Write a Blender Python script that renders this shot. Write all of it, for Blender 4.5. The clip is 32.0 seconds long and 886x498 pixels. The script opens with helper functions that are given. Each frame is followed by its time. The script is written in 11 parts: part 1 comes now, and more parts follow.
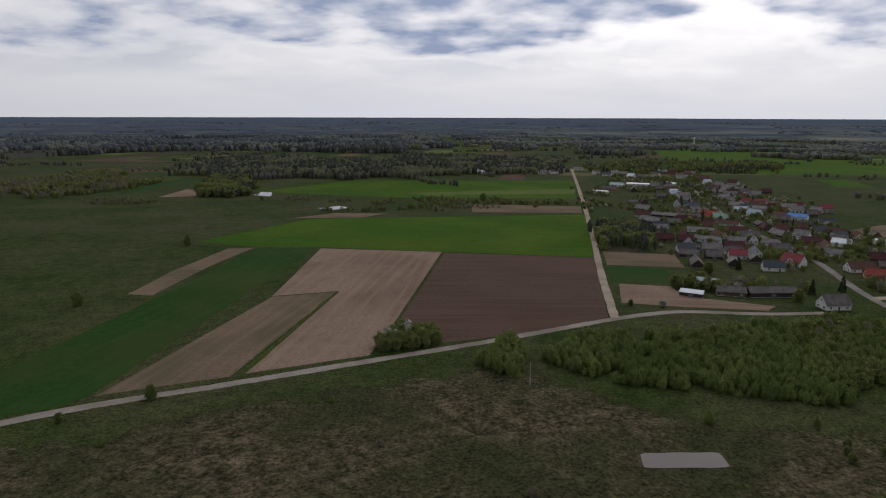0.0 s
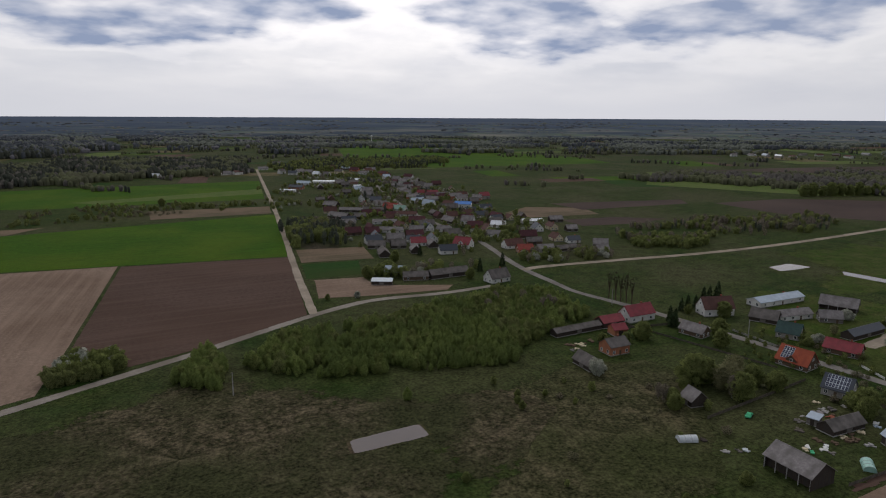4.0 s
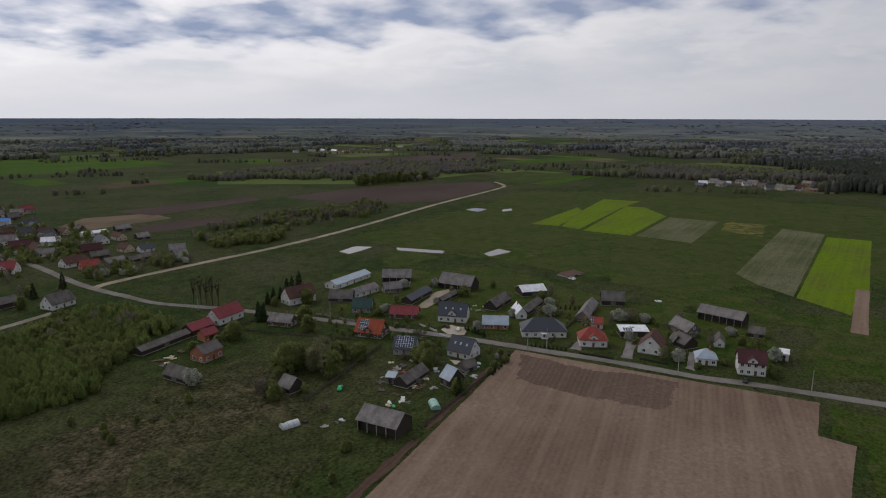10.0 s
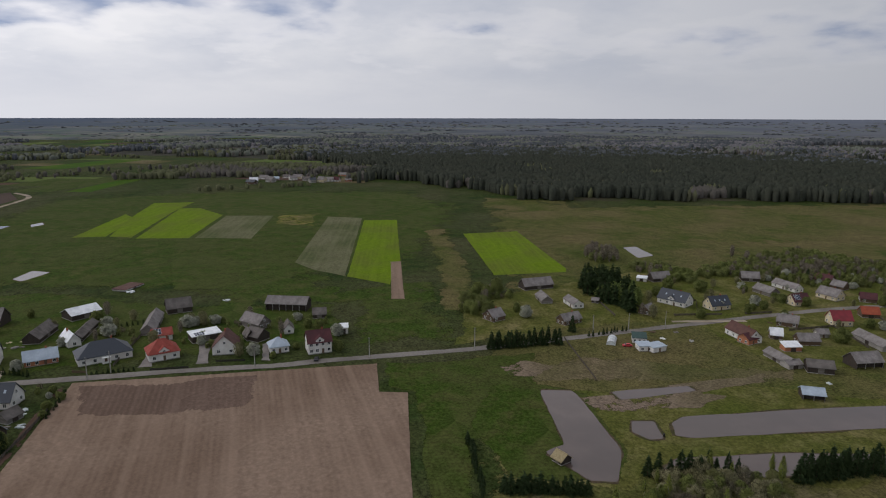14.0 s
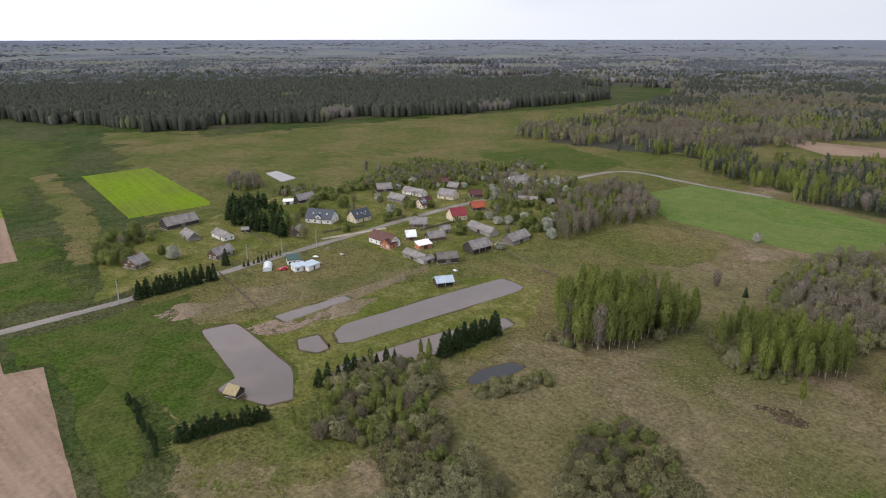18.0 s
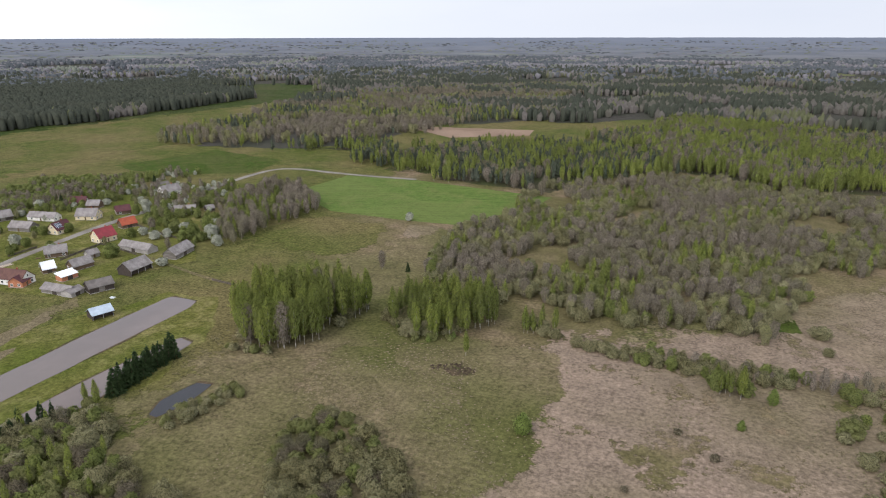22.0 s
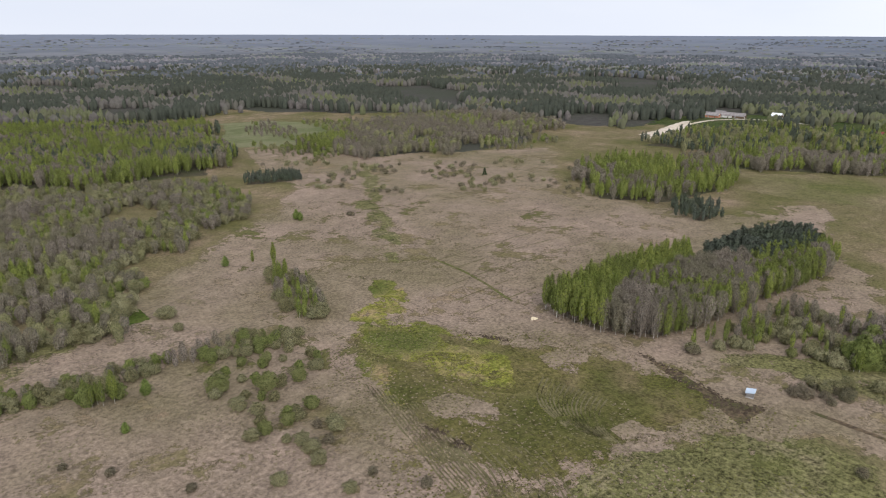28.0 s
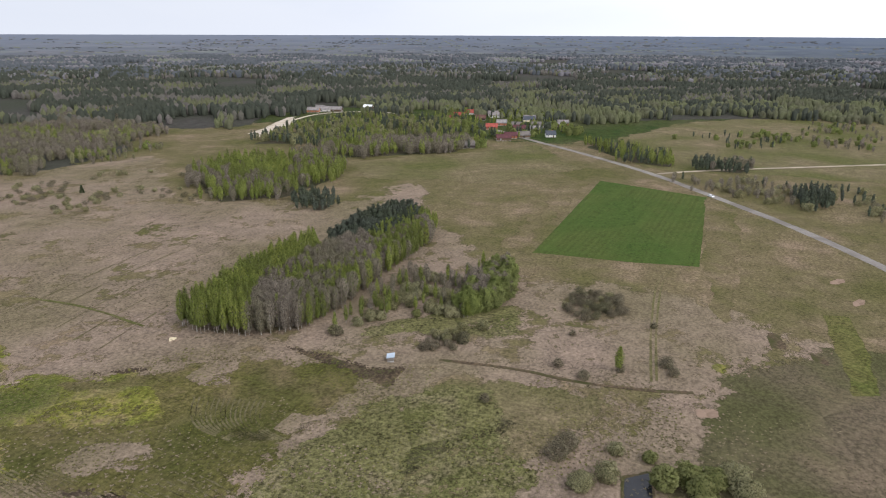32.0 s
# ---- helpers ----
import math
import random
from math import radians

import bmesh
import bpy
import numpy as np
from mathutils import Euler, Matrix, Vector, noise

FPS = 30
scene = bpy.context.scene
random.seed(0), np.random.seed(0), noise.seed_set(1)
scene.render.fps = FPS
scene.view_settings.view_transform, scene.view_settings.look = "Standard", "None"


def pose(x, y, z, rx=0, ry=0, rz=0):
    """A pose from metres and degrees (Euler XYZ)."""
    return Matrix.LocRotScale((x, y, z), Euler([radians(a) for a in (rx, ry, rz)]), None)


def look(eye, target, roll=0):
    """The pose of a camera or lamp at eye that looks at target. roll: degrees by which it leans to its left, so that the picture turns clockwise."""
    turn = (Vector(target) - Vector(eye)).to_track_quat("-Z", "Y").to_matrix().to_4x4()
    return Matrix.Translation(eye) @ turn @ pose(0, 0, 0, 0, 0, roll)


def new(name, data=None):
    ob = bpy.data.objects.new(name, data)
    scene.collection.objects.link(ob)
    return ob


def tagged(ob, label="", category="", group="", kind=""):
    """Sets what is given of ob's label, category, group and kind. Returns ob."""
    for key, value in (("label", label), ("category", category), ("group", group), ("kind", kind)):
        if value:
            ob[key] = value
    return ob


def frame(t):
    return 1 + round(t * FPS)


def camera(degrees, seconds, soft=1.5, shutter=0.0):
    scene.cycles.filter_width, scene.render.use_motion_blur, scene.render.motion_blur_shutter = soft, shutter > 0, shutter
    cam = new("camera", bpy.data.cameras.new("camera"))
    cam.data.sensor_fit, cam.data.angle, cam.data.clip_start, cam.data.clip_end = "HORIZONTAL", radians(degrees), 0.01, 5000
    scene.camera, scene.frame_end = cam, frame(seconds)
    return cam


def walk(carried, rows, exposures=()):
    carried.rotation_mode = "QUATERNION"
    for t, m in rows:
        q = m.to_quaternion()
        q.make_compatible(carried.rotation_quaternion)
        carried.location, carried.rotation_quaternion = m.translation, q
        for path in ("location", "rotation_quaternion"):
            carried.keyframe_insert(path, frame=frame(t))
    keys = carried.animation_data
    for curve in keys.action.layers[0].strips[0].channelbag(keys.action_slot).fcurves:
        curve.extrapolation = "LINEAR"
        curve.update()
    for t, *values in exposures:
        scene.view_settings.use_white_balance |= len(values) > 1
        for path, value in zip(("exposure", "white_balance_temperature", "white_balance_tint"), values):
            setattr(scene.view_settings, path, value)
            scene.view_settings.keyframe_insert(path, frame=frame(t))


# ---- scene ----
# the camera hangs still in the air and turns, tilting down once half-way round
cam = camera(68.12, 32.0, soft=1.1)
EYE = (0, 0, 100)
PATH = [
    (0, pose(*EYE, 78.411, -0.157, 0.000)),
    (0.5, pose(*EYE, 78.394, -0.246, -4.750)),
    (1, pose(*EYE, 78.416, -0.334, -9.419)),
    (1.5, pose(*EYE, 78.451, -0.193, -13.909)),
    (2, pose(*EYE, 78.459, -0.269, -17.491)),
    (2.5, pose(*EYE, 78.461, -0.249, -19.807)),
    (4.5, pose(*EYE, 78.450, -0.261, -29.490)),
    (5, pose(*EYE, 78.472, -0.170, -32.207)),
    (5.5, pose(*EYE, 78.484, -0.181, -35.147)),
    (6, pose(*EYE, 78.472, -0.222, -38.272)),
    (6.5, pose(*EYE, 78.473, -0.146, -40.980)),
    (7, pose(*EYE, 78.466, -0.180, -43.989)),
    (7.5, pose(*EYE, 78.468, -0.146, -47.115)),
    (8, pose(*EYE, 78.473, -0.120, -50.404)),
    (8.5, pose(*EYE, 78.479, -0.156, -53.606)),
    (9, pose(*EYE, 78.480, -0.112, -56.571)),
    (9.5, pose(*EYE, 78.482, -0.115, -59.644)),
    (10, pose(*EYE, 78.481, -0.108, -63.143)),
    (10.5, pose(*EYE, 78.498, -0.025, -67.072)),
    (11, pose(*EYE, 78.473, -0.024, -72.274)),
    (11.5, pose(*EYE, 78.495, -0.168, -76.764)),
    (12, pose(*EYE, 78.514, -0.175, -81.835)),
    (12.5, pose(*EYE, 78.519, -0.185, -86.601)),
    (13, pose(*EYE, 78.500, -0.213, -91.426)),
    (13.5, pose(*EYE, 78.506, -0.215, -96.139)),
    (14, pose(*EYE, 78.460, -0.121, -100.880)),
    (14.5, pose(*EYE, 78.466, -0.201, -105.566)),
    (15, pose(*EYE, 78.441, -0.108, -110.189)),
    (15.5, pose(*EYE, 78.363, 0.035, -114.773)),
    (16.5, pose(*EYE, 78.360, 0.001, -121.905)),
    (17.1, pose(*EYE, 78.300, -0.018, -126.184)),
    (17.5, pose(*EYE, 75.345, -0.032, -129.037)),
    (17.7, pose(*EYE, 73.750, -0.006, -130.189)),
    (17.9, pose(*EYE, 72.250, 0.020, -131.341)),
    (18, pose(*EYE, 72.029, 0.033, -131.917)),
    (18.5, pose(*EYE, 72.021, -0.027, -134.868)),
    (19, pose(*EYE, 71.992, -0.079, -137.897)),
    (19.5, pose(*EYE, 71.971, -0.091, -140.990)),
    (20, pose(*EYE, 71.958, -0.029, -144.207)),
    (20.5, pose(*EYE, 71.952, -0.080, -148.651)),
    (21, pose(*EYE, 71.923, 0.004, -152.569)),
    (21.5, pose(*EYE, 71.899, 0.012, -157.027)),
    (22, pose(*EYE, 71.869, 0.092, -161.602)),
    (22.5, pose(*EYE, 71.852, 0.110, -165.980)),
    (23, pose(*EYE, 71.818, 0.119, -170.370)),
    (23.5, pose(*EYE, 71.786, 0.092, -174.762)),
    (24, pose(*EYE, 71.748, 0.074, -178.723)),
    (24.5, pose(*EYE, 71.731, 0.052, -182.790)),
    (25, pose(*EYE, 71.703, 0.072, -188.569)),
    (25.5, pose(*EYE, 71.657, -0.065, -193.650)),
    (27.5, pose(*EYE, 71.653, -0.165, -213.856)),
    (28, pose(*EYE, 71.657, -0.136, -218.576)),
    (28.5, pose(*EYE, 71.704, -0.195, -223.336)),
    (29, pose(*EYE, 71.700, -0.206, -228.033)),
    (29.5, pose(*EYE, 71.696, -0.220, -232.627)),
    (30, pose(*EYE, 71.705, -0.204, -236.893)),
    (30.5, pose(*EYE, 71.686, -0.186, -240.923)),
    (31, pose(*EYE, 71.697, -0.199, -244.518)),
    (31.5, pose(*EYE, 71.698, -0.252, -248.110)),
    (32, pose(*EYE, 71.692, -0.216, -251.673)),
]
EXPOSURES = [(0, -0.60, 6430, 12.5), (8, -0.66, 6430, 12.5), (11, -0.56, 6430, 12.5), (13, -0.44, 6430, 12.5), (15.5, -0.32, 6430, 12.5), (17.5, 0.2, 6430, 12.5), (18.0, 0.72, 6430, 12.5), (20, 0.86, 6400, 12), (25, 0.92, 6350, 12), (32, 0.84, 6350, 12)]
walk(cam, PATH, EXPOSURES)

CLOUD_SEED = 4.3
SKY_STRENGTH = 1.0
SUN_POWER = 0.74
VEIL_FAR, VEIL_SUN = (0.445, 0.470, 0.520), (1.42, 1.41, 1.42)
EDGE_FAR, EDGE_SUN = (0.50, 0.515, 0.55), (1.62, 1.58, 1.54)
CORE_FAR, CORE_SUN = (0.33, 0.38, 0.48), (0.44, 0.54, 0.76)
GLARE = (2.3, 2.2, 2.1)
HORIZON_FAR, HORIZON_SUN = (0.44, 0.465, 0.51), (1.04, 1.06, 1.11)

from mathutils import geometry

# world: broken cloud over a pale sky, brighter towards the veiled sun
SUN_AZ = 22.0      # degrees clockwise from +y
SUN_EL = 42.0
world = bpy.data.worlds.new("world")
scene.world = world
world.use_nodes = True
wn, wl = world.node_tree.nodes, world.node_tree.links
wn.clear()


def wnode(kind, **values):
    n = wn.new(kind)
    for i, v in values.items():
        n.inputs[int(i[1:])].default_value = v
    return n


def wmath(op, a, b=None, clamp=False):
    n = wn.new("ShaderNodeMath")
    n.operation, n.use_clamp = op, clamp
    for i, v in enumerate((a, b)):
        if v is None:
            continue
        if isinstance(v, (int, float)):
            n.inputs[i].default_value = v
        else:
            wl.new(v, n.inputs[i])
    return n.outputs[0]


def wmix(f, a, b):
    n = wn.new("ShaderNodeMix")
    n.data_type = "RGBA"
    for i, v in ((0, f), (6, a), (7, b)):
        if isinstance(v, (int, float)):
            n.inputs[i].default_value = v
        elif isinstance(v, tuple):
            n.inputs[i].default_value = (*v, 1)
        else:
            wl.new(v, n.inputs[i])
    return n.outputs[2]


tc = wn.new("ShaderNodeTexCoord")
sep = wn.new("ShaderNodeSeparateXYZ")
wl.new(tc.outputs["Generated"], sep.inputs[0])
dx, dy, dz = sep.outputs
up = wmath("MAXIMUM", dz, 0.0)
flat = wmath("ADD", up, 0.20)
cx, cy = wmath("DIVIDE", dx, flat), wmath("DIVIDE", dy, flat)
comb = wn.new("ShaderNodeCombineXYZ")
wl.new(cx, comb.inputs[0]), wl.new(cy, comb.inputs[1])
comb.inputs[2].default_value = CLOUD_SEED
big = wn.new("ShaderNodeTexNoise")
wl.new(comb.outputs[0], big.inputs["Vector"])
big.inputs["Scale"].default_value, big.inputs["Detail"].default_value, big.inputs["Roughness"].default_value = 1.55, 8, 0.52
big.inputs["Distortion"].default_value = 0.25
fine = wn.new("ShaderNodeTexNoise")
wl.new(comb.outputs[0], fine.inputs["Vector"])
fine.inputs["Scale"].default_value, fine.inputs["Detail"].default_value, fine.inputs["Roughness"].default_value = 3.4, 5, 0.5
s_az = radians(SUN_AZ)
toward = wmath("ADD", wmath("MULTIPLY", dx, math.sin(s_az)), wmath("MULTIPLY", dy, math.cos(s_az)))
glow = wmath("POWER", wmath("MULTIPLY", wmath("ADD", toward, 1.0), 0.5), 1.4)
# thickness of the cloud, thinning out to an even veil at the horizon
high = wmath("MULTIPLY", wmath("SUBTRACT", up, 0.05), 40.0, True)
azim = wmath("MULTIPLY", wmath("ARCTAN2", dx, dy), 180 / math.pi)
elev = wmath("MULTIPLY", wmath("ARCSINE", dz), 180 / math.pi)
# banks of cloud: bearing, height, half width and half depth in degrees, weight
BANKS = [(-27, 9.4, 6, 1.5, 0.9), (-29, 5.4, 6, 0.9, 0.6), (-14, 6.6, 3.2, 1.0, 0.7), (-7, 9.2, 6, 1.6, 1.1), (8, 9.0, 4.5, 1.8, 1.2), (-1, 5.9, 5, 1.1, 0.7),
         (17, 8.4, 2.5, 0.8, 0.5), (30, 8.6, 5.5, 1.4, 0.9), (36.5, 6.3, 5, 1.2, 0.9), (46.5, 7.0, 3.2, 1.8, 0.8), (54, 7.4, 4, 2.0, 0.8), (64, 8.4, 6, 1.5, 0.8),
         (70, 7.6, 3.5, 1.4, 0.8), (80, 9.7, 8, 1.2, 1.3), (89, 8.8, 3, 1.6, 0.8), (104, 7.2, 7, 0.9, 0.5), (121, 5.8, 6, 0.9, 0.5), (137, 6.5, 7, 1.5, 0.6)]
bank = 0.0
for b_az, b_el, b_w, b_h, b_k in BANKS:
    u2 = wmath("POWER", wmath("DIVIDE", wmath("SUBTRACT", azim, b_az), b_w * 1.25), 2.0)
    v2 = wmath("POWER", wmath("DIVIDE", wmath("SUBTRACT", elev, b_el), b_h * 1.35), 2.0)
    bank = wmath("ADD", wmath("MULTIPLY", wmath("EXPONENT", wmath("MULTIPLY", wmath("ADD", u2, v2), -1.0)), b_k), bank)
puff = wmath("ADD", wmath("MULTIPLY", wmath("SUBTRACT", big.outputs[0], 0.5), 2.0), wmath("MULTIPLY", wmath("SUBTRACT", fine.outputs[0], 0.5), 1.7))
dens = wmath("MULTIPLY", wmath("ADD", wmath("SUBTRACT", puff, 0.10), wmath("MULTIPLY", bank, 1.6)), 1.15, True)
dens = wmath("MULTIPLY", dens, high)
sky = wn.new("ShaderNodeTexSky")
sky.sky_type, sky.sun_disc = "NISHITA", False
sky.sun_elevation, sky.sun_rotation = radians(SUN_EL), radians(SUN_AZ)
skyc = wn.new("ShaderNodeVectorMath")
skyc.operation = "SCALE"
wl.new(sky.outputs[0], skyc.inputs[0])
skyc.inputs[3].default_value = 0.07
veil = wmix(glow, VEIL_FAR, VEIL_SUN)
edge = wmix(glow, EDGE_FAR, EDGE_SUN)
core = wmix(glow, CORE_FAR, CORE_SUN)
glare = wmath("MULTIPLY", wmath("POWER", wmath("MAXIMUM", toward, 0.0), 26.0), wmath("MULTIPLY", up, 6.0, True))
veil, edge = wmix(wmath("MULTIPLY", glare, 0.8), veil, GLARE), wmix(wmath("MULTIPLY", glare, 0.8), edge, GLARE)
billow = wn.new("ShaderNodeTexNoise")
wl.new(comb.outputs[0], billow.inputs["Vector"])
billow.inputs["Scale"].default_value, billow.inputs["Detail"].default_value, billow.inputs["Roughness"].default_value = 4.6, 4, 0.45
thick = wmath("MULTIPLY", wmath("MULTIPLY", wmath("SUBTRACT", dens, 0.15), 1.3, True), wmath("MULTIPLY", wmath("SUBTRACT", billow.outputs[0], 0.10), 1.9, True))
cloud = wmix(thick, edge, core)
# faint streaks of thin cloud under the heavier ones
streak = wn.new("ShaderNodeTexNoise")
wl.new(comb.outputs[0], streak.inputs["Vector"])
streak.inputs["Scale"].default_value, streak.inputs["Detail"].default_value, streak.inputs["Roughness"].default_value = 0.9, 6, 0.55
veil = wmix(wmath("MULTIPLY", wmath("MULTIPLY", wmath("SUBTRACT", streak.outputs[0], 0.42), 4.0, True), 0.5), veil, core)
base = wmix(0.88, skyc.outputs[0], veil)
hazy = wmix(wmath("MULTIPLY", up, 9.0, True), wmix(glow, HORIZON_FAR, HORIZON_SUN), base)
full = wmix(dens, hazy, cloud)
bg = wn.new("ShaderNodeBackground")
wl.new(full, bg.inputs[0])
bg.inputs[1].default_value = SKY_STRENGTH
wo = wn.new("ShaderNodeOutputWorld")
wl.new(bg.outputs[0], wo.inputs[0])

sun = new("sun", bpy.data.lights.new("sun", "SUN"))
sun.data.energy, sun.data.angle, sun.data.color = SUN_POWER, radians(12), (1.0, 0.95, 0.87)
sun.matrix_world = look((0, 0, 300), Vector((0, 0, 300)) - Vector((math.sin(s_az) * math.cos(radians(SUN_EL)), math.cos(s_az) * math.cos(radians(SUN_EL)), math.sin(radians(SUN_EL)))))

# ---------------------------------------------------------------- materials
MATS = {}


def mat(name, c1, c2, scale=1.0, rough=0.9, c3=None, scale3=0.02, bump=0.0, bscale=None, metal=0.0, fade=False, rows=0.0,
        row_depth=0.0, spec=0.03, island=0.0, rnd=0.0, thin=0.0, stretch=None, detail=5, patchy=0.0, lo=0.35, hi=0.65, trans=0.0,
        c4=None, scale4=0.1, dist=0.0, mottle=0.0, worked=0.5, crisp=False, holes=0.0, gaps=0.44):
    """A procedural surface: two colours mixed by fine noise, a third by broad noise, a fourth by middle noise."""
    m = bpy.data.materials.new(name)
    m.use_nodes = True
    nt = m.node_tree
    n, l = nt.nodes, nt.links
    n.clear()
    out = n.new("ShaderNodeOutputMaterial")
    b = n.new("ShaderNodeBsdfPrincipled")
    b.inputs["Roughness"].default_value, b.inputs["Metallic"].default_value = rough, metal
    b.inputs["Specular IOR Level"].default_value = spec
    t = n.new("ShaderNodeTexCoord")
    vec = t.outputs["Object"]
    if stretch:
        mp = n.new("ShaderNodeMapping")
        l.new(vec, mp.inputs[0])
        mp.inputs["Scale"].default_value = stretch
        vec = mp.outputs[0]

    def ns(sc, det=detail, r=0.6, d=0.0, v=None):
        x = n.new("ShaderNodeTexNoise")
        l.new(v or vec, x.inputs["Vector"])
        x.inputs["Scale"].default_value, x.inputs["Detail"].default_value, x.inputs["Roughness"].default_value = sc, det, r
        x.inputs["Distortion"].default_value = d
        return x.outputs[0]

    def ramp(v, a, z):
        r = n.new("ShaderNodeMapRange")
        l.new(v, r.inputs[0])
        r.inputs[1].default_value, r.inputs[2].default_value = a, z
        return r.outputs[0]

    def mx(f, a, c, mode="MIX"):
        x = n.new("ShaderNodeMix")
        x.data_type, x.blend_type = "RGBA", mode
        for i, v in ((0, f), (6, a), (7, c)):
            if isinstance(v, (int, float)):
                x.inputs[i].default_value = v
            elif isinstance(v, tuple):
                x.inputs[i].default_value = (*v, 1)
            else:
                l.new(v, x.inputs[i])
        return x.outputs[2]

    def mth(op, a, c):
        x = n.new("ShaderNodeMath")
        x.operation = op
        for i, v in enumerate((a, c)):
            if isinstance(v, (int, float)):
                x.inputs[i].default_value = v
            else:
                l.new(v, x.inputs[i])
        return x.outputs[0]

    f1 = ns(scale)
    col = mx(ramp(f1, lo, hi), c1, c2)
    if c4:
        col = mx(ramp(ns(scale4, 6, 0.65, dist), 0.47, 0.63), col, c4)
    if c3:
        col = mx(ramp(ns(scale3, 4, 0.55, dist), 0.42, 0.62), col, c3)
    if mottle:
        # fine uneven growth at two sizes
        spots = mx(0.45, ramp(ns(0.8, 6, 0.75), 0.40, 0.60), ramp(ns(0.14, 8, 0.85), 0.38, 0.62))
        k = n.new("ShaderNodeMapRange")
        l.new(spots, k.inputs[0])
        k.inputs[3].default_value, k.inputs[4].default_value = 1 - mottle, 1 + mottle
        sc = n.new("ShaderNodeVectorMath")
        sc.operation = "SCALE"
        l.new(col, sc.inputs[0])
        l.new(k.outputs[0], sc.inputs[3])
        col = sc.outputs[0]
    height = f1
    if rows:
        w = n.new("ShaderNodeTexWave")
        l.new(t.outputs["Object"], w.inputs["Vector"])
        w.bands_direction = "Y"
        w.inputs["Scale"].default_value, w.inputs["Distortion"].default_value = rows, 1.5
        w.inputs["Detail"].default_value, w.inputs["Detail Scale"].default_value = 3, 0.4
        k = mth("MULTIPLY", w.outputs["Fac"], row_depth)
        k = mth("MULTIPLY", k, ramp(ns(0.02, 3, 0.5, 0, t.outputs["Object"]), 0.35, 0.6))
        col = mx(k, col, tuple(v * 0.55 for v in c1))
        # uneven working across the rows, as the machine left it
        mp2 = n.new("ShaderNodeMapping")
        l.new(t.outputs["Object"], mp2.inputs[0])
        mp2.inputs["Scale"].default_value = (0.01, 0.22, 1)
        col = mx(mth("MULTIPLY", ramp(ns(1.0, 3, 0.5, 0, mp2.outputs[0]), 0.45, 0.75), worked), col, tuple(min(1, v * 1.22) for v in c2))
    if island:
        g = n.new("ShaderNodeNewGeometry")
        col = mx(mth("MULTIPLY", g.outputs["Random Per Island"], island), col, tuple(v * 0.45 for v in c1))
    if rnd:
        oi = n.new("ShaderNodeObjectInfo")
        col = mx(mth("MULTIPLY", oi.outputs["Random"], rnd), col, tuple(v * 0.6 for v in c2))
    l.new(col, b.inputs["Base Color"])
    if bump:
        bn = n.new("ShaderNodeBump")
        bn.inputs["Strength"].default_value, bn.inputs["Distance"].default_value = 1.0, bump
        l.new(ns(bscale, 6, 0.65) if bscale else height, bn.inputs["Height"])
        l.new(bn.outputs[0], b.inputs["Normal"])
    shader = b.outputs[0]
    if trans:
        tr = n.new("ShaderNodeBsdfTranslucent")
        l.new(col, tr.inputs[0])
        ms = n.new("ShaderNodeMixShader")
        ms.inputs[0].default_value = trans
        l.new(shader, ms.inputs[1]), l.new(tr.outputs[0], ms.inputs[2])
        shader = ms.outputs[0]
    if fade:
        a = n.new("ShaderNodeAttribute")
        a.attribute_name = "fade"
        k = mth("ADD", a.outputs["Fac"], mth("MULTIPLY", mth("SUBTRACT", ns(0.5, 8, 0.8), 0.5), 0.6 if crisp else 1.0))
        k = mth("ADD", k, mth("MULTIPLY", mth("SUBTRACT", ns(0.045, 6, 0.65), 0.5), 0.1 if crisp else 2.0))
        k = mth("MULTIPLY", ramp(k, 0.3, 0.7), ramp(a.outputs["Fac"], 0.0, 0.1 if crisp else 0.45))
        if patchy:
            k = mth("MULTIPLY", k, ramp(ns(patchy, 10, 0.78), 0.34, 0.56))
        k = ramp(k, 0.46, 0.54)
        tp = n.new("ShaderNodeBsdfTransparent")
        ms = n.new("ShaderNodeMixShader")
        l.new(k, ms.inputs[0])
        l.new(tp.outputs[0], ms.inputs[1]), l.new(shader, ms.inputs[2])
        shader = ms.outputs[0]
    if holes:
        # ragged leafage: the small gaps between leaves
        k = ramp(ns(holes, 3, 0.6), gaps, gaps + 0.12)
        tp = n.new("ShaderNodeBsdfTransparent")
        ms = n.new("ShaderNodeMixShader")
        l.new(k, ms.inputs[0])
        l.new(tp.outputs[0], ms.inputs[1]), l.new(shader, ms.inputs[2])
        shader = ms.outputs[0]
    l.new(shader, out.inputs[0])
    MATS[name] = m
    return m


# ground covers
mat("meadow", (0.026, 0.041, 0.010), (0.050, 0.064, 0.018), 0.55, c3=(0.056, 0.060, 0.025), scale3=0.011, c4=(0.022, 0.042, 0.009), scale4=0.05, bump=0.25, bscale=0.9, mottle=0.8)
mat("dry_meadow", (0.158, 0.121, 0.089), (0.216, 0.166, 0.126), 0.9, c3=(0.142, 0.116, 0.071), scale3=0.013, c4=(0.226, 0.170, 0.129), scale4=0.045, bump=0.3, bscale=1.3, fade=True, patchy=0.03, mottle=0.5, lo=0.38, hi=0.62)
mat("olive_meadow", (0.104, 0.086, 0.044), (0.155, 0.123, 0.071), 0.6, c3=(0.084, 0.080, 0.030), scale3=0.015, c4=(0.178, 0.133, 0.088), scale4=0.05, bump=0.25, bscale=1.0, fade=True, mottle=0.5)
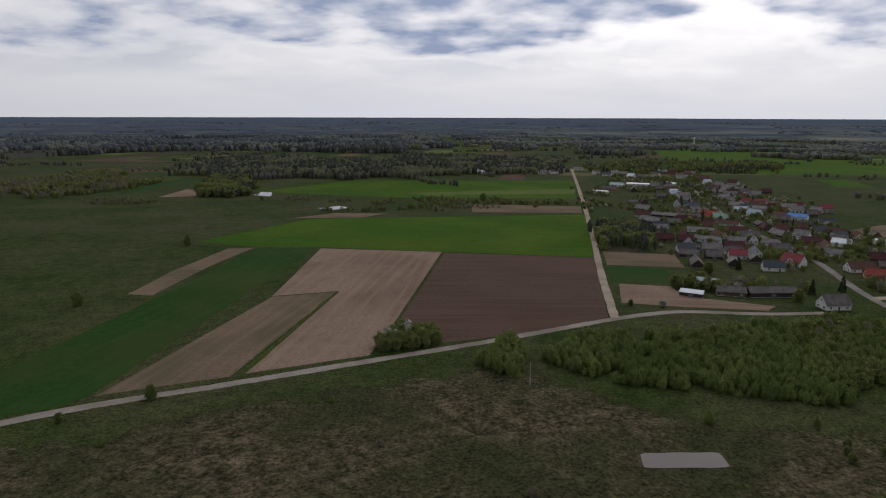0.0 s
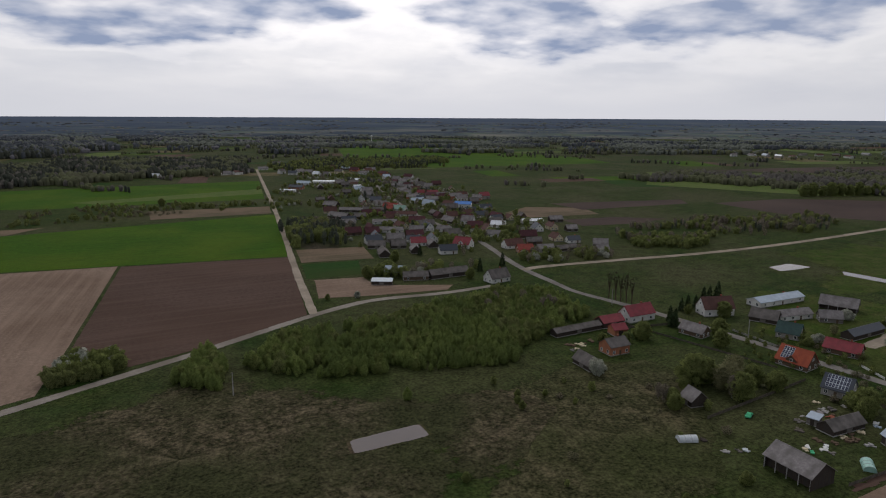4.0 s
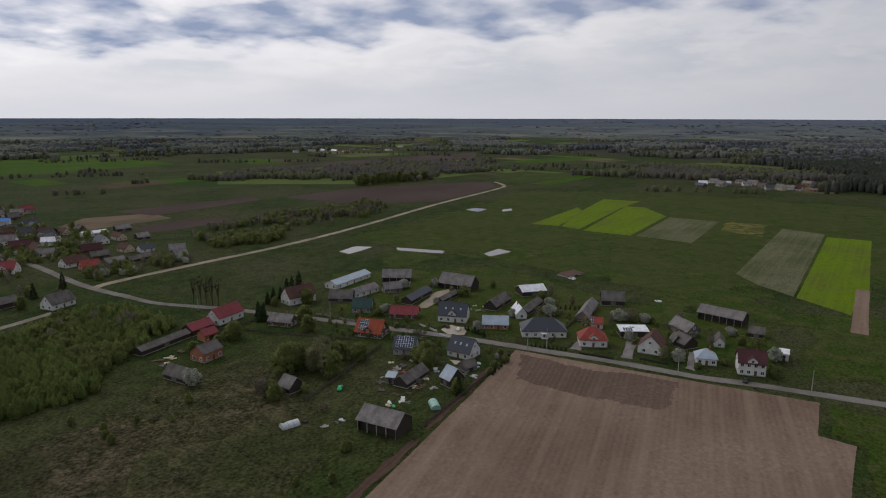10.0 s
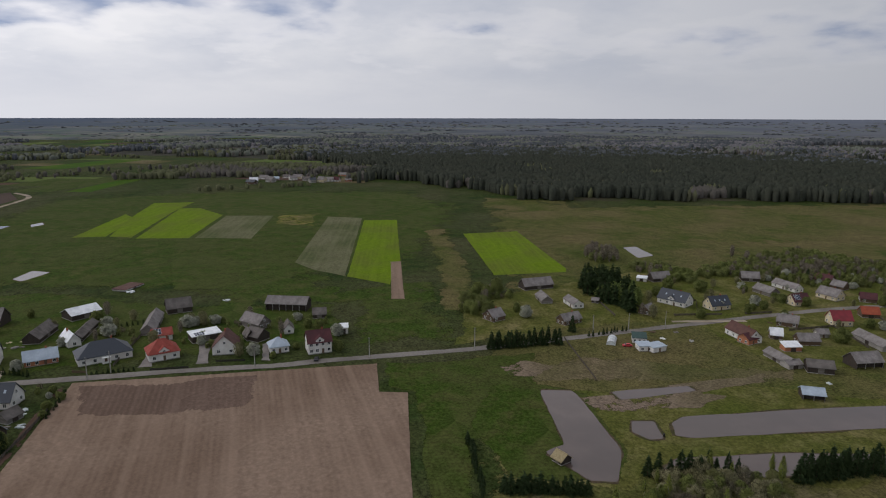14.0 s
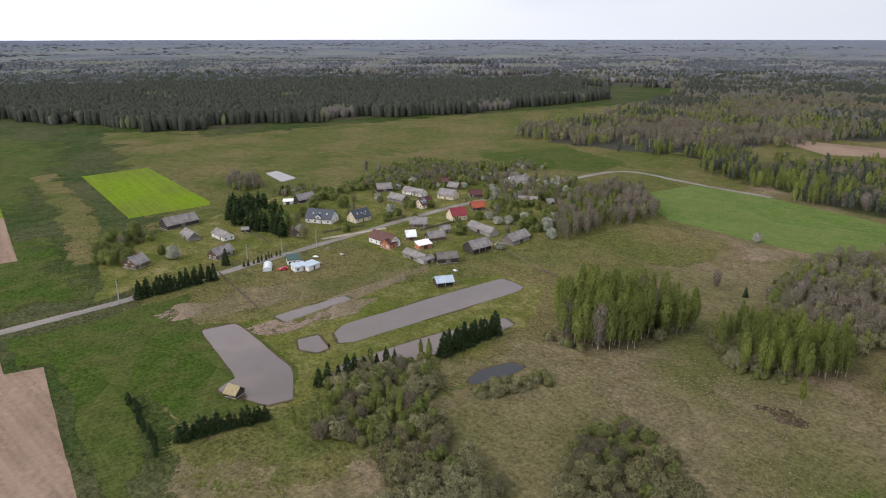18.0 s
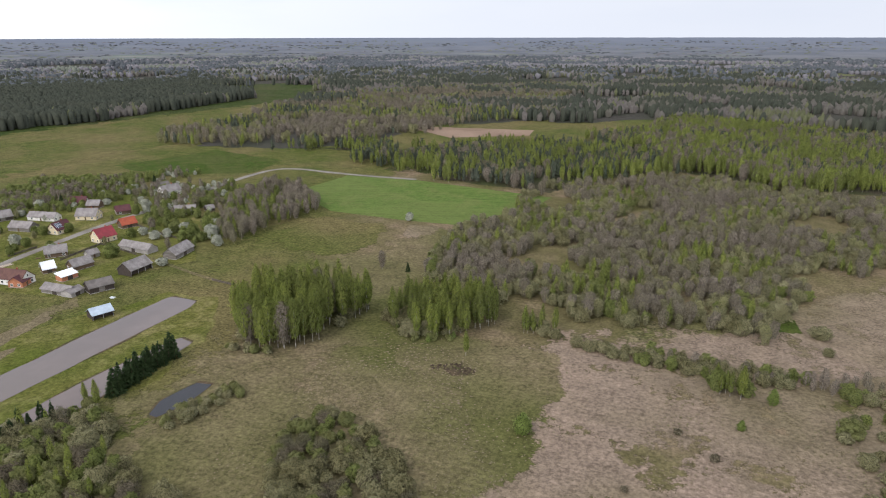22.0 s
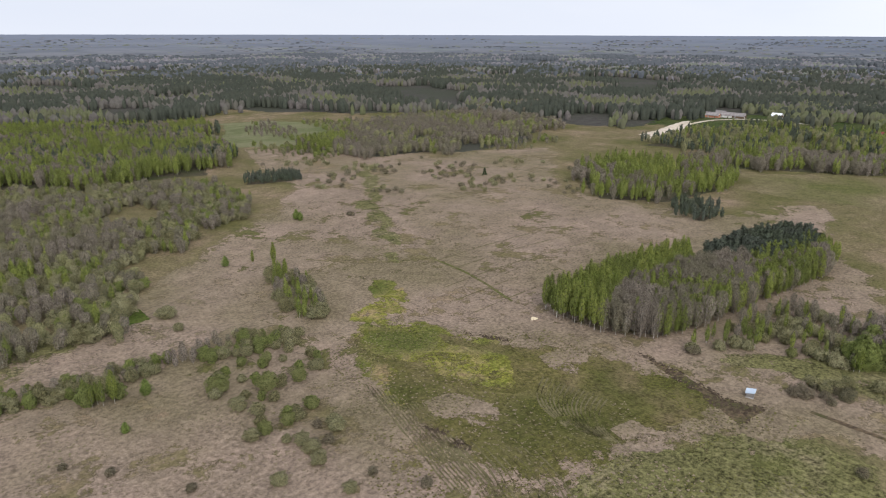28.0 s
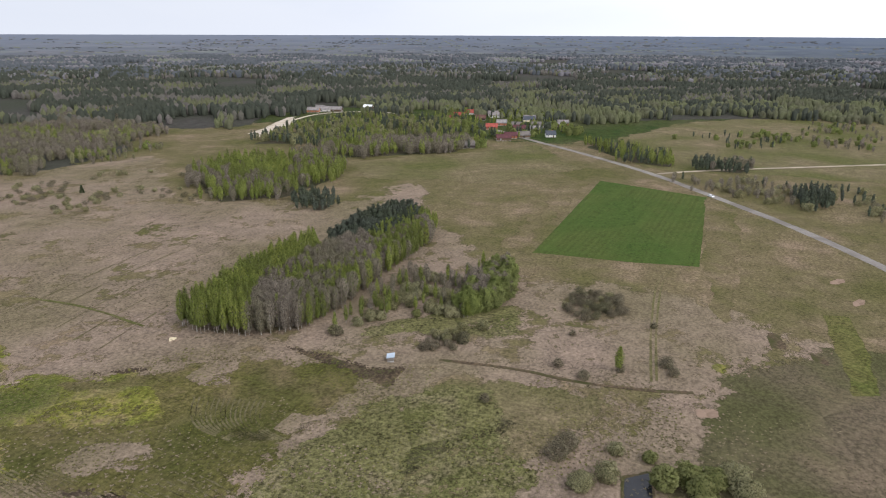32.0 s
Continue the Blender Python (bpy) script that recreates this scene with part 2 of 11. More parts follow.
mat("mixed_meadow", (0.099, 0.086, 0.042), (0.150, 0.123, 0.070), 0.6, c3=(0.084, 0.085, 0.030), scale3=0.015, c4=(0.180, 0.138, 0.088), scale4=0.06, bump=0.3, bscale=1.0, fade=True, mottle=0.55)
mat("heath_meadow", (0.084, 0.069, 0.044), (0.128, 0.101, 0.068), 0.6, c3=(0.070, 0.068, 0.030), scale3=0.018, c4=(0.146, 0.112, 0.076), scale4=0.06, bump=0.35, bscale=1.0, fade=True, mottle=0.5)
mat("lea", (0.060, 0.070, 0.017), (0.098, 0.098, 0.032), 0.5, c3=(0.116, 0.098, 0.042), scale3=0.012, c4=(0.052, 0.071, 0.014), scale4=0.03, bump=0.2, bscale=0.8, fade=True, mottle=0.7)
mat("moss_meadow", (0.078, 0.072, 0.024), (0.120, 0.102, 0.040), 0.5, c3=(0.062, 0.064, 0.019), scale3=0.025, c4=(0.162, 0.122, 0.071), scale4=0.04, bump=0.25, bscale=0.8, fade=True, rows=0.45, row_depth=0.3, worked=0.0, mottle=0.65)
mat("sedge", (0.060, 0.065, 0.022), (0.100, 0.096, 0.038), 0.6, c3=(0.10, 0.095, 0.04), scale3=0.03, c4=(0.15, 0.125, 0.075), scale4=0.1, bump=0.35, bscale=0.8, fade=True, patchy=0.05, mottle=0.95)
mat("tussocks", (0.026, 0.027, 0.012), (0.105, 0.085, 0.05), 0.45, c3=(0.04, 0.043, 0.018), scale3=0.02, c4=(0.125, 0.10, 0.062), scale4=0.16, bump=0.4, bscale=0.6, fade=True, lo=0.4, hi=0.7, mottle=0.9)
mat("rough_pasture", (0.034, 0.037, 0.015), (0.078, 0.070, 0.035), 0.4, c3=(0.044, 0.050, 0.018), scale3=0.02, c4=(0.098, 0.083, 0.046), scale4=0.07, bump=0.35, bscale=0.7, fade=True, lo=0.38, hi=0.68, mottle=0.85)
mat("lush_grass", (0.028, 0.053, 0.007), (0.049, 0.074, 0.013), 0.5, c3=(0.058, 0.070, 0.019), scale3=0.02, c4=(0.070, 0.074, 0.022), scale4=0.08, bump=0.12, bscale=0.8, fade=True, mottle=0.55)
mat("mown_grass", (0.086, 0.088, 0.022), (0.122, 0.118, 0.035), 0.5, c3=(0.072, 0.086, 0.017), scale3=0.03, c4=(0.152, 0.132, 0.056), scale4=0.07, bump=0.12, bscale=0.8, fade=True, mottle=0.55)
mat("grain_green", (0.028, 0.076, 0.004), (0.044, 0.102, 0.006), 0.3, c3=(0.066, 0.110, 0.008), scale3=0.012, bump=0.1, fade=True, rows=0.12, row_depth=0.3, mottle=0.3, crisp=True)
mat("grain_dark", (0.017, 0.048, 0.010), (0.025, 0.065, 0.012), 0.3, c3=(0.041, 0.062, 0.016), scale3=0.014, bump=0.1, fade=True, rows=0.12, row_depth=0.3, crisp=True)
mat("rape_green", (0.100, 0.165, 0.006), (0.135, 0.200, 0.010), 0.3, c3=(0.118, 0.150, 0.020), scale3=0.02, bump=0.1, fade=True, rows=0.1, row_depth=0.2, mottle=0.3, crisp=True)
mat("young_grain", (0.038, 0.066, 0.014), (0.055, 0.082, 0.020), 0.3, c3=(0.064, 0.082, 0.022), scale3=0.02, c4=(0.048, 0.076, 0.017), scale4=0.05, bump=0.1, fade=True, rows=0.1, row_depth=0.25, mottle=0.4, crisp=True)
mat("fallow", (0.105, 0.108, 0.055), (0.15, 0.145, 0.082), 0.4, c3=(0.085, 0.10, 0.04), scale3=0.02, bump=0.15, fade=True, rows=0.1, row_depth=0.25, mottle=0.35, crisp=True)
mat("pasture", (0.066, 0.106, 0.024), (0.096, 0.135, 0.034), 0.3, c3=(0.102, 0.131, 0.038), scale3=0.012, c4=(0.120, 0.135, 0.045), scale4=0.05, bump=0.1, fade=True, rows=0.06, row_depth=0.12, mottle=0.3, crisp=True)
mat("soil_brown", (0.082, 0.052, 0.040), (0.115, 0.076, 0.060), 0.5, c3=(0.10, 0.062, 0.046), scale3=0.012, bump=0.2, bscale=0.9, fade=True, rows=0.22, row_depth=0.55, crisp=True)
mat("soil_tan", (0.205, 0.145, 0.106), (0.268, 0.194, 0.145), 0.5, c3=(0.186, 0.128, 0.092), scale3=0.016, bump=0.15, bscale=0.9, fade=True, rows=0.16, row_depth=0.25, c4=(0.240, 0.172, 0.128), scale4=0.03, mottle=0.22, crisp=True)
mat("soil_fallow", (0.145, 0.105, 0.072), (0.2, 0.145, 0.10), 0.5, c3=(0.12, 0.098, 0.06), scale3=0.02, bump=0.15, bscale=0.9, fade=True, rows=0.16, row_depth=0.3, crisp=True)
mat("soil_damp", (0.118, 0.080, 0.062), (0.165, 0.115, 0.090), 0.5, c3=(0.140, 0.095, 0.072), scale3=0.02, bump=0.15, bscale=0.9, fade=True, rows=0.16, row_depth=0.35, mottle=0.25)
mat("soil_dark", (0.055, 0.040, 0.036), (0.08, 0.058, 0.05), 0.5, c3=(0.09, 0.065, 0.055), scale3=0.01, bump=0.2, bscale=0.9, fade=True, rows=0.1, row_depth=0.3, crisp=True)
mat("sand", (0.42, 0.36, 0.29), (0.55, 0.48, 0.40), 0.6, c3=(0.36, 0.31, 0.24), scale3=0.08, bump=0.1, fade=True)
mat("churned_earth", (0.05, 0.038, 0.026), (0.13, 0.095, 0.06), 0.8, c3=(0.06, 0.06, 0.025), scale3=0.12, bump=0.5, bscale=0.8, fade=True)
mat("furrow", (0.088, 0.080, 0.038), (0.125, 0.108, 0.060), 0.5, fade=True, patchy=0.12, mottle=0.4)
mat("bog_green", (0.113, 0.120, 0.022), (0.169, 0.158, 0.036), 0.5, c3=(0.074, 0.083, 0.022), scale3=0.03, c4=(0.225, 0.161, 0.093), scale4=0.08, bump=0.3, bscale=0.8, fade=True, patchy=0.045, mottle=0.7)
mat("gravel_road", (0.25, 0.22, 0.19), (0.33, 0.295, 0.255), 0.7, c3=(0.20, 0.17, 0.14), scale3=0.05, bump=0.05, fade=True)
mat("dirt_road", (0.31, 0.26, 0.2), (0.40, 0.335, 0.265), 0.7, c3=(0.24, 0.2, 0.155), scale3=0.06, bump=0.05, fade=True)
mat("asphalt", (0.194, 0.177, 0.161), (0.256, 0.238, 0.213), 1.2, c3=(0.163, 0.146, 0.132), scale3=0.07, bump=0.02, fade=True, rough=0.85)
mat("paving", (0.22, 0.20, 0.19), (0.28, 0.25, 0.23), 1.5, c3=(0.18, 0.165, 0.155), scale3=0.2, bump=0.02, fade=True)
mat("water", (0.101, 0.073, 0.063), (0.122, 0.090, 0.077), 0.05, rough=0.07, spec=0.5, c3=(0.091, 0.068, 0.058), scale3=0.03, bump=0.006, bscale=1.6)
mat("water_dark", (0.012, 0.013, 0.016), (0.016, 0.017, 0.02), 0.05, rough=0.04, spec=0.3, bump=0.004, bscale=1.6)


def hazed_far_land():
    """The far country: long low belts of wood and field, one behind the other, with blue haze painted in by distance.
    """
    m = bpy.data.materials.new("hazed_far_land")
    m.use_nodes = True
    n, l = m.node_tree.nodes, m.node_tree.links
    b = n["Principled BSDF"]
    b.inputs["Roughness"].default_value, b.inputs["Specular IOR Level"].default_value = 1.0, 0.0
    t = n.new("ShaderNodeTexCoord")
    sep = n.new("ShaderNodeSeparateXYZ")
    l.new(t.outputs["Object"], sep.inputs[0])

    def mth(op, a, c=0.0, clamp=False):
        x = n.new("ShaderNodeMath")
        x.operation, x.use_clamp = op, clamp
        for i, v in enumerate((a, c)):
            if isinstance(v, (int, float)):
                x.inputs[i].default_value = v
            else:
                l.new(v, x.inputs[i])
        return x.outputs[0]

    def mx(f, a, c):
        x = n.new("ShaderNodeMix")
        x.data_type = "RGBA"
        for i, v in ((0, f), (6, a), (7, c)):
            if isinstance(v, tuple):
                x.inputs[i].default_value = (*v, 1)
            else:
                l.new(v, x.inputs[i])
        return x.outputs[2]

    x, y = sep.outputs[0], sep.outputs[1]
    r = mth("SQRT", mth("ADD", mth("MULTIPLY", x, x), mth("MULTIPLY", y, y)))

    def belts(across, deep, lo, hi, seed, detail=5):
        v = n.new("ShaderNodeCombineXYZ")
        l.new(mth("MULTIPLY", mth("DIVIDE", x, r), across), v.inputs[0])
        l.new(mth("MULTIPLY", mth("DIVIDE", y, r), across), v.inputs[1])
        l.new(mth("ADD", mth("DIVIDE", r, deep), seed), v.inputs[2])
        k = n.new("ShaderNodeTexNoise")
        l.new(v.outputs[0], k.inputs["Vector"])
        k.inputs["Scale"].default_value, k.inputs["Detail"].default_value, k.inputs["Roughness"].default_value = 1.0, detail, 0.6
        w = n.new("ShaderNodeMapRange")
        l.new(k.outputs[0], w.inputs[0])
        w.inputs[1].default_value, w.inputs[2].default_value = lo, hi
        return w.outputs[0]

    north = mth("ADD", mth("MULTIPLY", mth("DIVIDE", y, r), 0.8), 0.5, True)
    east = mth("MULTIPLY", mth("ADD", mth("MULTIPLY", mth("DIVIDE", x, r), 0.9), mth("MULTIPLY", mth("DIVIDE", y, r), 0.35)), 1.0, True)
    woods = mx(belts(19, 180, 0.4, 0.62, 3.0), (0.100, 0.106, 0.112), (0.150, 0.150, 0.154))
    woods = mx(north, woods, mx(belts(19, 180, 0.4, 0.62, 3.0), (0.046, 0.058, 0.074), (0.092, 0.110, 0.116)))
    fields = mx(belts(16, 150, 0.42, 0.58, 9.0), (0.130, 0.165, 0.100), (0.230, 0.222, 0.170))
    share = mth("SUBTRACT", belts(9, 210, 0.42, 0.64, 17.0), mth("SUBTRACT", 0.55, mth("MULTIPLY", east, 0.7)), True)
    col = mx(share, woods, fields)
    # haze painted into the base colour by distance, darker to the north
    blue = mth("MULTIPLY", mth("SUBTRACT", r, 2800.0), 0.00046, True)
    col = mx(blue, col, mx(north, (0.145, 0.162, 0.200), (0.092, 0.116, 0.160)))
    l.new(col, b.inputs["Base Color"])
    MATS["hazed_far_land"] = m


hazed_far_land()
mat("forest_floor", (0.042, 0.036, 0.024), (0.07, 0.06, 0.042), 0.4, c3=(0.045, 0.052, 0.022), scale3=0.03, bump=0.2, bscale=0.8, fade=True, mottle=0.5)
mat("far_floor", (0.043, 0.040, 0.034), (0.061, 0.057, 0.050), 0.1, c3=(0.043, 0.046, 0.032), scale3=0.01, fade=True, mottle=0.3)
# buildings
mat("roof_asbestos", (0.22, 0.20, 0.195), (0.31, 0.285, 0.275), 1.4, c3=(0.17, 0.155, 0.145), scale3=0.3, bump=0.05, rough=0.85, rnd=0.35)
mat("roof_weathered", (0.145, 0.128, 0.12), (0.21, 0.19, 0.175), 1.2, c3=(0.11, 0.10, 0.09), scale3=0.3, bump=0.05, rnd=0.3)
mat("roof_slate", (0.035, 0.042, 0.056), (0.05, 0.058, 0.074), 2.5, c3=(0.042, 0.05, 0.064), scale3=0.4, rough=0.5, bump=0.03, spec=0.4)
mat("roof_red", (0.22, 0.026, 0.036), (0.27, 0.036, 0.046), 2.0, c3=(0.19, 0.028, 0.034), scale3=0.4, rough=0.55, bump=0.03, spec=0.35)
mat("roof_tile_red", (0.30, 0.075, 0.060), (0.37, 0.10, 0.08), 2.0, c3=(0.26, 0.07, 0.055), scale3=0.4, rough=0.6, bump=0.04)
mat("roof_orange", (0.33, 0.085, 0.048), (0.40, 0.115, 0.064), 2.0, c3=(0.30, 0.08, 0.05), scale3=0.4, rough=0.6, bump=0.04)
mat("roof_maroon", (0.095, 0.040, 0.045), (0.125, 0.055, 0.058), 2.0, c3=(0.085, 0.042, 0.045), scale3=0.4, rough=0.6, bump=0.03)
mat("roof_brown", (0.115, 0.062, 0.052), (0.15, 0.082, 0.07), 2.0, c3=(0.105, 0.06, 0.052), scale3=0.4, rough=0.6, bump=0.03)
mat("roof_light_blue", (0.36, 0.43, 0.5), (0.44, 0.51, 0.58), 1.0, c3=(0.33, 0.39, 0.46), scale3=0.3, rough=0.45, bump=0.02, spec=0.4)
mat("roof_white", (0.759, 0.782, 0.806), (0.874, 0.897, 0.918), 1.0, c3=(0.667, 0.690, 0.717), scale3=0.3, rough=0.45, bump=0.02, spec=0.4)
mat("roof_blue", (0.07, 0.2, 0.52), (0.09, 0.25, 0.6), 1.0, c3=(0.08, 0.2, 0.48), scale3=0.3, rough=0.5)
mat("roof_green", (0.24, 0.36, 0.29), (0.30, 0.42, 0.35), 1.0, c3=(0.22, 0.33, 0.27), scale3=0.3, rough=0.5)
mat("roof_teal", (0.05, 0.085, 0.078), (0.07, 0.11, 0.10), 1.0, c3=(0.055, 0.085, 0.08), scale3=0.3, rough=0.5)
mat("wall_white", (0.70, 0.69, 0.66), (0.78, 0.77, 0.74), 0.8, c3=(0.62, 0.6, 0.56), scale3=0.25, rough=0.9)
mat("wall_cream", (0.62, 0.53, 0.36), (0.68, 0.59, 0.42), 0.8, c3=(0.56, 0.48, 0.33), scale3=0.25)
mat("wall_grey", (0.33, 0.31, 0.29), (0.40, 0.38, 0.35), 0.8, c3=(0.28, 0.26, 0.24), scale3=0.25)
mat("wall_brick", (0.40, 0.17, 0.095), (0.47, 0.21, 0.12), 1.6, c3=(0.35, 0.15, 0.09), scale3=0.3)
mat("wall_boards", (0.050, 0.040, 0.034), (0.085, 0.068, 0.056), 1.2, c3=(0.065, 0.056, 0.05), scale3=0.3, stretch=(4, 4, 0.4))
mat("wall_timber", (0.12, 0.082, 0.056), (0.18, 0.125, 0.085), 1.2, c3=(0.1, 0.075, 0.055), scale3=0.3, stretch=(0.6, 0.6, 4))
mat("wall_log_grey", (0.18, 0.165, 0.15), (0.25, 0.23, 0.205), 1.2, c3=(0.14, 0.125, 0.11), scale3=0.3, stretch=(0.6, 0.6, 4))
mat("trim_white", (0.72, 0.72, 0.7), (0.8, 0.8, 0.78), 2.0, rough=0.6)
mat("trim_dark", (0.03, 0.028, 0.027), (0.05, 0.046, 0.043), 2.0, rough=0.6)
mat("concrete", (0.34, 0.33, 0.31), (0.44, 0.42, 0.4), 2.0, c3=(0.27, 0.26, 0.24), scale3=0.5)
mat("glass", (0.02, 0.025, 0.03), (0.03, 0.035, 0.04), 1.0, rough=0.05, spec=0.8)
mat("solar_frame", (0.5, 0.55, 0.6), (0.6, 0.64, 0.68), 2.0, rough=0.4, spec=0.5)
mat("solar", (0.012, 0.018, 0.045), (0.018, 0.026, 0.06), 3.0, rough=0.12, spec=0.7)
mat("brick_red", (0.26, 0.09, 0.06), (0.33, 0.12, 0.08), 3.0)
mat("fence_wood", (0.10, 0.085, 0.07), (0.17, 0.145, 0.12), 2.0, c3=(0.08, 0.07, 0.06), scale3=0.5)
mat("paint_red", (0.45, 0.04, 0.05), (0.5, 0.05, 0.06), 2.0, rough=0.4, spec=0.5)
mat("paint_white", (0.7, 0.7, 0.7), (0.78, 0.78, 0.78), 2.0, rough=0.4, spec=0.5)
mat("paint_green", (0.08, 0.42, 0.2), (0.1, 0.5, 0.26), 2.0, rough=0.5)
mat("paint_black", (0.015, 0.015, 0.018), (0.022, 0.022, 0.026), 2.0, rough=0.3, spec=0.5)
mat("film_white", (0.5, 0.54, 0.55), (0.62, 0.65, 0.66), 1.2, rough=0.4, spec=0.4)
mat("film_green", (0.28, 0.5, 0.42), (0.36, 0.58, 0.5), 1.2, rough=0.4, spec=0.4)
mat("thatch", (0.26, 0.21, 0.12), (0.36, 0.3, 0.18), 2.0, bump=0.1)
# plants
V = dict(rough=0.8, spec=0.05, trans=0.5)
mat("leaf_birch", (0.178, 0.215, 0.050), (0.270, 0.295, 0.080), 0.15, island=0.4, c3=(0.150, 0.172, 0.052), scale3=0.05, **V, holes=2.6, gaps=0.40, stretch=(1.050, 1.020, 0.360))
mat("leaf_broad", (0.160, 0.192, 0.056), (0.240, 0.272, 0.086), 0.13, island=0.35, c3=(0.196, 0.214, 0.080), scale3=0.05, **V, holes=2.4, gaps=0.38)
mat("leaf_young", (0.165, 0.215, 0.058), (0.248, 0.300, 0.090), 0.22, island=0.35, c3=(0.138, 0.182, 0.054), scale3=0.06, **V, holes=2.8, gaps=0.38)
mat("leaf_willow", (0.250, 0.244, 0.132), (0.360, 0.336, 0.196), 0.13, island=0.35, c3=(0.226, 0.208, 0.106), scale3=0.05, **V, holes=2.8, gaps=0.42)
mat("leaf_yellow", (0.181, 0.199, 0.072), (0.251, 0.250, 0.109), 0.15, island=0.3, **V, holes=2.8, gaps=0.36)
mat("leaf_poplar", (0.105, 0.101, 0.063), (0.150, 0.140, 0.091), 0.3, island=0.4, **V)
mat("twig_grey", (0.176, 0.150, 0.118), (0.244, 0.208, 0.166), 0.12, island=0.3, c3=(0.178, 0.162, 0.106), scale3=0.05, rough=0.9, spec=0.03, trans=0.4, holes=2.8, gaps=0.43, stretch=(1.242, 1.178, 0.422))
mat("twig_bush", (0.176, 0.150, 0.104), (0.246, 0.210, 0.150), 0.2, island=0.3, c3=(0.168, 0.160, 0.092), scale3=0.1, rough=0.9, spec=0.03, trans=0.45, holes=3.4, gaps=0.46)
mat("needle_pine", (0.056, 0.069, 0.045), (0.090, 0.104, 0.066), 0.13, island=0.5, c3=(0.076, 0.086, 0.066), scale3=0.05, rough=0.8, spec=0.1, trans=0.15, holes=2.4, gaps=0.38)
mat("needle_spruce", (0.031, 0.053, 0.020), (0.053, 0.078, 0.029), 0.15, island=0.5, rough=0.8, spec=0.1, trans=0.15)
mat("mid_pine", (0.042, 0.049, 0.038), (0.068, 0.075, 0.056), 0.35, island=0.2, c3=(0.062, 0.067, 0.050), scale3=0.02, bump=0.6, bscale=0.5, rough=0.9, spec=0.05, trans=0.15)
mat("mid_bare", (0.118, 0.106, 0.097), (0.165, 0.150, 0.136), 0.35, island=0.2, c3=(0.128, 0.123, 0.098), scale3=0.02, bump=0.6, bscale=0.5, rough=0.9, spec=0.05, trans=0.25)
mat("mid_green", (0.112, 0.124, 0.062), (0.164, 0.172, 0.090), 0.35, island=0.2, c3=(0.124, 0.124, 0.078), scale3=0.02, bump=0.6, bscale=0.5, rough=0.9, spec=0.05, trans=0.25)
mat("leaf_bud", (0.205, 0.205, 0.096), (0.290, 0.276, 0.140), 0.12, island=0.3, c3=(0.190, 0.180, 0.106), scale3=0.05, **V, holes=2.6, gaps=0.40)
# crowns of the far woods: distance haze painted in as bluer, greyer base colours
mat("hazed_pine", (0.072, 0.080, 0.088), (0.098, 0.106, 0.112), 0.08, island=0.25, rough=0.9, spec=0.05)
mat("hazed_bare", (0.142, 0.136, 0.146), (0.178, 0.170, 0.180), 0.08, island=0.25, rough=0.9, spec=0.05)
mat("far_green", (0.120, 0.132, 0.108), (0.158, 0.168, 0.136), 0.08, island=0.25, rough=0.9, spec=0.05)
mat("blossom", (0.32, 0.33, 0.25), (0.44, 0.45, 0.37), 0.4, island=0.5, rough=0.8, spec=0.1, trans=0.25, holes=2.8, gaps=0.36)
mat("bark_birch", (0.36, 0.34, 0.30), (0.46, 0.44, 0.40), 1.5, c3=(0.16, 0.14, 0.12), scale3=0.9)
mat("bark_brown", (0.085, 0.062, 0.045), (0.13, 0.098, 0.072), 1.5)
mat("soil_clod", (0.045, 0.034, 0.024), (0.085, 0.064, 0.045), 0.8, island=0.4, bump=0.1)
mat("grass_blade", (0.20, 0.155, 0.11), (0.28, 0.22, 0.165), 0.06, island=0.25, c3=(0.15, 0.14, 0.07), scale3=0.02, rough=0.9, spec=0.05, trans=0.3)
mat("grass_dark", (0.075, 0.075, 0.03), (0.12, 0.105, 0.06), 0.06, island=0.35, c3=(0.07, 0.08, 0.03), scale3=0.02, rough=0.9, spec=0.05, trans=0.3)

mat("moss_tuft", (0.105, 0.112, 0.026), (0.165, 0.155, 0.042), 0.06, island=0.45, c3=(0.135, 0.112, 0.060), scale3=0.04, rough=0.9, spec=0.05, trans=0.3)
mat("peat_tuft", (0.058, 0.050, 0.030), (0.100, 0.080, 0.050), 0.06, island=0.45, c3=(0.070, 0.068, 0.028), scale3=0.04, rough=0.9, spec=0.05, trans=0.2)

# ---------------------------------------------------------------- mesh helpers


def mesh_of(name, verts, faces, mats, index=None):
    me = bpy.data.meshes.new(name)
    me.from_pydata(verts, [], faces)
    for m in mats:
        me.materials.append(MATS[m])
    if index is not None:
        me.polygons.foreach_set("material_index", index)
    me.update()
    return me


def part(name, me, parent, label=""):
    ob = new(name, me)
    ob.parent = parent
    return tagged(ob, label)


def thing(name, label, category, m, group="", kind=""):
    ob = new(name)
    ob.matrix_basis = m
    return tagged(ob, label, category, group, kind)


def box(x0, x1, y0, y1, z0, z1):
    v = [(x0, y0, z0), (x1, y0, z0), (x1, y1, z0), (x0, y1, z0), (x0, y0, z1), (x1, y0, z1), (x1, y1, z1), (x0, y1, z1)]
    f = [(3, 2, 1, 0), (4, 5, 6, 7), (0, 1, 5, 4), (1, 2, 6, 5), (2, 3, 7, 6), (3, 0, 4, 7)]
    return v, f


def merged(*pieces):
    v, f = [], []
    for a, b in pieces:
        o = len(v)
        v += list(a)
        f += [tuple(i + o for i in q) for q in b]
    return v, f


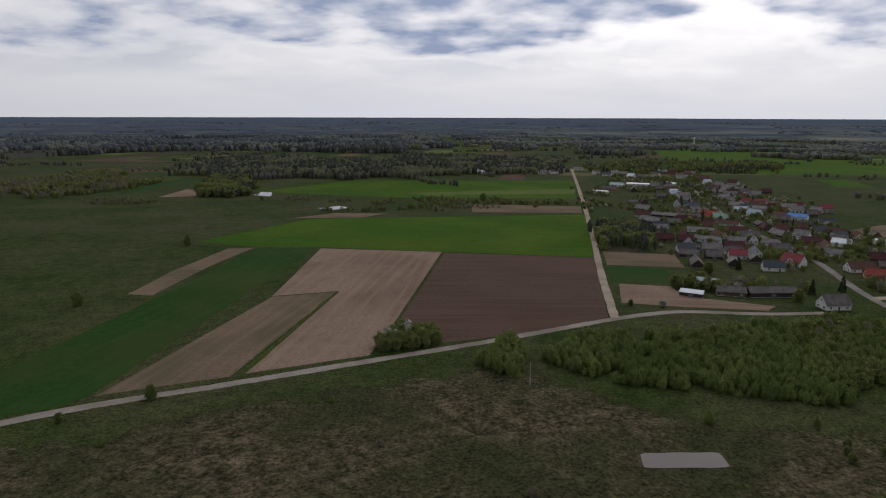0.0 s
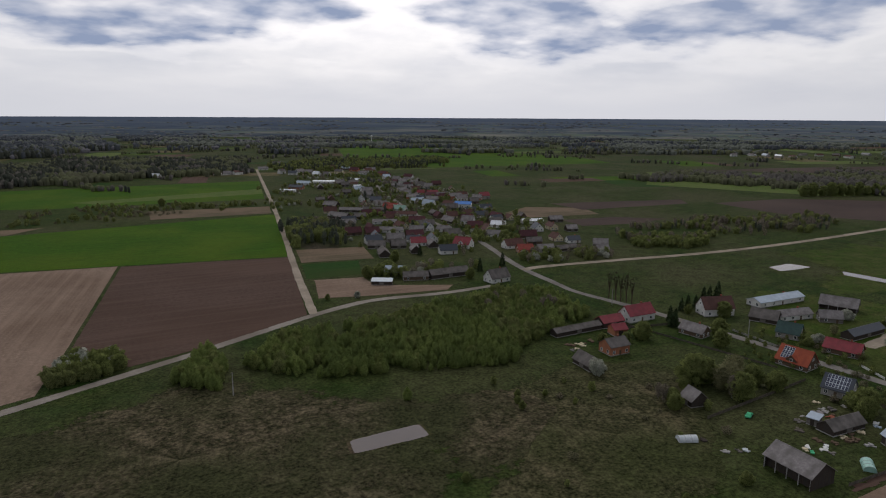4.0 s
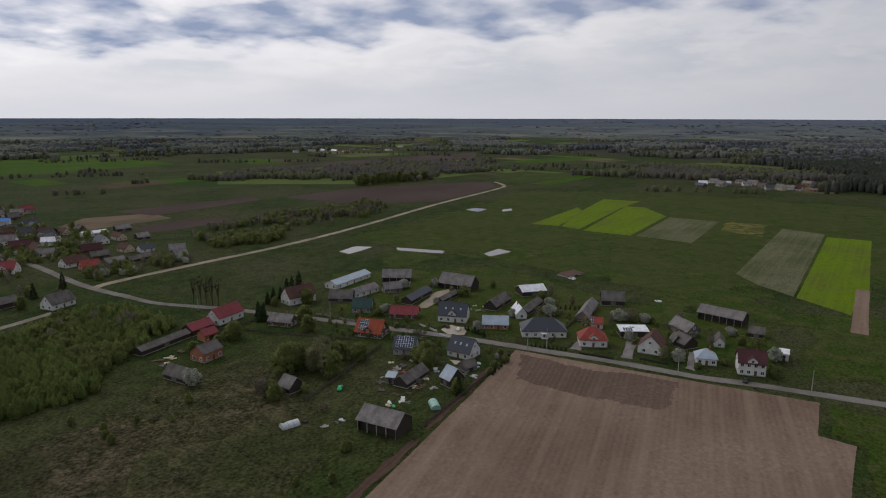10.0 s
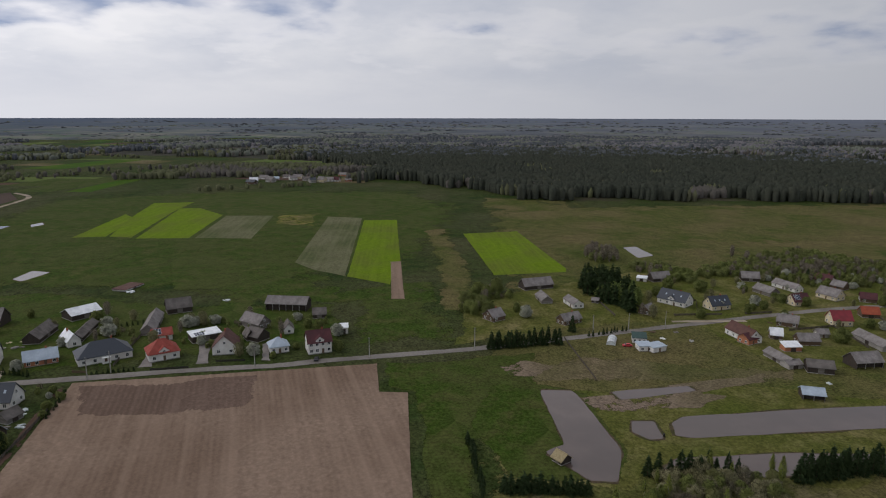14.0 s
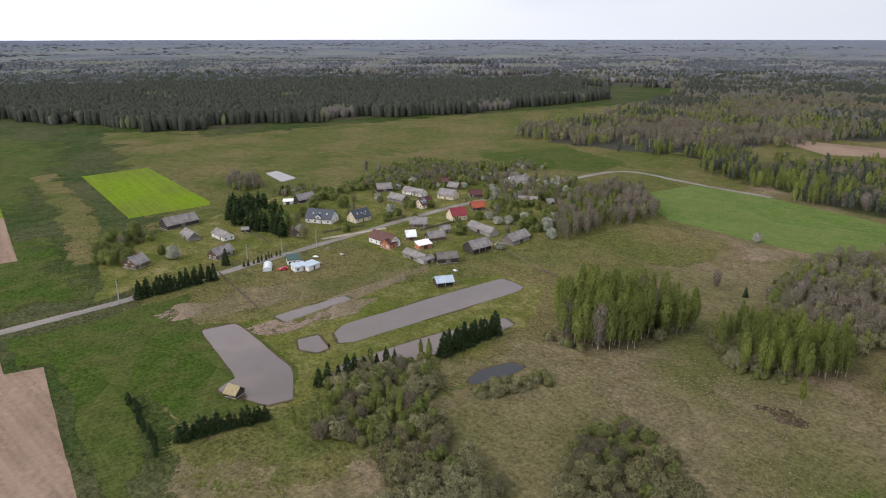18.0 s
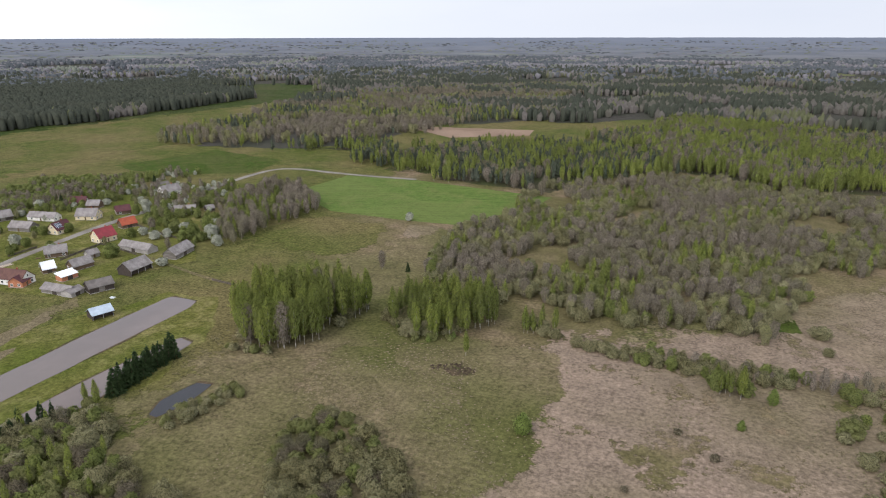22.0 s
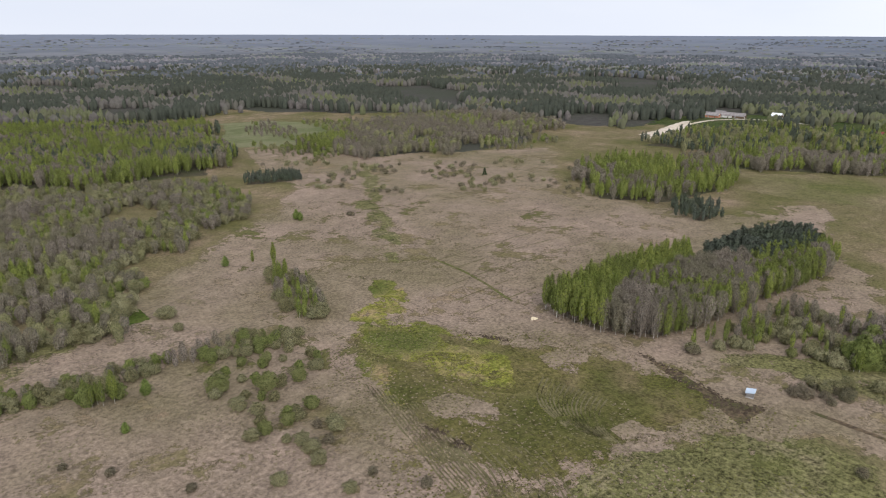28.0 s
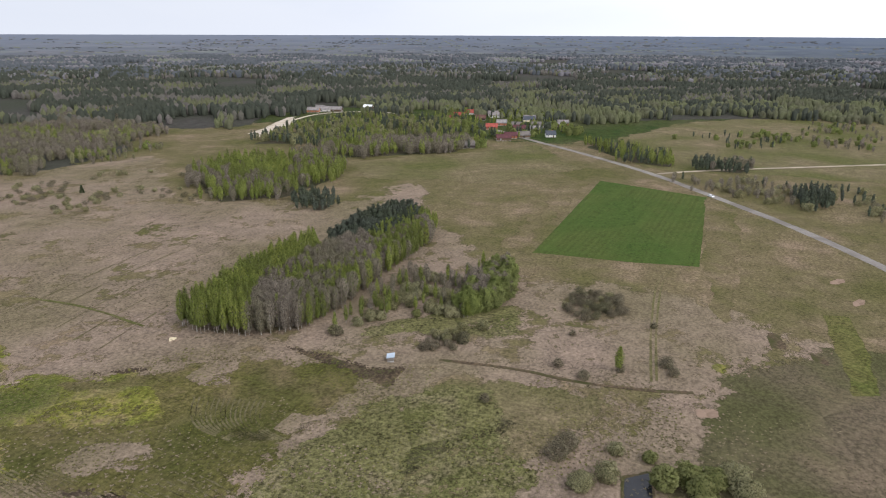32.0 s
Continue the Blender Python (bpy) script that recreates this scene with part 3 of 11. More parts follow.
def tris_mesh(name, verts, tris, mats, index, normals=None):
    """A mesh from arrays of corners and triangles."""
    me = bpy.data.meshes.new(name)
    n = len(tris)
    me.vertices.add(len(verts))
    me.vertices.foreach_set("co", np.asarray(verts, dtype=np.float32).ravel())
    me.loops.add(3 * n)
    me.loops.foreach_set("vertex_index", np.asarray(tris, dtype=np.int32).ravel())
    me.polygons.add(n)
    me.polygons.foreach_set("loop_start", np.arange(0, 3 * n, 3, dtype=np.int32))
    for m in mats:
        me.materials.append(MATS[m])
    me.polygons.foreach_set("material_index", np.asarray(index, dtype=np.int32))
    me.update(calc_edges=True)
    if normals is not None:
        me.normals_split_custom_set_from_vertices(normals)
    return me


def inside(px, py, poly):
    r = np.zeros(len(px), bool)
    j = len(poly) - 1
    for i in range(len(poly)):
        (xi, yi), (xj, yj) = poly[i], poly[j]
        if yi != yj:
            r ^= ((yi > py) != (yj > py)) & (px < (xj - xi) * (py - yi) / (yj - yi) + xi)
        j = i
    return r


# ---------------------------------------------------------------- ground
LEVEL = [0.0]


def dense(pts, step, wobble, seed, closed=True):
    """The outline with corners eased, extra points and a natural wander."""
    rs = random.Random(seed)
    out = []
    n = len(pts)
    for i in range(n if closed else n - 1):
        a, b = Vector((*pts[i], 0)), Vector((*pts[(i + 1) % n], 0))
        k = max(1, min(60, int((b - a).length / step)))
        side = Vector((-(b - a).y, (b - a).x, 0)).normalized()
        for j in range(k):
            p = a.lerp(b, j / k)
            w = noise.noise(Vector((p.x * 0.06, p.y * 0.06, seed))) * wobble + rs.uniform(-0.3, 0.3) * wobble
            p = p + side * (w if j else 0)
            out.append((p.x, p.y))
    if not closed:
        out.append(tuple(pts[-1]))
    return out


def patch(name, material, pts, label, category="field", soft=1.2, rows=0.0, wobble=None, lift=None, kind="structure"):
    """A field or a stretch of ground cover that lies on the ground; its edge is ragged over the width soft."""
    LEVEL[0] += 0.0005
    z = 0.05 + LEVEL[0] if lift is None else lift
    area = sum(pts[i - 1][0] * pts[i][1] - pts[i][0] * pts[i - 1][1] for i in range(len(pts)))
    if area < 0:
        pts = pts[::-1]
    cxx, cyy = sum(p[0] for p in pts) / len(pts), sum(p[1] for p in pts) / len(pts)
    wobble = (0.25 if category == "field" else soft * 0.8) if wobble is None else wobble
    ring = dense(pts, max(3.0, soft * 2), wobble, len(pts) + int(abs(cxx)))
    n = len(ring)
    inner = []
    for i in range(n):
        a, b = Vector((*ring[i - 1], 0)), Vector((*ring[(i + 1) % n], 0))
        d = (b - a).normalized()
        inner.append((ring[i][0] - d.y * soft, ring[i][1] + d.x * soft))
    ok = inside(np.array([p[0] for p in inner]), np.array([p[1] for p in inner]), ring)
    keep = [p for p, k in zip(inner, ok) if k]
    edges = [(i, (i + 1) % n) for i in range(n)]
    tv, _, tf, orig, _, _ = geometry.delaunay_2d_cdt([Vector(p) for p in ring + keep], edges, [], 0, 0.001)
    fade = [0.0 if any(k < n for k in o) or not o else 1.0 for o in orig]
    mid = [((tv[f[0]].x + tv[f[1]].x + tv[f[2]].x) / 3, (tv[f[0]].y + tv[f[1]].y + tv[f[2]].y) / 3) for f in tf]
    hit = inside(np.array([p[0] for p in mid]), np.array([p[1] for p in mid]), ring)
    # the middle of a stretch between two inner points is as full as they are
    m = pose(cxx, cyy, z, 0, 0, rows)
    inv = m.inverted()
    me = bpy.data.meshes.new(name)
    me.from_pydata([inv @ Vector((p.x, p.y, z)) for p in tv], [], [tuple(f) for f, k in zip(tf, hit) if k])
    at = me.attributes.new("fade", "FLOAT", "POINT")
    at.data.foreach_set("value", fade)
    me.update()
    me.materials.append(MATS[material])
    ob = new(name, me)
    ob.matrix_basis = m
    return tagged(ob, label, category, kind=kind)


def strip(name, material, pts, width, label, category="road", soft=0.7, lift=None, kind="structure", wobble=0.25):
    """A road or track along a line of points, smoothed."""
    LEVEL[0] += 0.0005
    z = 0.052 + LEVEL[0] if lift is None else lift
    line = [Vector((*p, 0)) for p in pts]
    for _ in range(2):
        nxt = [line[0]]
        for a, b in zip(line, line[1:]):
            nxt += [a.lerp(b, 0.25), a.lerp(b, 0.75)]
        line = nxt + [line[-1]]
    line = [Vector((*p, 0)) for p in dense([(p.x, p.y) for p in line], 6.0, 0.0, 3, False)]
    verts, faces, fade = [], [], []
    for i, p in enumerate(line):
        d = (line[min(i + 1, len(line) - 1)] - line[max(i - 1, 0)]).normalized()
        side = Vector((-d.y, d.x, 0))
        for k, (s, f) in enumerate(((-width / 2 - soft, 0), (-width / 2 + soft, 1), (width / 2 - soft, 1), (width / 2 + soft, 0))):
            w = wobble * noise.noise(Vector((p.x * 0.15, p.y * 0.15, k)))
            q = p + side * (s + w)
            verts.append((q.x, q.y, z))
            fade.append(f)
        if i:
            o = 4 * i
            faces += [(o - 4 + k, o + k, o + k + 1, o - 3 + k)[::-1] for k in range(3)]
    me = mesh_of(name, verts, faces, [material])
    at = me.attributes.new("fade", "FLOAT", "POINT")
    at.data.foreach_set("value", fade)
    return tagged(new(name, me), label, category, kind=kind)


def pond(pts, label, bank="churned_earth", rim=1.0, water="water"):
    """Still water with a low earth bank round it."""
    for _ in range(2):
        pts = [(a[0] + (b[0] - a[0]) * f, a[1] + (b[1] - a[1]) * f) for a, b in zip(pts, pts[1:] + pts[:1]) for f in (0.07, 0.93)]
    ring = dense(pts, 3.0, 0.5, len(pts) + int(abs(pts[0][0])))
    cxx, cyy = sum(p[0] for p in ring) / len(ring), sum(p[1] for p in ring) / len(ring)
    patch("pond_bank", bank, [(cxx + (x - cxx) * (1 + rim * 1.6 / math.hypot(x - cxx, y - cyy)), cyy + (y - cyy) * (1 + rim * 1.6 / math.hypot(x - cxx, y - cyy))) for x, y in pts], "dark wet earth bank round a pond", "bank", 1.2)
    LEVEL[0] += 0.0005
    z = 0.053 + LEVEL[0]
    bm = bmesh.new()
    f = bm.faces.new([bm.verts.new((x, y, z)) for x, y in ring])
    f.normal_update()
    if f.normal.z < 0:
        f.normal_flip()
    bmesh.ops.triangulate(bm, faces=[f])
    me = bpy.data.meshes.new("water")
    bm.to_mesh(me)
    bm.free()
    me.materials.append(MATS[water])
    return tagged(new("pond_water", me), label, "pond", kind="structure")


def far_height(r, a):
    """Height of the far country at distance r and bearing a."""
    u = (r - 2900) / 2000
    h = -4 + 82 * (0.25 * u + 0.75 * u ** 1.6)
    h += 2.2 * (1 - u) * noise.noise(Vector((r * 0.006 * math.cos(a), r * 0.006 * math.sin(a), 3)))
    return h + (1.1 * noise.noise(Vector((7 * math.cos(a), 7 * math.sin(a), 8))) + 0.8 * noise.noise(Vector((60 * math.cos(a), 60 * math.sin(a), 8)))) * u


def build_ground():
    radii = [0, 60, 120, 200, 300, 450, 650, 900, 1200, 1600, 2100, 2600, 3100]
    seg = 180
    verts, faces = [(0, 0, 0)], []
    for r in radii[1:]:
        verts += [(r * math.cos(2 * math.pi * i / seg), r * math.sin(2 * math.pi * i / seg), 0) for i in range(seg)]
    for i in range(seg):
        faces.append((0, 1 + i, 1 + (i + 1) % seg))
    for k in range(len(radii) - 2):
        o = 1 + k * seg
        for i in range(seg):
            j = (i + 1) % seg
            faces.append((o + i, o + seg + i, o + seg + j, o + j))
    tagged(new("ground", mesh_of("ground", verts, faces, ["meadow"])), "flat grassy lowland meadow that runs to the horizon", "ground", kind="structure")
    # the far country, rising gently to the skyline
    seg, verts, faces = 720, [], []
    rr = [2900 + 2000 * (k / 24) for k in range(25)]
    for k, r in enumerate(rr):
        for i in range(seg):
            a = 2 * math.pi * i / seg
            h = far_height(r, a)
            verts.append((r * math.cos(a), r * math.sin(a), h))
    for k in range(24):
        for i in range(seg):
            j = (i + 1) % seg
            faces.append((k * seg + i, (k + 1) * seg + i, (k + 1) * seg + j, k * seg + j))
    tagged(new("backdrop", mesh_of("backdrop", verts, faces, ["hazed_far_land"])), "wooded country out to the skyline, haze painted in blue-grey", "landscape", kind="structure")

# ---------------------------------------------------------------- plants
R = np.random.default_rng(5)


def unit(n, g):
    v = g.normal(size=(n, 3))
    return v / np.linalg.norm(v, axis=1)[:, None]


def leaves(centres, size, g, slim=1.0, along=None):
    """Loose triangles, one at each centre."""
    n = len(centres)
    a = unit(n, g) if along is None else along + 0.35 * unit(n, g)
    b = np.cross(a, unit(n, g))
    b /= np.linalg.norm(b, axis=1)[:, None] + 1e-6
    s = (size * g.uniform(0.7, 1.3, n))[:, None]
    v = np.stack([centres - a * s * 0.6 - b * s * 0.5 * slim, centres - a * s * 0.5 + b * s * 0.5 * slim, centres + a * s * 0.7], 1).reshape(-1, 3)
    return v, np.arange(3 * n).reshape(n, 3)


def tapered(p0, p1, r0, r1, sides=4):
    """A tapered limb from p0 to p1."""
    p0, p1 = np.array(p0, float), np.array(p1, float)
    d = (p1 - p0) / (np.linalg.norm(p1 - p0) + 1e-9)
    u = np.cross(d, (0.3, 0.9, 0.1))
    u /= np.linalg.norm(u)
    w = np.cross(d, u)
    ang = np.arange(sides) * 2 * math.pi / sides
    ring = np.cos(ang)[:, None] * u + np.sin(ang)[:, None] * w
    v = np.concatenate([p0 + ring * r0, p1 + ring * r1])
    t = []
    for i in range(sides):
        j = (i + 1) % sides
        t += [(i, j, sides + j), (i, sides + j, sides + i)]
    return v, np.array(t)


def join_tris(*pieces):
    vs, ts, o = [], [], 0
    for v, t in pieces:
        vs.append(v), ts.append(t + o)
        o += len(v)
    return np.concatenate(vs), np.concatenate(ts)


def puffs(g, n, k, height, low, rad, power=0.8, size=0.4, tall=0.85, cover=1.0, slim=1.0, loose=0.45):
    """A crown of k leafy clumps from low to height: leaves lie like shingles on the clumps. Returns the leaves and the clumps' middles."""
    u = (np.arange(k) + g.uniform(0, 1, k)) / k
    prof = np.sin(math.pi * np.clip(u * 0.84 + 0.12, 0, 1)) ** power
    ang, rr = np.arange(k) * 2.4 + g.uniform(0, 1.2, k), np.sqrt(g.uniform(0.12, 1, k))
    r = rad * size * g.uniform(0.75, 1.25, k) * (0.55 + 0.45 * prof)
    reach = np.maximum(rad * prof - r * 0.6, 0.0)
    z0, z1 = low + rad * size * 0.5, height - rad * size * tall * 0.7
    c = np.stack([np.cos(ang) * rr * reach, np.sin(ang) * rr * reach, z0 + u * (z1 - z0)], 1)
    pick = np.arange(n) % k
    d = unit(n, g)
    d[:, 2] = np.where(d[:, 2] < -0.45, -d[:, 2], d[:, 2])
    rp = r[pick][:, None]
    p = c[pick] + d * rp * np.array([1, 1, tall]) * g.uniform(0.78, 1.12, n)[:, None]
    p[:, 2] = np.maximum(p[:, 2], 0.1)
    nn = d + loose * unit(n, g)
    nn /= np.linalg.norm(nn, axis=1)[:, None]
    a = np.cross(nn, unit(n, g))
    a /= np.linalg.norm(a, axis=1)[:, None] + 1e-6
    b = np.cross(nn, a)
    m = max(1.0, n / k)
    s = rp * math.sqrt(4 * math.pi / (m * 0.45)) * math.sqrt(cover * 1.7) * g.uniform(0.75, 1.25, n)[:, None]
    v = np.stack([p - a * s * 0.45 - b * s * 0.5 * slim, p + a * s * 0.55, p - a * s * 0.45 + b * s * 0.5 * slim], 1)
    return (v.reshape(-1, 3), np.arange(3 * n).reshape(n, 3)), c


SHAPES = {
    "birch": ((0.0, 0.5), (0.22, 0.9), (0.45, 1.0), (0.75, 0.6)), "young": ((0.0, 0.7), (0.25, 1.0), (0.5, 0.9), (0.78, 0.5)),
    "pine": ((0.0, 0.6), (0.25, 1.0), (0.5, 0.9), (0.78, 0.55)), "bare": ((0.0, 0.5), (0.3, 0.85), (0.62, 1.0), (0.9, 0.72)),
    "bud": ((0.0, 0.55), (0.3, 0.9), (0.62, 1.0), (0.9, 0.72)), "round": ((0.0, 0.75), (0.28, 1.0), (0.58, 0.93), (0.86, 0.58))}


def crown_core(g, shape, h, low, rad, sides, fill=0.86, few=False):
    """The inner mass of a crown, closed and uneven, as loose triangles."""
    rings = []
    ang = np.arange(sides) * 2 * math.pi / sides + g.uniform(0, 1)
    for u, r in SHAPES[shape][::2] + SHAPES[shape][3:] if few else SHAPES[shape]:
        rr = rad * r * fill * g.uniform(0.72, 1.22, sides)
        rings.append(np.stack([np.cos(ang) * rr, np.sin(ang) * rr, low + (h * 0.97 - low) * (u + g.uniform(-0.05, 0.05, sides) * (u > 0))], 1))
        ang = ang + 0.35
    v = np.concatenate(rings + [np.array([[g.normal() * 0.12 * rad, g.normal() * 0.12 * rad, h * 0.97]])])
    k, t = sides, []
    for j in range(len(rings) - 1):
        for i in range(k):
            i2 = (i + 1) % k
            t += [(j * k + i, j * k + i2, j * k + k + i2), (j * k + i, j * k + k + i2, j * k + k + i)]
    o = (len(rings) - 1) * k
    t += [(o + i, o + (i + 1) % k, len(v) - 1) for i in range(k)]
    t = np.array(t)
    return v[t].reshape(-1, 3), np.arange(3 * len(t)).reshape(-1, 3)


def crown_skin(g, shape, n, h, low, rad, size, slim=0.7, hang=0.6, loose=0.5):
    """Loose leafy tips over the crown's outside; hang turns them up and down."""
    us, rs = [p[0] for p in SHAPES[shape]] + [1.0], [p[1] for p in SHAPES[shape]] + [0.12]
    u = g.uniform(0, 1, n) ** 0.85
    r = rad * np.interp(u, us, rs) * g.uniform(0.72, 1.16, n)
    an = g.uniform(0, 2 * math.pi, n)
    # branches gather the leaves
    r = r * (1 + 0.22 * np.sin(an * 5 + u * 17) * np.sin(u * 23 + an * 2))
    p = np.stack([np.cos(an) * r, np.sin(an) * r, low + u * (h - low)], 1)
    nn = np.stack([np.cos(an), np.sin(an), 0.2 + u], 1) + loose * unit(n, g)
    nn /= np.linalg.norm(nn, axis=1)[:, None]
    way = hang * np.array([0, 0, 1.0]) + (1 - hang) * unit(n, g)
    b = np.cross(nn, way)
    b /= np.linalg.norm(b, axis=1)[:, None] + 1e-6
    a = np.cross(b, nn)
    s = (size * g.uniform(0.6, 1.35, n))[:, None]
    v = np.stack([p - a * s * 0.55 - b * s * 0.5 * slim, p + a * s * 0.65, p - a * s * 0.55 + b * s * 0.5 * slim], 1)
    v[:, :, 2] = np.maximum(v[:, :, 2], 0.06)
    return v.reshape(-1, 3), np.arange(3 * n).reshape(n, 3)


def template(kind, n, seed):
    """(height, trunk, crown, bark, leaf) of one tree with about n leaf clumps."""
    g = np.random.default_rng(seed)
    q = math.sqrt(420 / n)
    wide = 1.0 if n > 64 else 1.3 if n >= 30 else 2.0
    if n < 30:
        # a far crown: closed, uneven, pointed or rounded
        h, rad, mid, r0 = {"pine": (16.0, 3.6, 0.74, 0.9), "birch": (14.0, 3.2, 0.55, 0.85), "bare": (12.0, 4.2, 0.6, 0.7), "bud": (12.0, 4.2, 0.6, 0.75)}.get(kind, (11.0, 4.4, 0.7, 0.9))
        k = 5
        if n <= 20:
            rad, k = rad * 2.0, 4
        ang = np.arange(k) * 2 * math.pi / k + g.uniform(0, 1)
        rings = []
        for z, r in ((0.03, r0), (mid, 1.0)):
            rr = rad * r * g.uniform(0.65, 1.3, k)
            rings.append(np.stack([np.cos(ang) * rr, np.sin(ang) * rr, h * z * g.uniform(0.75, 1.3, k)], 1))
        v = np.concatenate(rings + [np.array([[g.normal() * 0.9, g.normal() * 0.6, h]])])
        t = []
        for i in range(k):
            i2 = (i + 1) % k
            t += [(i, i2, k + i2), (i, k + i2, k + i)]
        t += [(k + i, k + (i + 1) % k, 2 * k) for i in range(k)]
        return h, (np.zeros((0, 3)), np.zeros((0, 3), int)), (v, np.array(t)), "bark_brown", "far_green"

    def count(big, per):
        return max(3, min(big, n // per))

    if kind in ("birch", "young"):
        h = 15.0 if kind == "birch" else 6.0
        rad = (1.9 if kind == "birch" else 2.1) * wide
        low = h * ((0.2 if n > 200 else 0.1) if kind == "birch" else 0.04)
        size = (0.75 if n > 200 else 1.0 if n > 66 else 1.15) * (1.0 if kind == "birch" else 0.72)
        crown = join_tris(crown_core(g, kind, h, low, rad, 5 if n <= 66 else 6, 0.86, n <= 66), crown_skin(g, kind, n, h, low, rad, size, 0.5, 0.75))
        c = np.array([(0.4 * rad * math.cos(i * 2.4), 0.4 * rad * math.sin(i * 2.4), h * (0.3 + 0.05 * i)) for i in range(10)])
        trunk = [tapered((0, 0, -0.1), (g.normal() * 0.3, g.normal() * 0.3, h * 0.9), 0.13, 0.03)]
        leaf, bark = ("leaf_birch", "bark_birch") if kind == "birch" else ("leaf_young", "bark_brown")
    elif kind in ("bare", "bud"):
        h, rad = 12.0, (2.3 if n > 200 and kind == "bare" else 3.1) * wide
        low = h * (0.12 if n > 66 else 0.06)
        size = 0.9 if n > 200 else 1.0 if n > 66 else 1.2
        crown = join_tris(crown_core(g, kind, h, low, rad, 5 if n <= 66 else 6, 0.84, n <= 66), crown_skin(g, kind, n, h, low, rad, size, 0.35 if kind == "bare" else 0.6, 0.45 if kind == "bare" else 0.3, 0.8))
        c = np.array([(0.5 * rad * math.cos(i * 2.4), 0.5 * rad * math.sin(i * 2.4), h * (0.3 + 0.055 * i)) for i in range(10)])
        trunk = [tapered((0, 0, -0.1), (0.2, 0.1, h * 0.8), 0.14, 0.03)]
        leaf, bark = ("twig_grey", "bark_birch") if kind == "bare" else ("leaf_bud", "bark_brown")
    elif kind == "poplar":
        # lopped stems that rise steeply, with thin shoots and a few dark tufts
        h = 16.0
        trunk, shoots, c = [tapered((0, 0, -0.1), (0.1, 0.1, h * 0.62), 0.26, 0.12)], [], []
        for i in range(7):
            an, z0 = i * 0.9 + g.uniform(0, 0.5), h * g.uniform(0.08, 0.4)
            tip = np.array([math.cos(an) * g.uniform(0.5, 1.7), math.sin(an) * g.uniform(0.5, 1.7), h * g.uniform(0.7, 1.0)])
            trunk.append(tapered((0, 0, z0), tip, 0.1, 0.03, 3))
            for j in range(34):
                f = g.uniform(0.25, 1)
                p0 = np.array([0, 0, z0]) * (1 - f) + tip * f
                shoots.append(tapered(p0, p0 + np.array([g.normal() * 0.35, g.normal() * 0.35, g.uniform(0.5, 1.4)]), 0.022, 0.008, 3))
        crown = [join_tris(*shoots)]
        for i in range(5):
            m, _ = puffs(g, 26, 1, 0.9, 0.0, 0.5, 1, 1, 1)
            crown.append((m[0] + np.array([g.normal() * 0.6, g.normal() * 0.6, h * g.uniform(0.45, 0.9)]), m[1]))
        return h, join_tris(*trunk), join_tris(*crown), "bark_brown", "leaf_poplar"
    elif kind == "broad":
        h, rad = 11.0, 4.7 * wide
        crown, c = puffs(g, n, count(34, 9), h, h * 0.04, rad, 0.42, 0.36, 0.9, 0.55, 0.8, 0.5)
        crown = join_tris(crown_core(g, "round", h * 0.95, 0.05, rad, 5 if n <= 66 else 7, 0.84, n <= 66), crown)
        trunk = [tapered((0, 0, -0.1), (0, 0, h * 0.45), 0.24, 0.15)]
        leaf, bark = "leaf_broad", "bark_brown"
    elif kind in ("willow", "bush", "yellow"):
        h, rad = 4.6, (3.3 if kind != "yellow" else 2.9) * wide
        crown, c = puffs(g, n, count(22, 9), h, 0.0, rad, 0.38, 0.4, 0.8, 0.45 if kind != "bush" else 0.35, 0.7 if kind != "bush" else 0.4, 0.6)
        crown = join_tris(crown_core(g, "round", h * 0.93, 0.02, rad, 5 if n <= 66 else 7, 0.84, n <= 66), crown)
        trunk = [tapered((0, 0, -0.1), (0.2, 0, h * 0.5), 0.13, 0.05)]
        leaf, bark = {"willow": "leaf_willow", "bush": "twig_bush", "yellow": "leaf_yellow"}[kind], "bark_brown"
    elif kind == "blossom":
        h, rad = 6.0, 3.0 * wide
        crown, c = puffs(g, n, count(26, 9), h, 0.5, rad, 0.5, 0.36, 0.9, 0.45, 0.8, 0.6)
        crown = join_tris(crown_core(g, "round", h * 0.93, 0.5, rad, 7, 0.8), crown)
        trunk = [tapered((0, 0, -0.1), (0.1, 0, 2.6), 0.18, 0.09)]
        leaf, bark = "blossom", "bark_brown"
    elif kind == "spruce":
        h, rad = 13.0, 3.3
        u = 1 - np.sqrt(g.uniform(0, 1, n))
        ang = g.uniform(0, 2 * math.pi, n)
        tier = 0.82 + 0.18 * np.cos(u * 40)
        rr = rad * (1 - u) ** 0.85 * tier * g.uniform(0.7, 1, n)
        p = np.stack([np.cos(ang) * rr, np.sin(ang) * rr, 0.3 + u * (h - 0.5)], 1)
        way = np.stack([np.cos(ang), np.sin(ang), np.full(n, -0.3)], 1)
        crown = leaves(p, 1.0 * q, g, 0.8, way)
        trunk = [tapered((0, 0, -0.1), (0, 0, h * 0.97), 0.2, 0.02)]
        leaf, bark, c = "needle_spruce", "bark_brown", p[:5]
    else:
        h, rad = 17.0, 2.4 * wide
        low = h * (0.3 if n > 200 else 0.14)
        crown, c = puffs(g, n, count(18, 8), h, low, rad, 0.5, 0.46, 0.9, 0.5, 0.8, 0.5)
        crown = join_tris(crown_core(g, "pine", h * 0.97, low, rad, 5 if n <= 66 else 6, 0.86, n <= 66), crown)
        trunk = [tapered((0, 0, -0.1), (0.2, 0, h * 0.92), 0.2, 0.06)]
        leaf, bark = "needle_pine", "bark_brown"
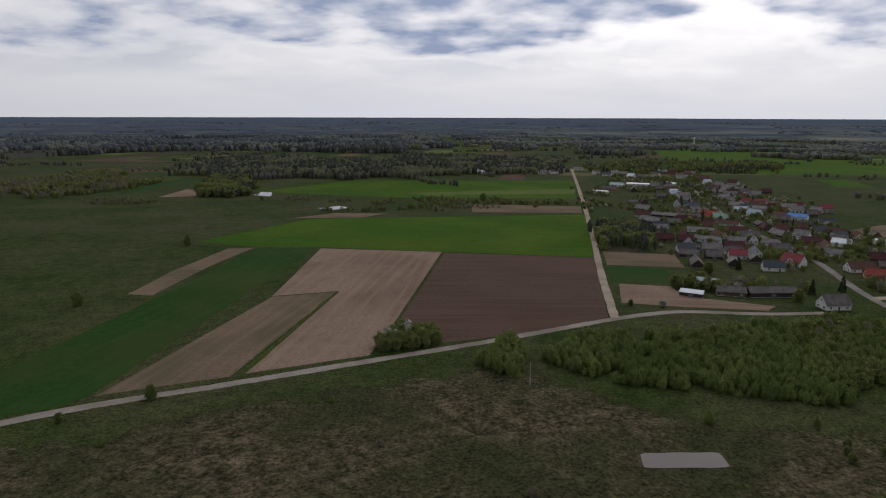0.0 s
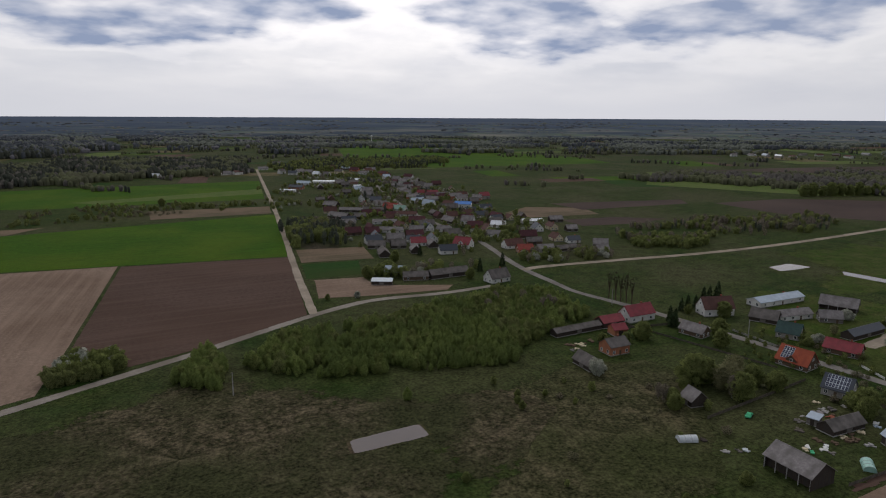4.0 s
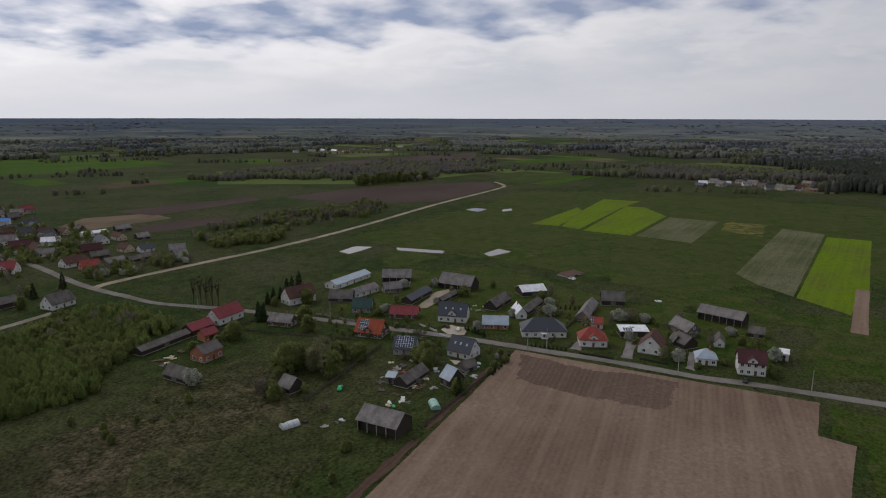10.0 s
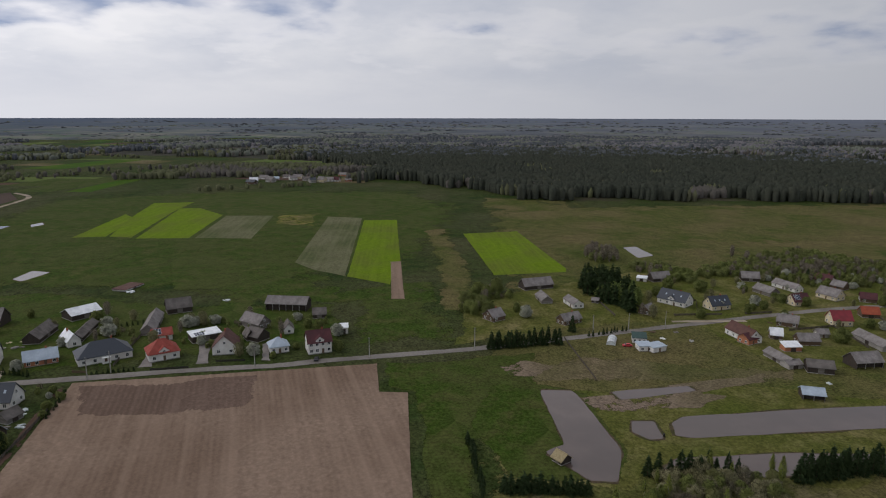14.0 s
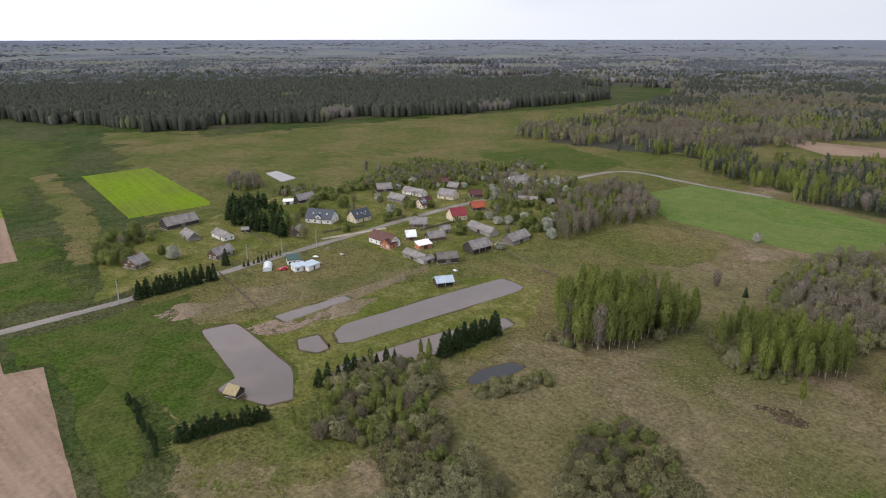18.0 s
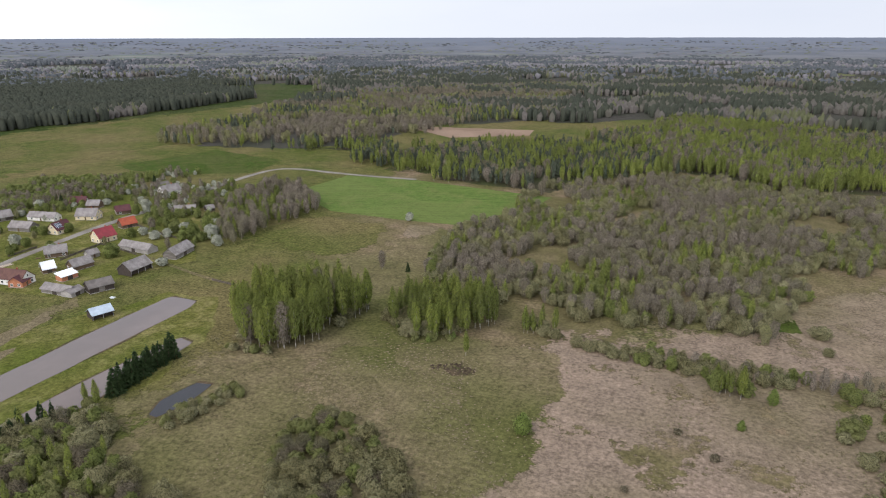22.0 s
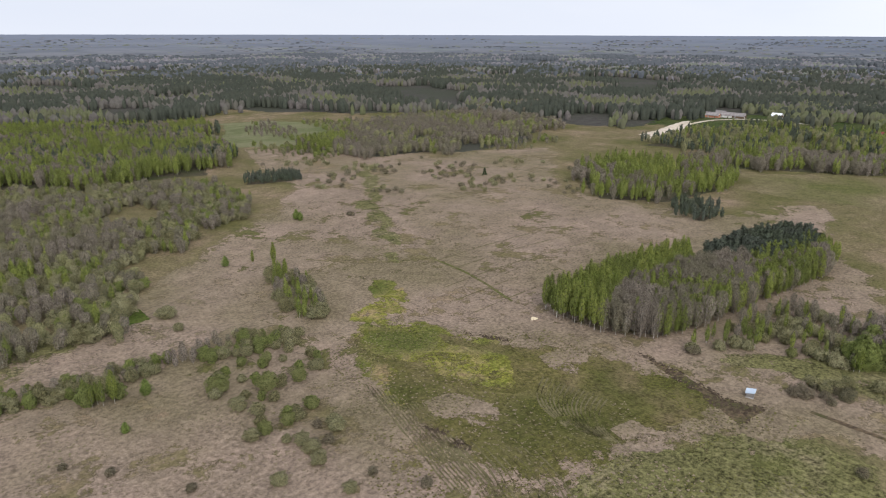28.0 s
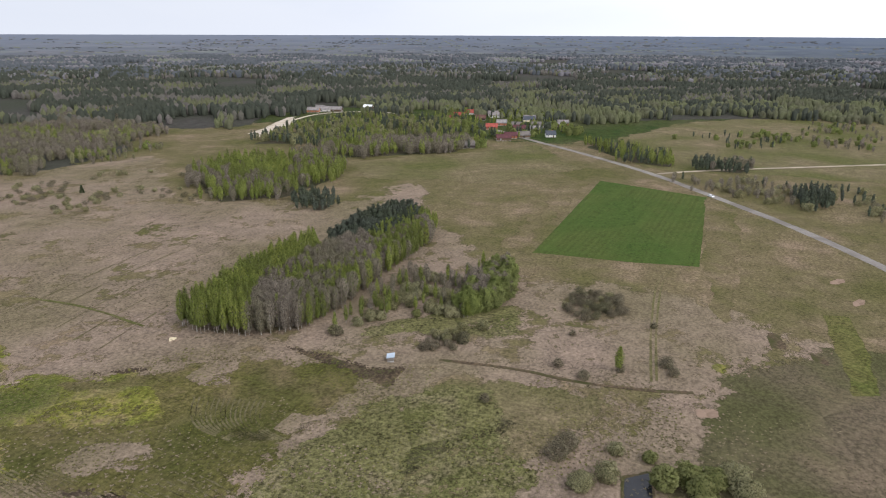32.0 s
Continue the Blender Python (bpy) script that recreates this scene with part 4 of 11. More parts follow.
    if n > 200:
        # limbs that carry the clumps
        for cc in c[:: max(1, len(c) // 9)]:
            z = max(0.3, cc[2] * 0.62)
            trunk.append(tapered((0, 0, z), cc, 0.06, 0.015, 3))
    return h, join_tris(*trunk), crown, bark, leaf


def leaf_normals(v, loose=0.3):
    """Normals of a leafy crown: leaves turn outward and to the light."""
    top, rad = v[:, 2].max(), max(0.5, np.abs(v[:, :2]).max())
    out = np.stack([v[:, 0] / rad, v[:, 1] / rad, (v[:, 2] - 0.45 * top) / top * 1.2], 1)
    nn = out * 1.0 + np.array([0, 0, 0.55])
    if loose:
        f = np.cross(v[1::3] - v[::3], v[2::3] - v[::3])
        f /= np.linalg.norm(f, axis=1)[:, None] + 1e-9
        nn = nn + loose * np.repeat(f, 3, axis=0)
    return nn / (np.linalg.norm(nn, axis=1)[:, None] + 1e-9)


TREE_MESHES = {}
TREE_FOOT = []


def tree(kind, x, y, height, seed=0, label="", group="", wide=1.0, n=620, name=""):
    """One tree of its own, with trunk and crown."""
    key = (kind, seed % 4, n)
    if key not in TREE_MESHES:
        h, tr, cr, bark, leaf = template(kind, n, 100 + seed % 4)
        nn = None if kind in ("poplar", "spruce") else leaf_normals(cr[0])
        TREE_MESHES[key] = (h, tris_mesh("trunk", *tr, [bark], np.zeros(len(tr[1]))), tris_mesh("crown", *cr, [leaf], np.zeros(len(cr[1])), nn))
    h, mt, mc = TREE_MESHES[key]
    s = height / h
    name = name or {"spruce": "spruce", "birch": "birch", "young": "birch", "willow": "bush", "bush": "bush", "yellow": "bush", "blossom": "fruit_tree", "poplar": "poplar", "bare": "alder", "bud": "alder"}.get(kind, "tree")
    ob = thing(name, label or TREE_LABELS[kind], "bush" if kind in ("willow", "bush", "yellow") else "tree", pose(x, y, 0, 0, 0, (seed * 67) % 360) @ Matrix.Diagonal((s * wide, s * wide, s, 1)), group)
    part("trunk", mt, ob)
    part("crown", mc, ob)
    return ob


TREE_LABELS = {
    "birch": "birch with a white trunk and fresh green leaves", "young": "young birch sapling in fresh leaf",
    "bare": "tall grey alder with bare spring twigs", "bud": "alder with grey-green opening buds", "broad": "broad-crowned leafy tree in green leaf",
    "willow": "rounded grey-green willow bush on the meadow", "bush": "low bare brown bush on the meadow",
    "yellow": "willow bush with yellow-green spring leaves", "blossom": "fruit tree in white spring blossom",
    "poplar": "tall lopped poplar with bare branches", "spruce": "dark green spruce with a pointed top", "pine": "dark green pine with a bare lower trunk"}

STUFF_TEMPLATES = {}


def stuff_template(kind, n, k):
    key = (kind, n, k)
    if key not in STUFF_TEMPLATES:
        STUFF_TEMPLATES[key] = template(kind, n, 31 * k + n)
    return STUFF_TEMPLATES[key]


def scatter(poly, spacing, g, gaps=0.0, gap_scale=0.03, ragged=True):
    xs, ys = [p[0] for p in poly], [p[1] for p in poly]
    nx, ny = int((max(xs) - min(xs)) / spacing) + 1, int((max(ys) - min(ys)) / spacing) + 1
    gx, gy = np.meshgrid(np.arange(nx), np.arange(ny))
    px = min(xs) + (gx.ravel() + g.uniform(0, 1, nx * ny)) * spacing
    py = min(ys) + (gy.ravel() + g.uniform(0, 1, nx * ny)) * spacing
    # the rim wanders in and out
    wander = min(45.0, 0.10 * math.sqrt((max(xs) - min(xs)) * (max(ys) - min(ys)))) if ragged else 0.0
    f = 1.6 / max(wander, 1.0)
    wx = np.array([noise.noise(Vector((x * f * 0.2, y * f * 0.2, 1.1))) + 0.5 * noise.noise(Vector((x * f, y * f, 5.1))) for x, y in zip(px, py)])
    wy = np.array([noise.noise(Vector((x * f * 0.2, y * f * 0.2, 9.1))) + 0.5 * noise.noise(Vector((x * f, y * f, 3.1))) for x, y in zip(px, py)])
    k = inside(px + wx * wander * 1.6, py + wy * wander * 1.6, poly)
    px, py = px[k], py[k]
    if gaps:
        keep = np.array([noise.noise(Vector((x * gap_scale, y * gap_scale, 7.7))) for x, y in zip(px, py)]) > gaps - 0.5
        px, py = px[keep], py[keep]
    return px, py


def wood(name, label, poly, spacing, kinds, n=60, seed=1, gaps=0.0, category="woodland", trunks=True, gap_scale=0.03, near=None, at=None):
    """A stand of trees past counting: kinds are (kind, share, lowest, highest); they gather in groups of a kind."""
    g = np.random.default_rng(seed)
    grain = 0.09 / spacing
    px, py = at if at else scatter(poly, spacing, g, 0.0 if near else gaps, gap_scale, n <= 66)
    if near and gaps:
        # long glades that lie one behind the other
        open_ = np.array([noise.noise(Vector((9 * x / q, 9 * y / q, q / 170 + seed))) for x, y, q in zip(px, py, np.hypot(px, py))]) > gaps - 0.5
        px, py = px[open_], py[open_]
    away = np.hypot(px, py) + np.array([math.sin(x * 12.9898 + y * 78.233) for x, y in zip(px, py)]) * 330
    if near is not None:
        px, py = (px[away < near], py[away < near]) if n > 20 else (px[away >= near], py[away >= near])
    if not len(px):
        return None
    field = np.array([noise.noise(Vector((x * grain, y * grain, seed))) for x, y in zip(px, py)]) * 0.55 + 0.5 + g.normal(size=len(px)) * (0.24 if n > 30 else 0.10)
    order = np.argsort(np.argsort(field)) / len(field)
    total, mats, V_, T_, I_, N_, o, lo = sum(k[1] for k in kinds), [], [], [], [], [], 0, 0.0
    for kind, share, h0, h1 in kinds:
        hi = lo + share / total
        sel = np.where((order >= lo) & (order < hi + 1e-9))[0]
        lo = hi
        for v in range(3):
            sub = sel[v::3]
            if not len(sub):
                continue
            h, tr, cr, bark, leaf = stuff_template(kind, n, v)
            # the farthest crowns take the haze-tinted colours
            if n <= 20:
                leaf = {"pine": "hazed_pine", "bare": "hazed_bare"}.get(kind, "far_green")
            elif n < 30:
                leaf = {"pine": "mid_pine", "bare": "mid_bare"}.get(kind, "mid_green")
            s = g.uniform(h0, h1, len(sub)) / h
            a = g.uniform(0, 2 * math.pi, len(sub))
            for (vv, tt), mm in ((tr, bark), (cr, leaf)):
                if mm == bark and not trunks:
                    continue
                if mm not in mats:
                    mats.append(mm)
                c, sn = np.cos(a) * s, np.sin(a) * s
                w = np.empty((len(sub), len(vv), 3), np.float32)
                w[:, :, 0] = vv[None, :, 0] * c[:, None] - vv[None, :, 1] * sn[:, None] + px[sub][:, None]
                w[:, :, 1] = vv[None, :, 0] * sn[:, None] + vv[None, :, 1] * c[:, None] + py[sub][:, None]
                w[:, :, 2] = vv[None, :, 2] * s[:, None]
                V_.append(w.reshape(-1, 3))
                nw = np.zeros((len(sub), len(vv), 3), np.float32)
                if mm == leaf and kind != "spruce" and len(vv):
                    ln = leaf_normals(vv, 0.3 if n >= 30 else 0.0)
                    ca, sa = np.cos(a)[:, None], np.sin(a)[:, None]
                    nw[:, :, 0] = ln[None, :, 0] * ca - ln[None, :, 1] * sa
                    nw[:, :, 1] = ln[None, :, 0] * sa + ln[None, :, 1] * ca
                    nw[:, :, 2] = ln[None, :, 2]
                N_.append(nw.reshape(-1, 3))
                T_.append((tt[None] + (np.arange(len(sub)) * len(vv))[:, None, None]).reshape(-1, 3) + o)
                I_.append(np.full(len(sub) * len(tt), mats.index(mm)))
                o += len(sub) * len(vv)
    me = tris_mesh(name, np.concatenate(V_), np.concatenate(T_), mats, np.concatenate(I_), np.concatenate(N_))
    return tagged(new(name, me), label, category, kind="stuff")


def tufts(name, label, poly, spacing, size, material, seed, gaps=0.0, gap_scale=0.05):
    """Coarse grass: three blades to a tuft."""
    g = np.random.default_rng(seed)
    px, py = scatter(poly, spacing, g, gaps, gap_scale)
    n = len(px)
    if not n:
        return None
    a = g.uniform(0, 2 * math.pi, n)
    s = size * g.uniform(0.5, 1.4, n)
    vs = []
    for k in range(3):
        ak = a + k * 2.1
        dxx, dyy = np.cos(ak) * s, np.sin(ak) * s
        z = np.full(n, 0.1)
        vs += [np.stack([px - dyy * 0.45, py + dxx * 0.45, z], 1), np.stack([px + dyy * 0.45, py - dxx * 0.45, z], 1), np.stack([px + dxx * 0.9, py + dyy * 0.9, s * 0.4], 1)]
    v = np.stack(vs, 1).reshape(-1, 3)
    me = tris_mesh(name, v, np.arange(len(v)).reshape(-1, 3), [material], np.zeros(3 * n))
    return tagged(new(name, me), label, "grass", kind="stuff")


def clods(label, poly, spacing, size, seed, material="soil_clod", category="earth clods", name="clods"):
    """Turned-up lumps of earth past counting."""
    g = np.random.default_rng(seed)
    px, py = scatter(poly, spacing, g, 0.35, 0.2, False)
    n = len(px)
    if not n:
        return None
    base_ = np.array([(1, 0, 0), (0.3, 0.9, 0), (-0.8, 0.6, 0), (-0.8, -0.6, 0), (0.3, -0.9, 0), (0.1, 0.1, 0.8)])
    tri = np.array([(0, 1, 5), (1, 2, 5), (2, 3, 5), (3, 4, 5), (4, 0, 5)])
    s = size * g.uniform(0.4, 1.3, n)
    a = g.uniform(0, 2 * math.pi, n)
    v = base_[None] * s[:, None, None] * g.uniform(0.6, 1.3, (n, 6, 3))
    w = np.stack([v[:, :, 0] * np.cos(a)[:, None] - v[:, :, 1] * np.sin(a)[:, None] + px[:, None], v[:, :, 0] * np.sin(a)[:, None] + v[:, :, 1] * np.cos(a)[:, None] + py[:, None], v[:, :, 2] + 0.1], 2)
    t = (tri[None] + (np.arange(n) * 6)[:, None, None]).reshape(-1, 3)
    me = tris_mesh(name, w.reshape(-1, 3), t, [material], np.zeros(len(t)))
    return tagged(new(name, me), label, category, kind="stuff")


def furrows(label, p0, p1, q0, q1, count, width, material="furrow", bend=0.0):
    """Lines that a machine drew over the meadow, from the line p0-p1 over to the line q0-q1, bowed by bend."""
    for i in range(count):
        t = i / max(1, count - 1)
        a = Vector((p0[0] + (q0[0] - p0[0]) * t, p0[1] + (q0[1] - p0[1]) * t, 0))
        b = Vector((p1[0] + (q1[0] - p1[0]) * t, p1[1] + (q1[1] - p1[1]) * t, 0))
        side = Vector((-(b - a).y, (b - a).x, 0)) * bend
        pts = [a.lerp(b, k / 6) + side * math.sin(math.pi * k / 6) for k in range(7)]
        strip("furrow", material, [(p.x, p.y) for p in pts], width, label, "furrow", soft=width * 0.5, wobble=0.4)


# ---------------------------------------------------------------- buildings
CACHE = {}


def cached(key, make):
    if key not in CACHE:
        CACHE[key] = make()
    return CACHE[key]


def window(parent, m, w=1.35, h=1.45, trim="trim_white"):
    v, f = merged(box(-w / 2, w / 2, -0.08, 0.04, -h / 2, -h / 2 + 0.12), box(-w / 2, w / 2, -0.08, 0.04, h / 2 - 0.12, h / 2), box(-w / 2, -w / 2 + 0.12, -0.08, 0.04, -h / 2 + 0.12, h / 2 - 0.12), box(w / 2 - 0.12, w / 2, -0.08, 0.04, -h / 2 + 0.12, h / 2 - 0.12), box(-0.04, 0.04, -0.07, 0.03, -h / 2 + 0.12, h / 2 - 0.12))
    fr = part("window", cached(("wf", w, h, trim), lambda: mesh_of("window", v, f, [trim])), parent)
    fr.matrix_basis = m
    pv, pf = box(-w / 2 + 0.1, w / 2 - 0.1, -0.03, 0.02, -h / 2 + 0.1, h / 2 - 0.1)
    part("pane", cached(("wp", w, h), lambda: mesh_of("pane", pv, pf, ["glass"])), fr, "dark glass pane")
    return fr


def door(parent, m, w=1.0, h=2.05, material="wall_timber"):
    v, f = merged(box(-w / 2, w / 2, -0.06, 0.03, 0, h), box(-w / 2 + 0.12, w / 2 - 0.12, -0.09, -0.055, 0.2, h * 0.45), box(-w / 2 + 0.12, w / 2 - 0.12, -0.09, -0.055, h * 0.52, h - 0.15))
    d = part("door", cached(("door", w, h, material), lambda: mesh_of("door", v, f, [material])), parent)
    d.matrix_basis = m
    hv, hf = box(w / 2 - 0.2, w / 2 - 0.1, -0.14, -0.085, h * 0.47, h * 0.52)
    part("handle", cached(("handle", w, h), lambda: mesh_of("handle", hv, hf, ["trim_dark"])), d)
    return d


def gable_roof(L, W, h, rh, over=0.45, thick=0.16):
    """Two slopes with thickness, eaves and a ridge cap, ridge along x."""
    s = rh / (W / 2)
    e = W / 2 + over
    ze = h - over * s
    x0, x1 = -L / 2 - over, L / 2 + over
    prof = [(-e, ze), (-e, ze + thick), (0, h + rh + thick), (e, ze + thick), (e, ze), (0, h + rh)]
    v = [(x0, y, z) for y, z in prof] + [(x1, y, z) for y, z in prof]
    f = [(i, (i + 1) % 6, 6 + (i + 1) % 6, 6 + i) for i in range(6)]
    f += [(0, 5, 2, 1), (5, 4, 3, 2), (6, 7, 8, 11), (11, 8, 9, 10)]
    f = [q[::-1] for q in f[:6]] + f[6:]
    return merged((v, f), box(x0 + 0.02, x1 - 0.02, -0.14, 0.14, h + rh + thick - 0.06, h + rh + thick + 0.05))


def hip_roof(L, W, h, rh, over=0.5, thick=0.18):
    a, b = L / 2 + over, W / 2 + over
    r = max(0.3, L / 2 - W / 2 * 0.95)
    v = [(-a, -b, h), (a, -b, h), (a, b, h), (-a, b, h), (-a, -b, h + thick), (a, -b, h + thick), (a, b, h + thick), (-a, b, h + thick), (-r, 0, h + rh), (r, 0, h + rh)]
    f = [(3, 2, 1, 0), (0, 1, 5, 4), (1, 2, 6, 5), (2, 3, 7, 6), (3, 0, 4, 7), (4, 5, 9, 8), (5, 6, 9), (6, 7, 8, 9), (7, 4, 8)]
    return v, f


def shell(L, W, h, rh, style):
    """Walls as one solid, with gables where the roof has them."""
    a, b = L / 2, W / 2
    if style == "gable":
        v = [(-a, -b, 0), (a, -b, 0), (a, b, 0), (-a, b, 0), (-a, -b, h), (a, -b, h), (a, b, h), (-a, b, h), (-a, 0, h + rh - 0.02), (a, 0, h + rh - 0.02)]
        return v, [(0, 1, 5, 4), (2, 3, 7, 6), (1, 2, 6, 9, 5), (3, 0, 4, 8, 7), (4, 5, 9, 8), (6, 7, 8, 9), (3, 2, 1, 0)]
    return box(-a, a, -b, b, 0, h)


def building(x, y, rot, L, W, h, rh, roof, wall, label, style="gable", win=3, chimney=1, extra="", gable=None, name="house", category="house", group="", turn=0):
    """A house, barn or shed: length L, depth W, eaves at h, ridge rh above them."""
    if turn:
        L, W, rot = W, L, rot + 90
    small = 0.87 if x > 150 and y < -75 else 1.0
    ob = thing(name, label, category, pose(x, y, 0, 0, 0, rot) @ Matrix.Diagonal((small, small, small, 1)), group)
    BUILT.append((x, y, max(L, W)))
    trim = "trim_white" if wall not in ("wall_boards",) else "trim_dark"
    if "poles" in extra:
        # open-fronted barn: board walls at back and sides, posts and shade in front
        v, f = merged(box(-L / 2, L / 2, W / 2 - 0.12, W / 2, 0, h), box(-L / 2, -L / 2 + 0.12, -W / 2, W / 2 - 0.12, 0, h), box(L / 2 - 0.12, L / 2, -W / 2, W / 2 - 0.12, 0, h), box(-L / 2 + 0.12, L / 2 - 0.12, -W / 2 + 1.6, -W / 2 + 1.72, 0, h))
        tri = []
        for sx in (-L / 2 + 0.06, L / 2 - 0.06):
            tri.append(([(sx - 0.06, -W / 2, h), (sx - 0.06, W / 2, h), (sx - 0.06, 0, h + rh), (sx + 0.06, -W / 2, h), (sx + 0.06, W / 2, h), (sx + 0.06, 0, h + rh)], [(0, 2, 1), (3, 4, 5), (0, 1, 4, 3), (1, 2, 5, 4), (2, 0, 3, 5)]))
        part("wall", mesh_of("wall", *merged((v, f), *tri), [wall]), ob)
        k = max(2, int(L / 3.6))
        pm = mesh_of("post", *box(-0.11, 0.11, -0.11, 0.11, 0, h), ["concrete"])
        for i in range(k + 1):
            p = part("post", pm, ob, "pale concrete post" if i == 0 else "")
            p.matrix_basis = pose(-L / 2 + 0.15 + (L - 0.3) * i / k, -W / 2 + 0.15, 0)
    else:
        part("wall", mesh_of("wall", *shell(L, W, h, rh, style), [wall]), ob)
        part("plinth", mesh_of("plinth", *box(-L / 2 - 0.05, L / 2 + 0.05, -W / 2 - 0.05, W / 2 + 0.05, -0.1, 0.35), ["concrete"]), ob)
    if gable and style == "gable":
        for sx in (-1, 1):
            a = sx * (L / 2 + 0.03)
            v = [(a - 0.03, -W / 2, h), (a - 0.03, W / 2, h), (a - 0.03, 0, h + rh), (a + 0.03, -W / 2, h), (a + 0.03, W / 2, h), (a + 0.03, 0, h + rh)]
            part("gable", mesh_of("gable", v, [(0, 2, 1), (3, 4, 5), (0, 1, 4, 3), (1, 2, 5, 4), (2, 0, 3, 5)], [gable]), ob)
    if style == "gable":
        part("roof", mesh_of("roof", *gable_roof(L, W, h, rh), [roof]), ob)
    elif style == "hip":
        part("roof", mesh_of("roof", *hip_roof(L, W, h, rh), [roof]), ob)
    else:
        v, f = box(-L / 2 - 0.3, L / 2 + 0.3, -W / 2 - 0.3, W / 2 + 0.3, h, h + 0.25)
        v = [(a, b, c + (rh if b > 0 else 0)) for a, b, c in v]
        part("roof", mesh_of("roof", v, f, [roof]), ob)
    # openings
    if win:
        zc = min(1.55, h * 0.55)
        two = h > 4.6
        for lev in ((zc, zc + 2.7) if two else (zc,)):
            for i in range(win):
                xx = -L / 2 + L * (i + 0.5) / win
                if not (i == win // 2 and lev == zc):
                    window(ob, pose(xx, -W / 2 - 0.03, lev), trim=trim)
                if i % 2 == 0:
                    window(ob, pose(xx, W / 2 + 0.03, lev, 0, 0, 180), trim=trim)
            for sx in (-1, 1):
                for yy in ((-W / 4, W / 4) if W > 6 else (0,)):
                    window(ob, pose(sx * (L / 2 + 0.03), yy, lev, 0, 0, 90 * sx), trim=trim)
        door(ob, pose(-L / 2 + L * (win // 2 + 0.5) / win, -W / 2 - 0.03, 0.1))
        if style == "gable" and rh > 3:
            for sx in (-1, 1):
                window(ob, pose(sx * (L / 2 + 0.08), 0, h + rh * 0.38, 0, 0, 90 * sx), 1.1, 1.25, trim)
    elif "poles" not in extra:
        door(ob, pose(0, -W / 2 - 0.03, 0.05), min(2.6, L * 0.35), min(2.4, h - 0.3), "wall_boards" if wall != "wall_boards" else "wall_log_grey")
    for k in range(chimney):
        cxx = L * (0.18 - 0.4 * k)
        part("chimney", mesh_of("chimney", *merged(box(-0.3, 0.3, -0.3, 0.3, h + rh * 0.5, h + rh + 0.8), box(-0.36, 0.36, -0.36, 0.36, h + rh + 0.8, h + rh + 0.92)), ["brick_red"]), ob, "brick chimney").matrix_basis = pose(cxx, 0.35, 0)
    slope = math.degrees(math.atan2(rh, W / 2))
    if "solar" in extra:
        pv, pf = merged(box(-0.53, 0.53, -0.88, 0.88, 0, 0.04), box(-0.44, 0.44, -0.79, -0.03, 0.041, 0.06), box(-0.44, 0.44, 0.03, 0.79, 0.041, 0.06))
        sm = cached("solar", lambda: mesh_of("solar_panel", pv, pf, ["solar_frame", "solar"], [0] * 6 + [1] * 12))
        rows_ = 2 if W < 9 else 3
        cols = max(3, int(L * (0.85 if "solarfull" in extra else 0.4) / 1.06))
        for i in range(cols):
            for j in range(rows_):
                d = (j + 0.5 - rows_ / 2) * 1.76
                mm = pose(-L * (0 if "solarfull" in extra else 0.22) + (i + 0.5 - cols / 2) * 1.06, -W / 4, h + rh / 2 + 0.22, slope, 0, 0) @ pose(0, d, 0)
                part("solar_panel", sm, ob, "dark blue solar panel" if i + j == 0 else "").matrix_basis = mm
    if "skylight" in extra:
        for i, fx in enumerate((-0.25, 0.0, 0.28)):
            mm = pose(L * fx, -W / 4, h + rh / 2 + 0.2, slope, 0, 0)
            part("skylight", cached("skyl", lambda: mesh_of("skylight", *merged(box(-0.4, 0.4, -0.6, 0.6, 0, 0.06), box(-0.34, 0.34, -0.54, 0.54, 0.05, 0.075)), ["roof_light_blue"])), ob, "pale roof window").matrix_basis = mm
    if "dormer" in extra:
        # a cross gable on the front slope
        dw, dh = min(4.2, L * 0.36), 1.1
        top = dh + dw / 2 * 0.8
        v = [(-dw / 2, 0, 0), (dw / 2, 0, 0), (dw / 2, W * 0.42, 0), (-dw / 2, W * 0.42, 0), (-dw / 2, 0, dh), (dw / 2, 0, dh), (dw / 2, W * 0.42, dh), (-dw / 2, W * 0.42, dh), (0, 0, top), (0, W * 0.42, top)]
        base_m = pose(0, -W / 2 - 0.05, h - 0.1)
        dm = part("dormer", mesh_of("dormer", v, [(0, 1, 5, 8, 4), (1, 2, 6, 5), (3, 0, 4, 7), (2, 3, 7, 9, 6), (3, 2, 1, 0), (4, 8, 9, 7), (5, 6, 9, 8)], [gable or wall]), ob)
        dm.matrix_basis = base_m
        o2 = 0.35
        rv = [(-dw / 2 - o2, -o2, dh - o2 * 0.8), (0, -o2, top + 0.02), (dw / 2 + o2, -o2, dh - o2 * 0.8), (-dw / 2 - o2, W * 0.45, dh - o2 * 0.8), (0, W * 0.45, top + 0.02), (dw / 2 + o2, W * 0.45, dh - o2 * 0.8)]
        rv += [(a, b, c + 0.14) for a, b, c in rv]
        part("dormer_roof", mesh_of("dormer_roof", rv, [(0, 1, 4, 3), (1, 2, 5, 4), (9, 10, 7, 6), (10, 11, 8, 7), (0, 6, 7, 1), (1, 7, 8, 2), (0, 3, 9, 6), (2, 8, 11, 5)], [roof]), dm)
        window(dm, pose(0, -0.03, dh * 0.75), 1.2, 1.2)
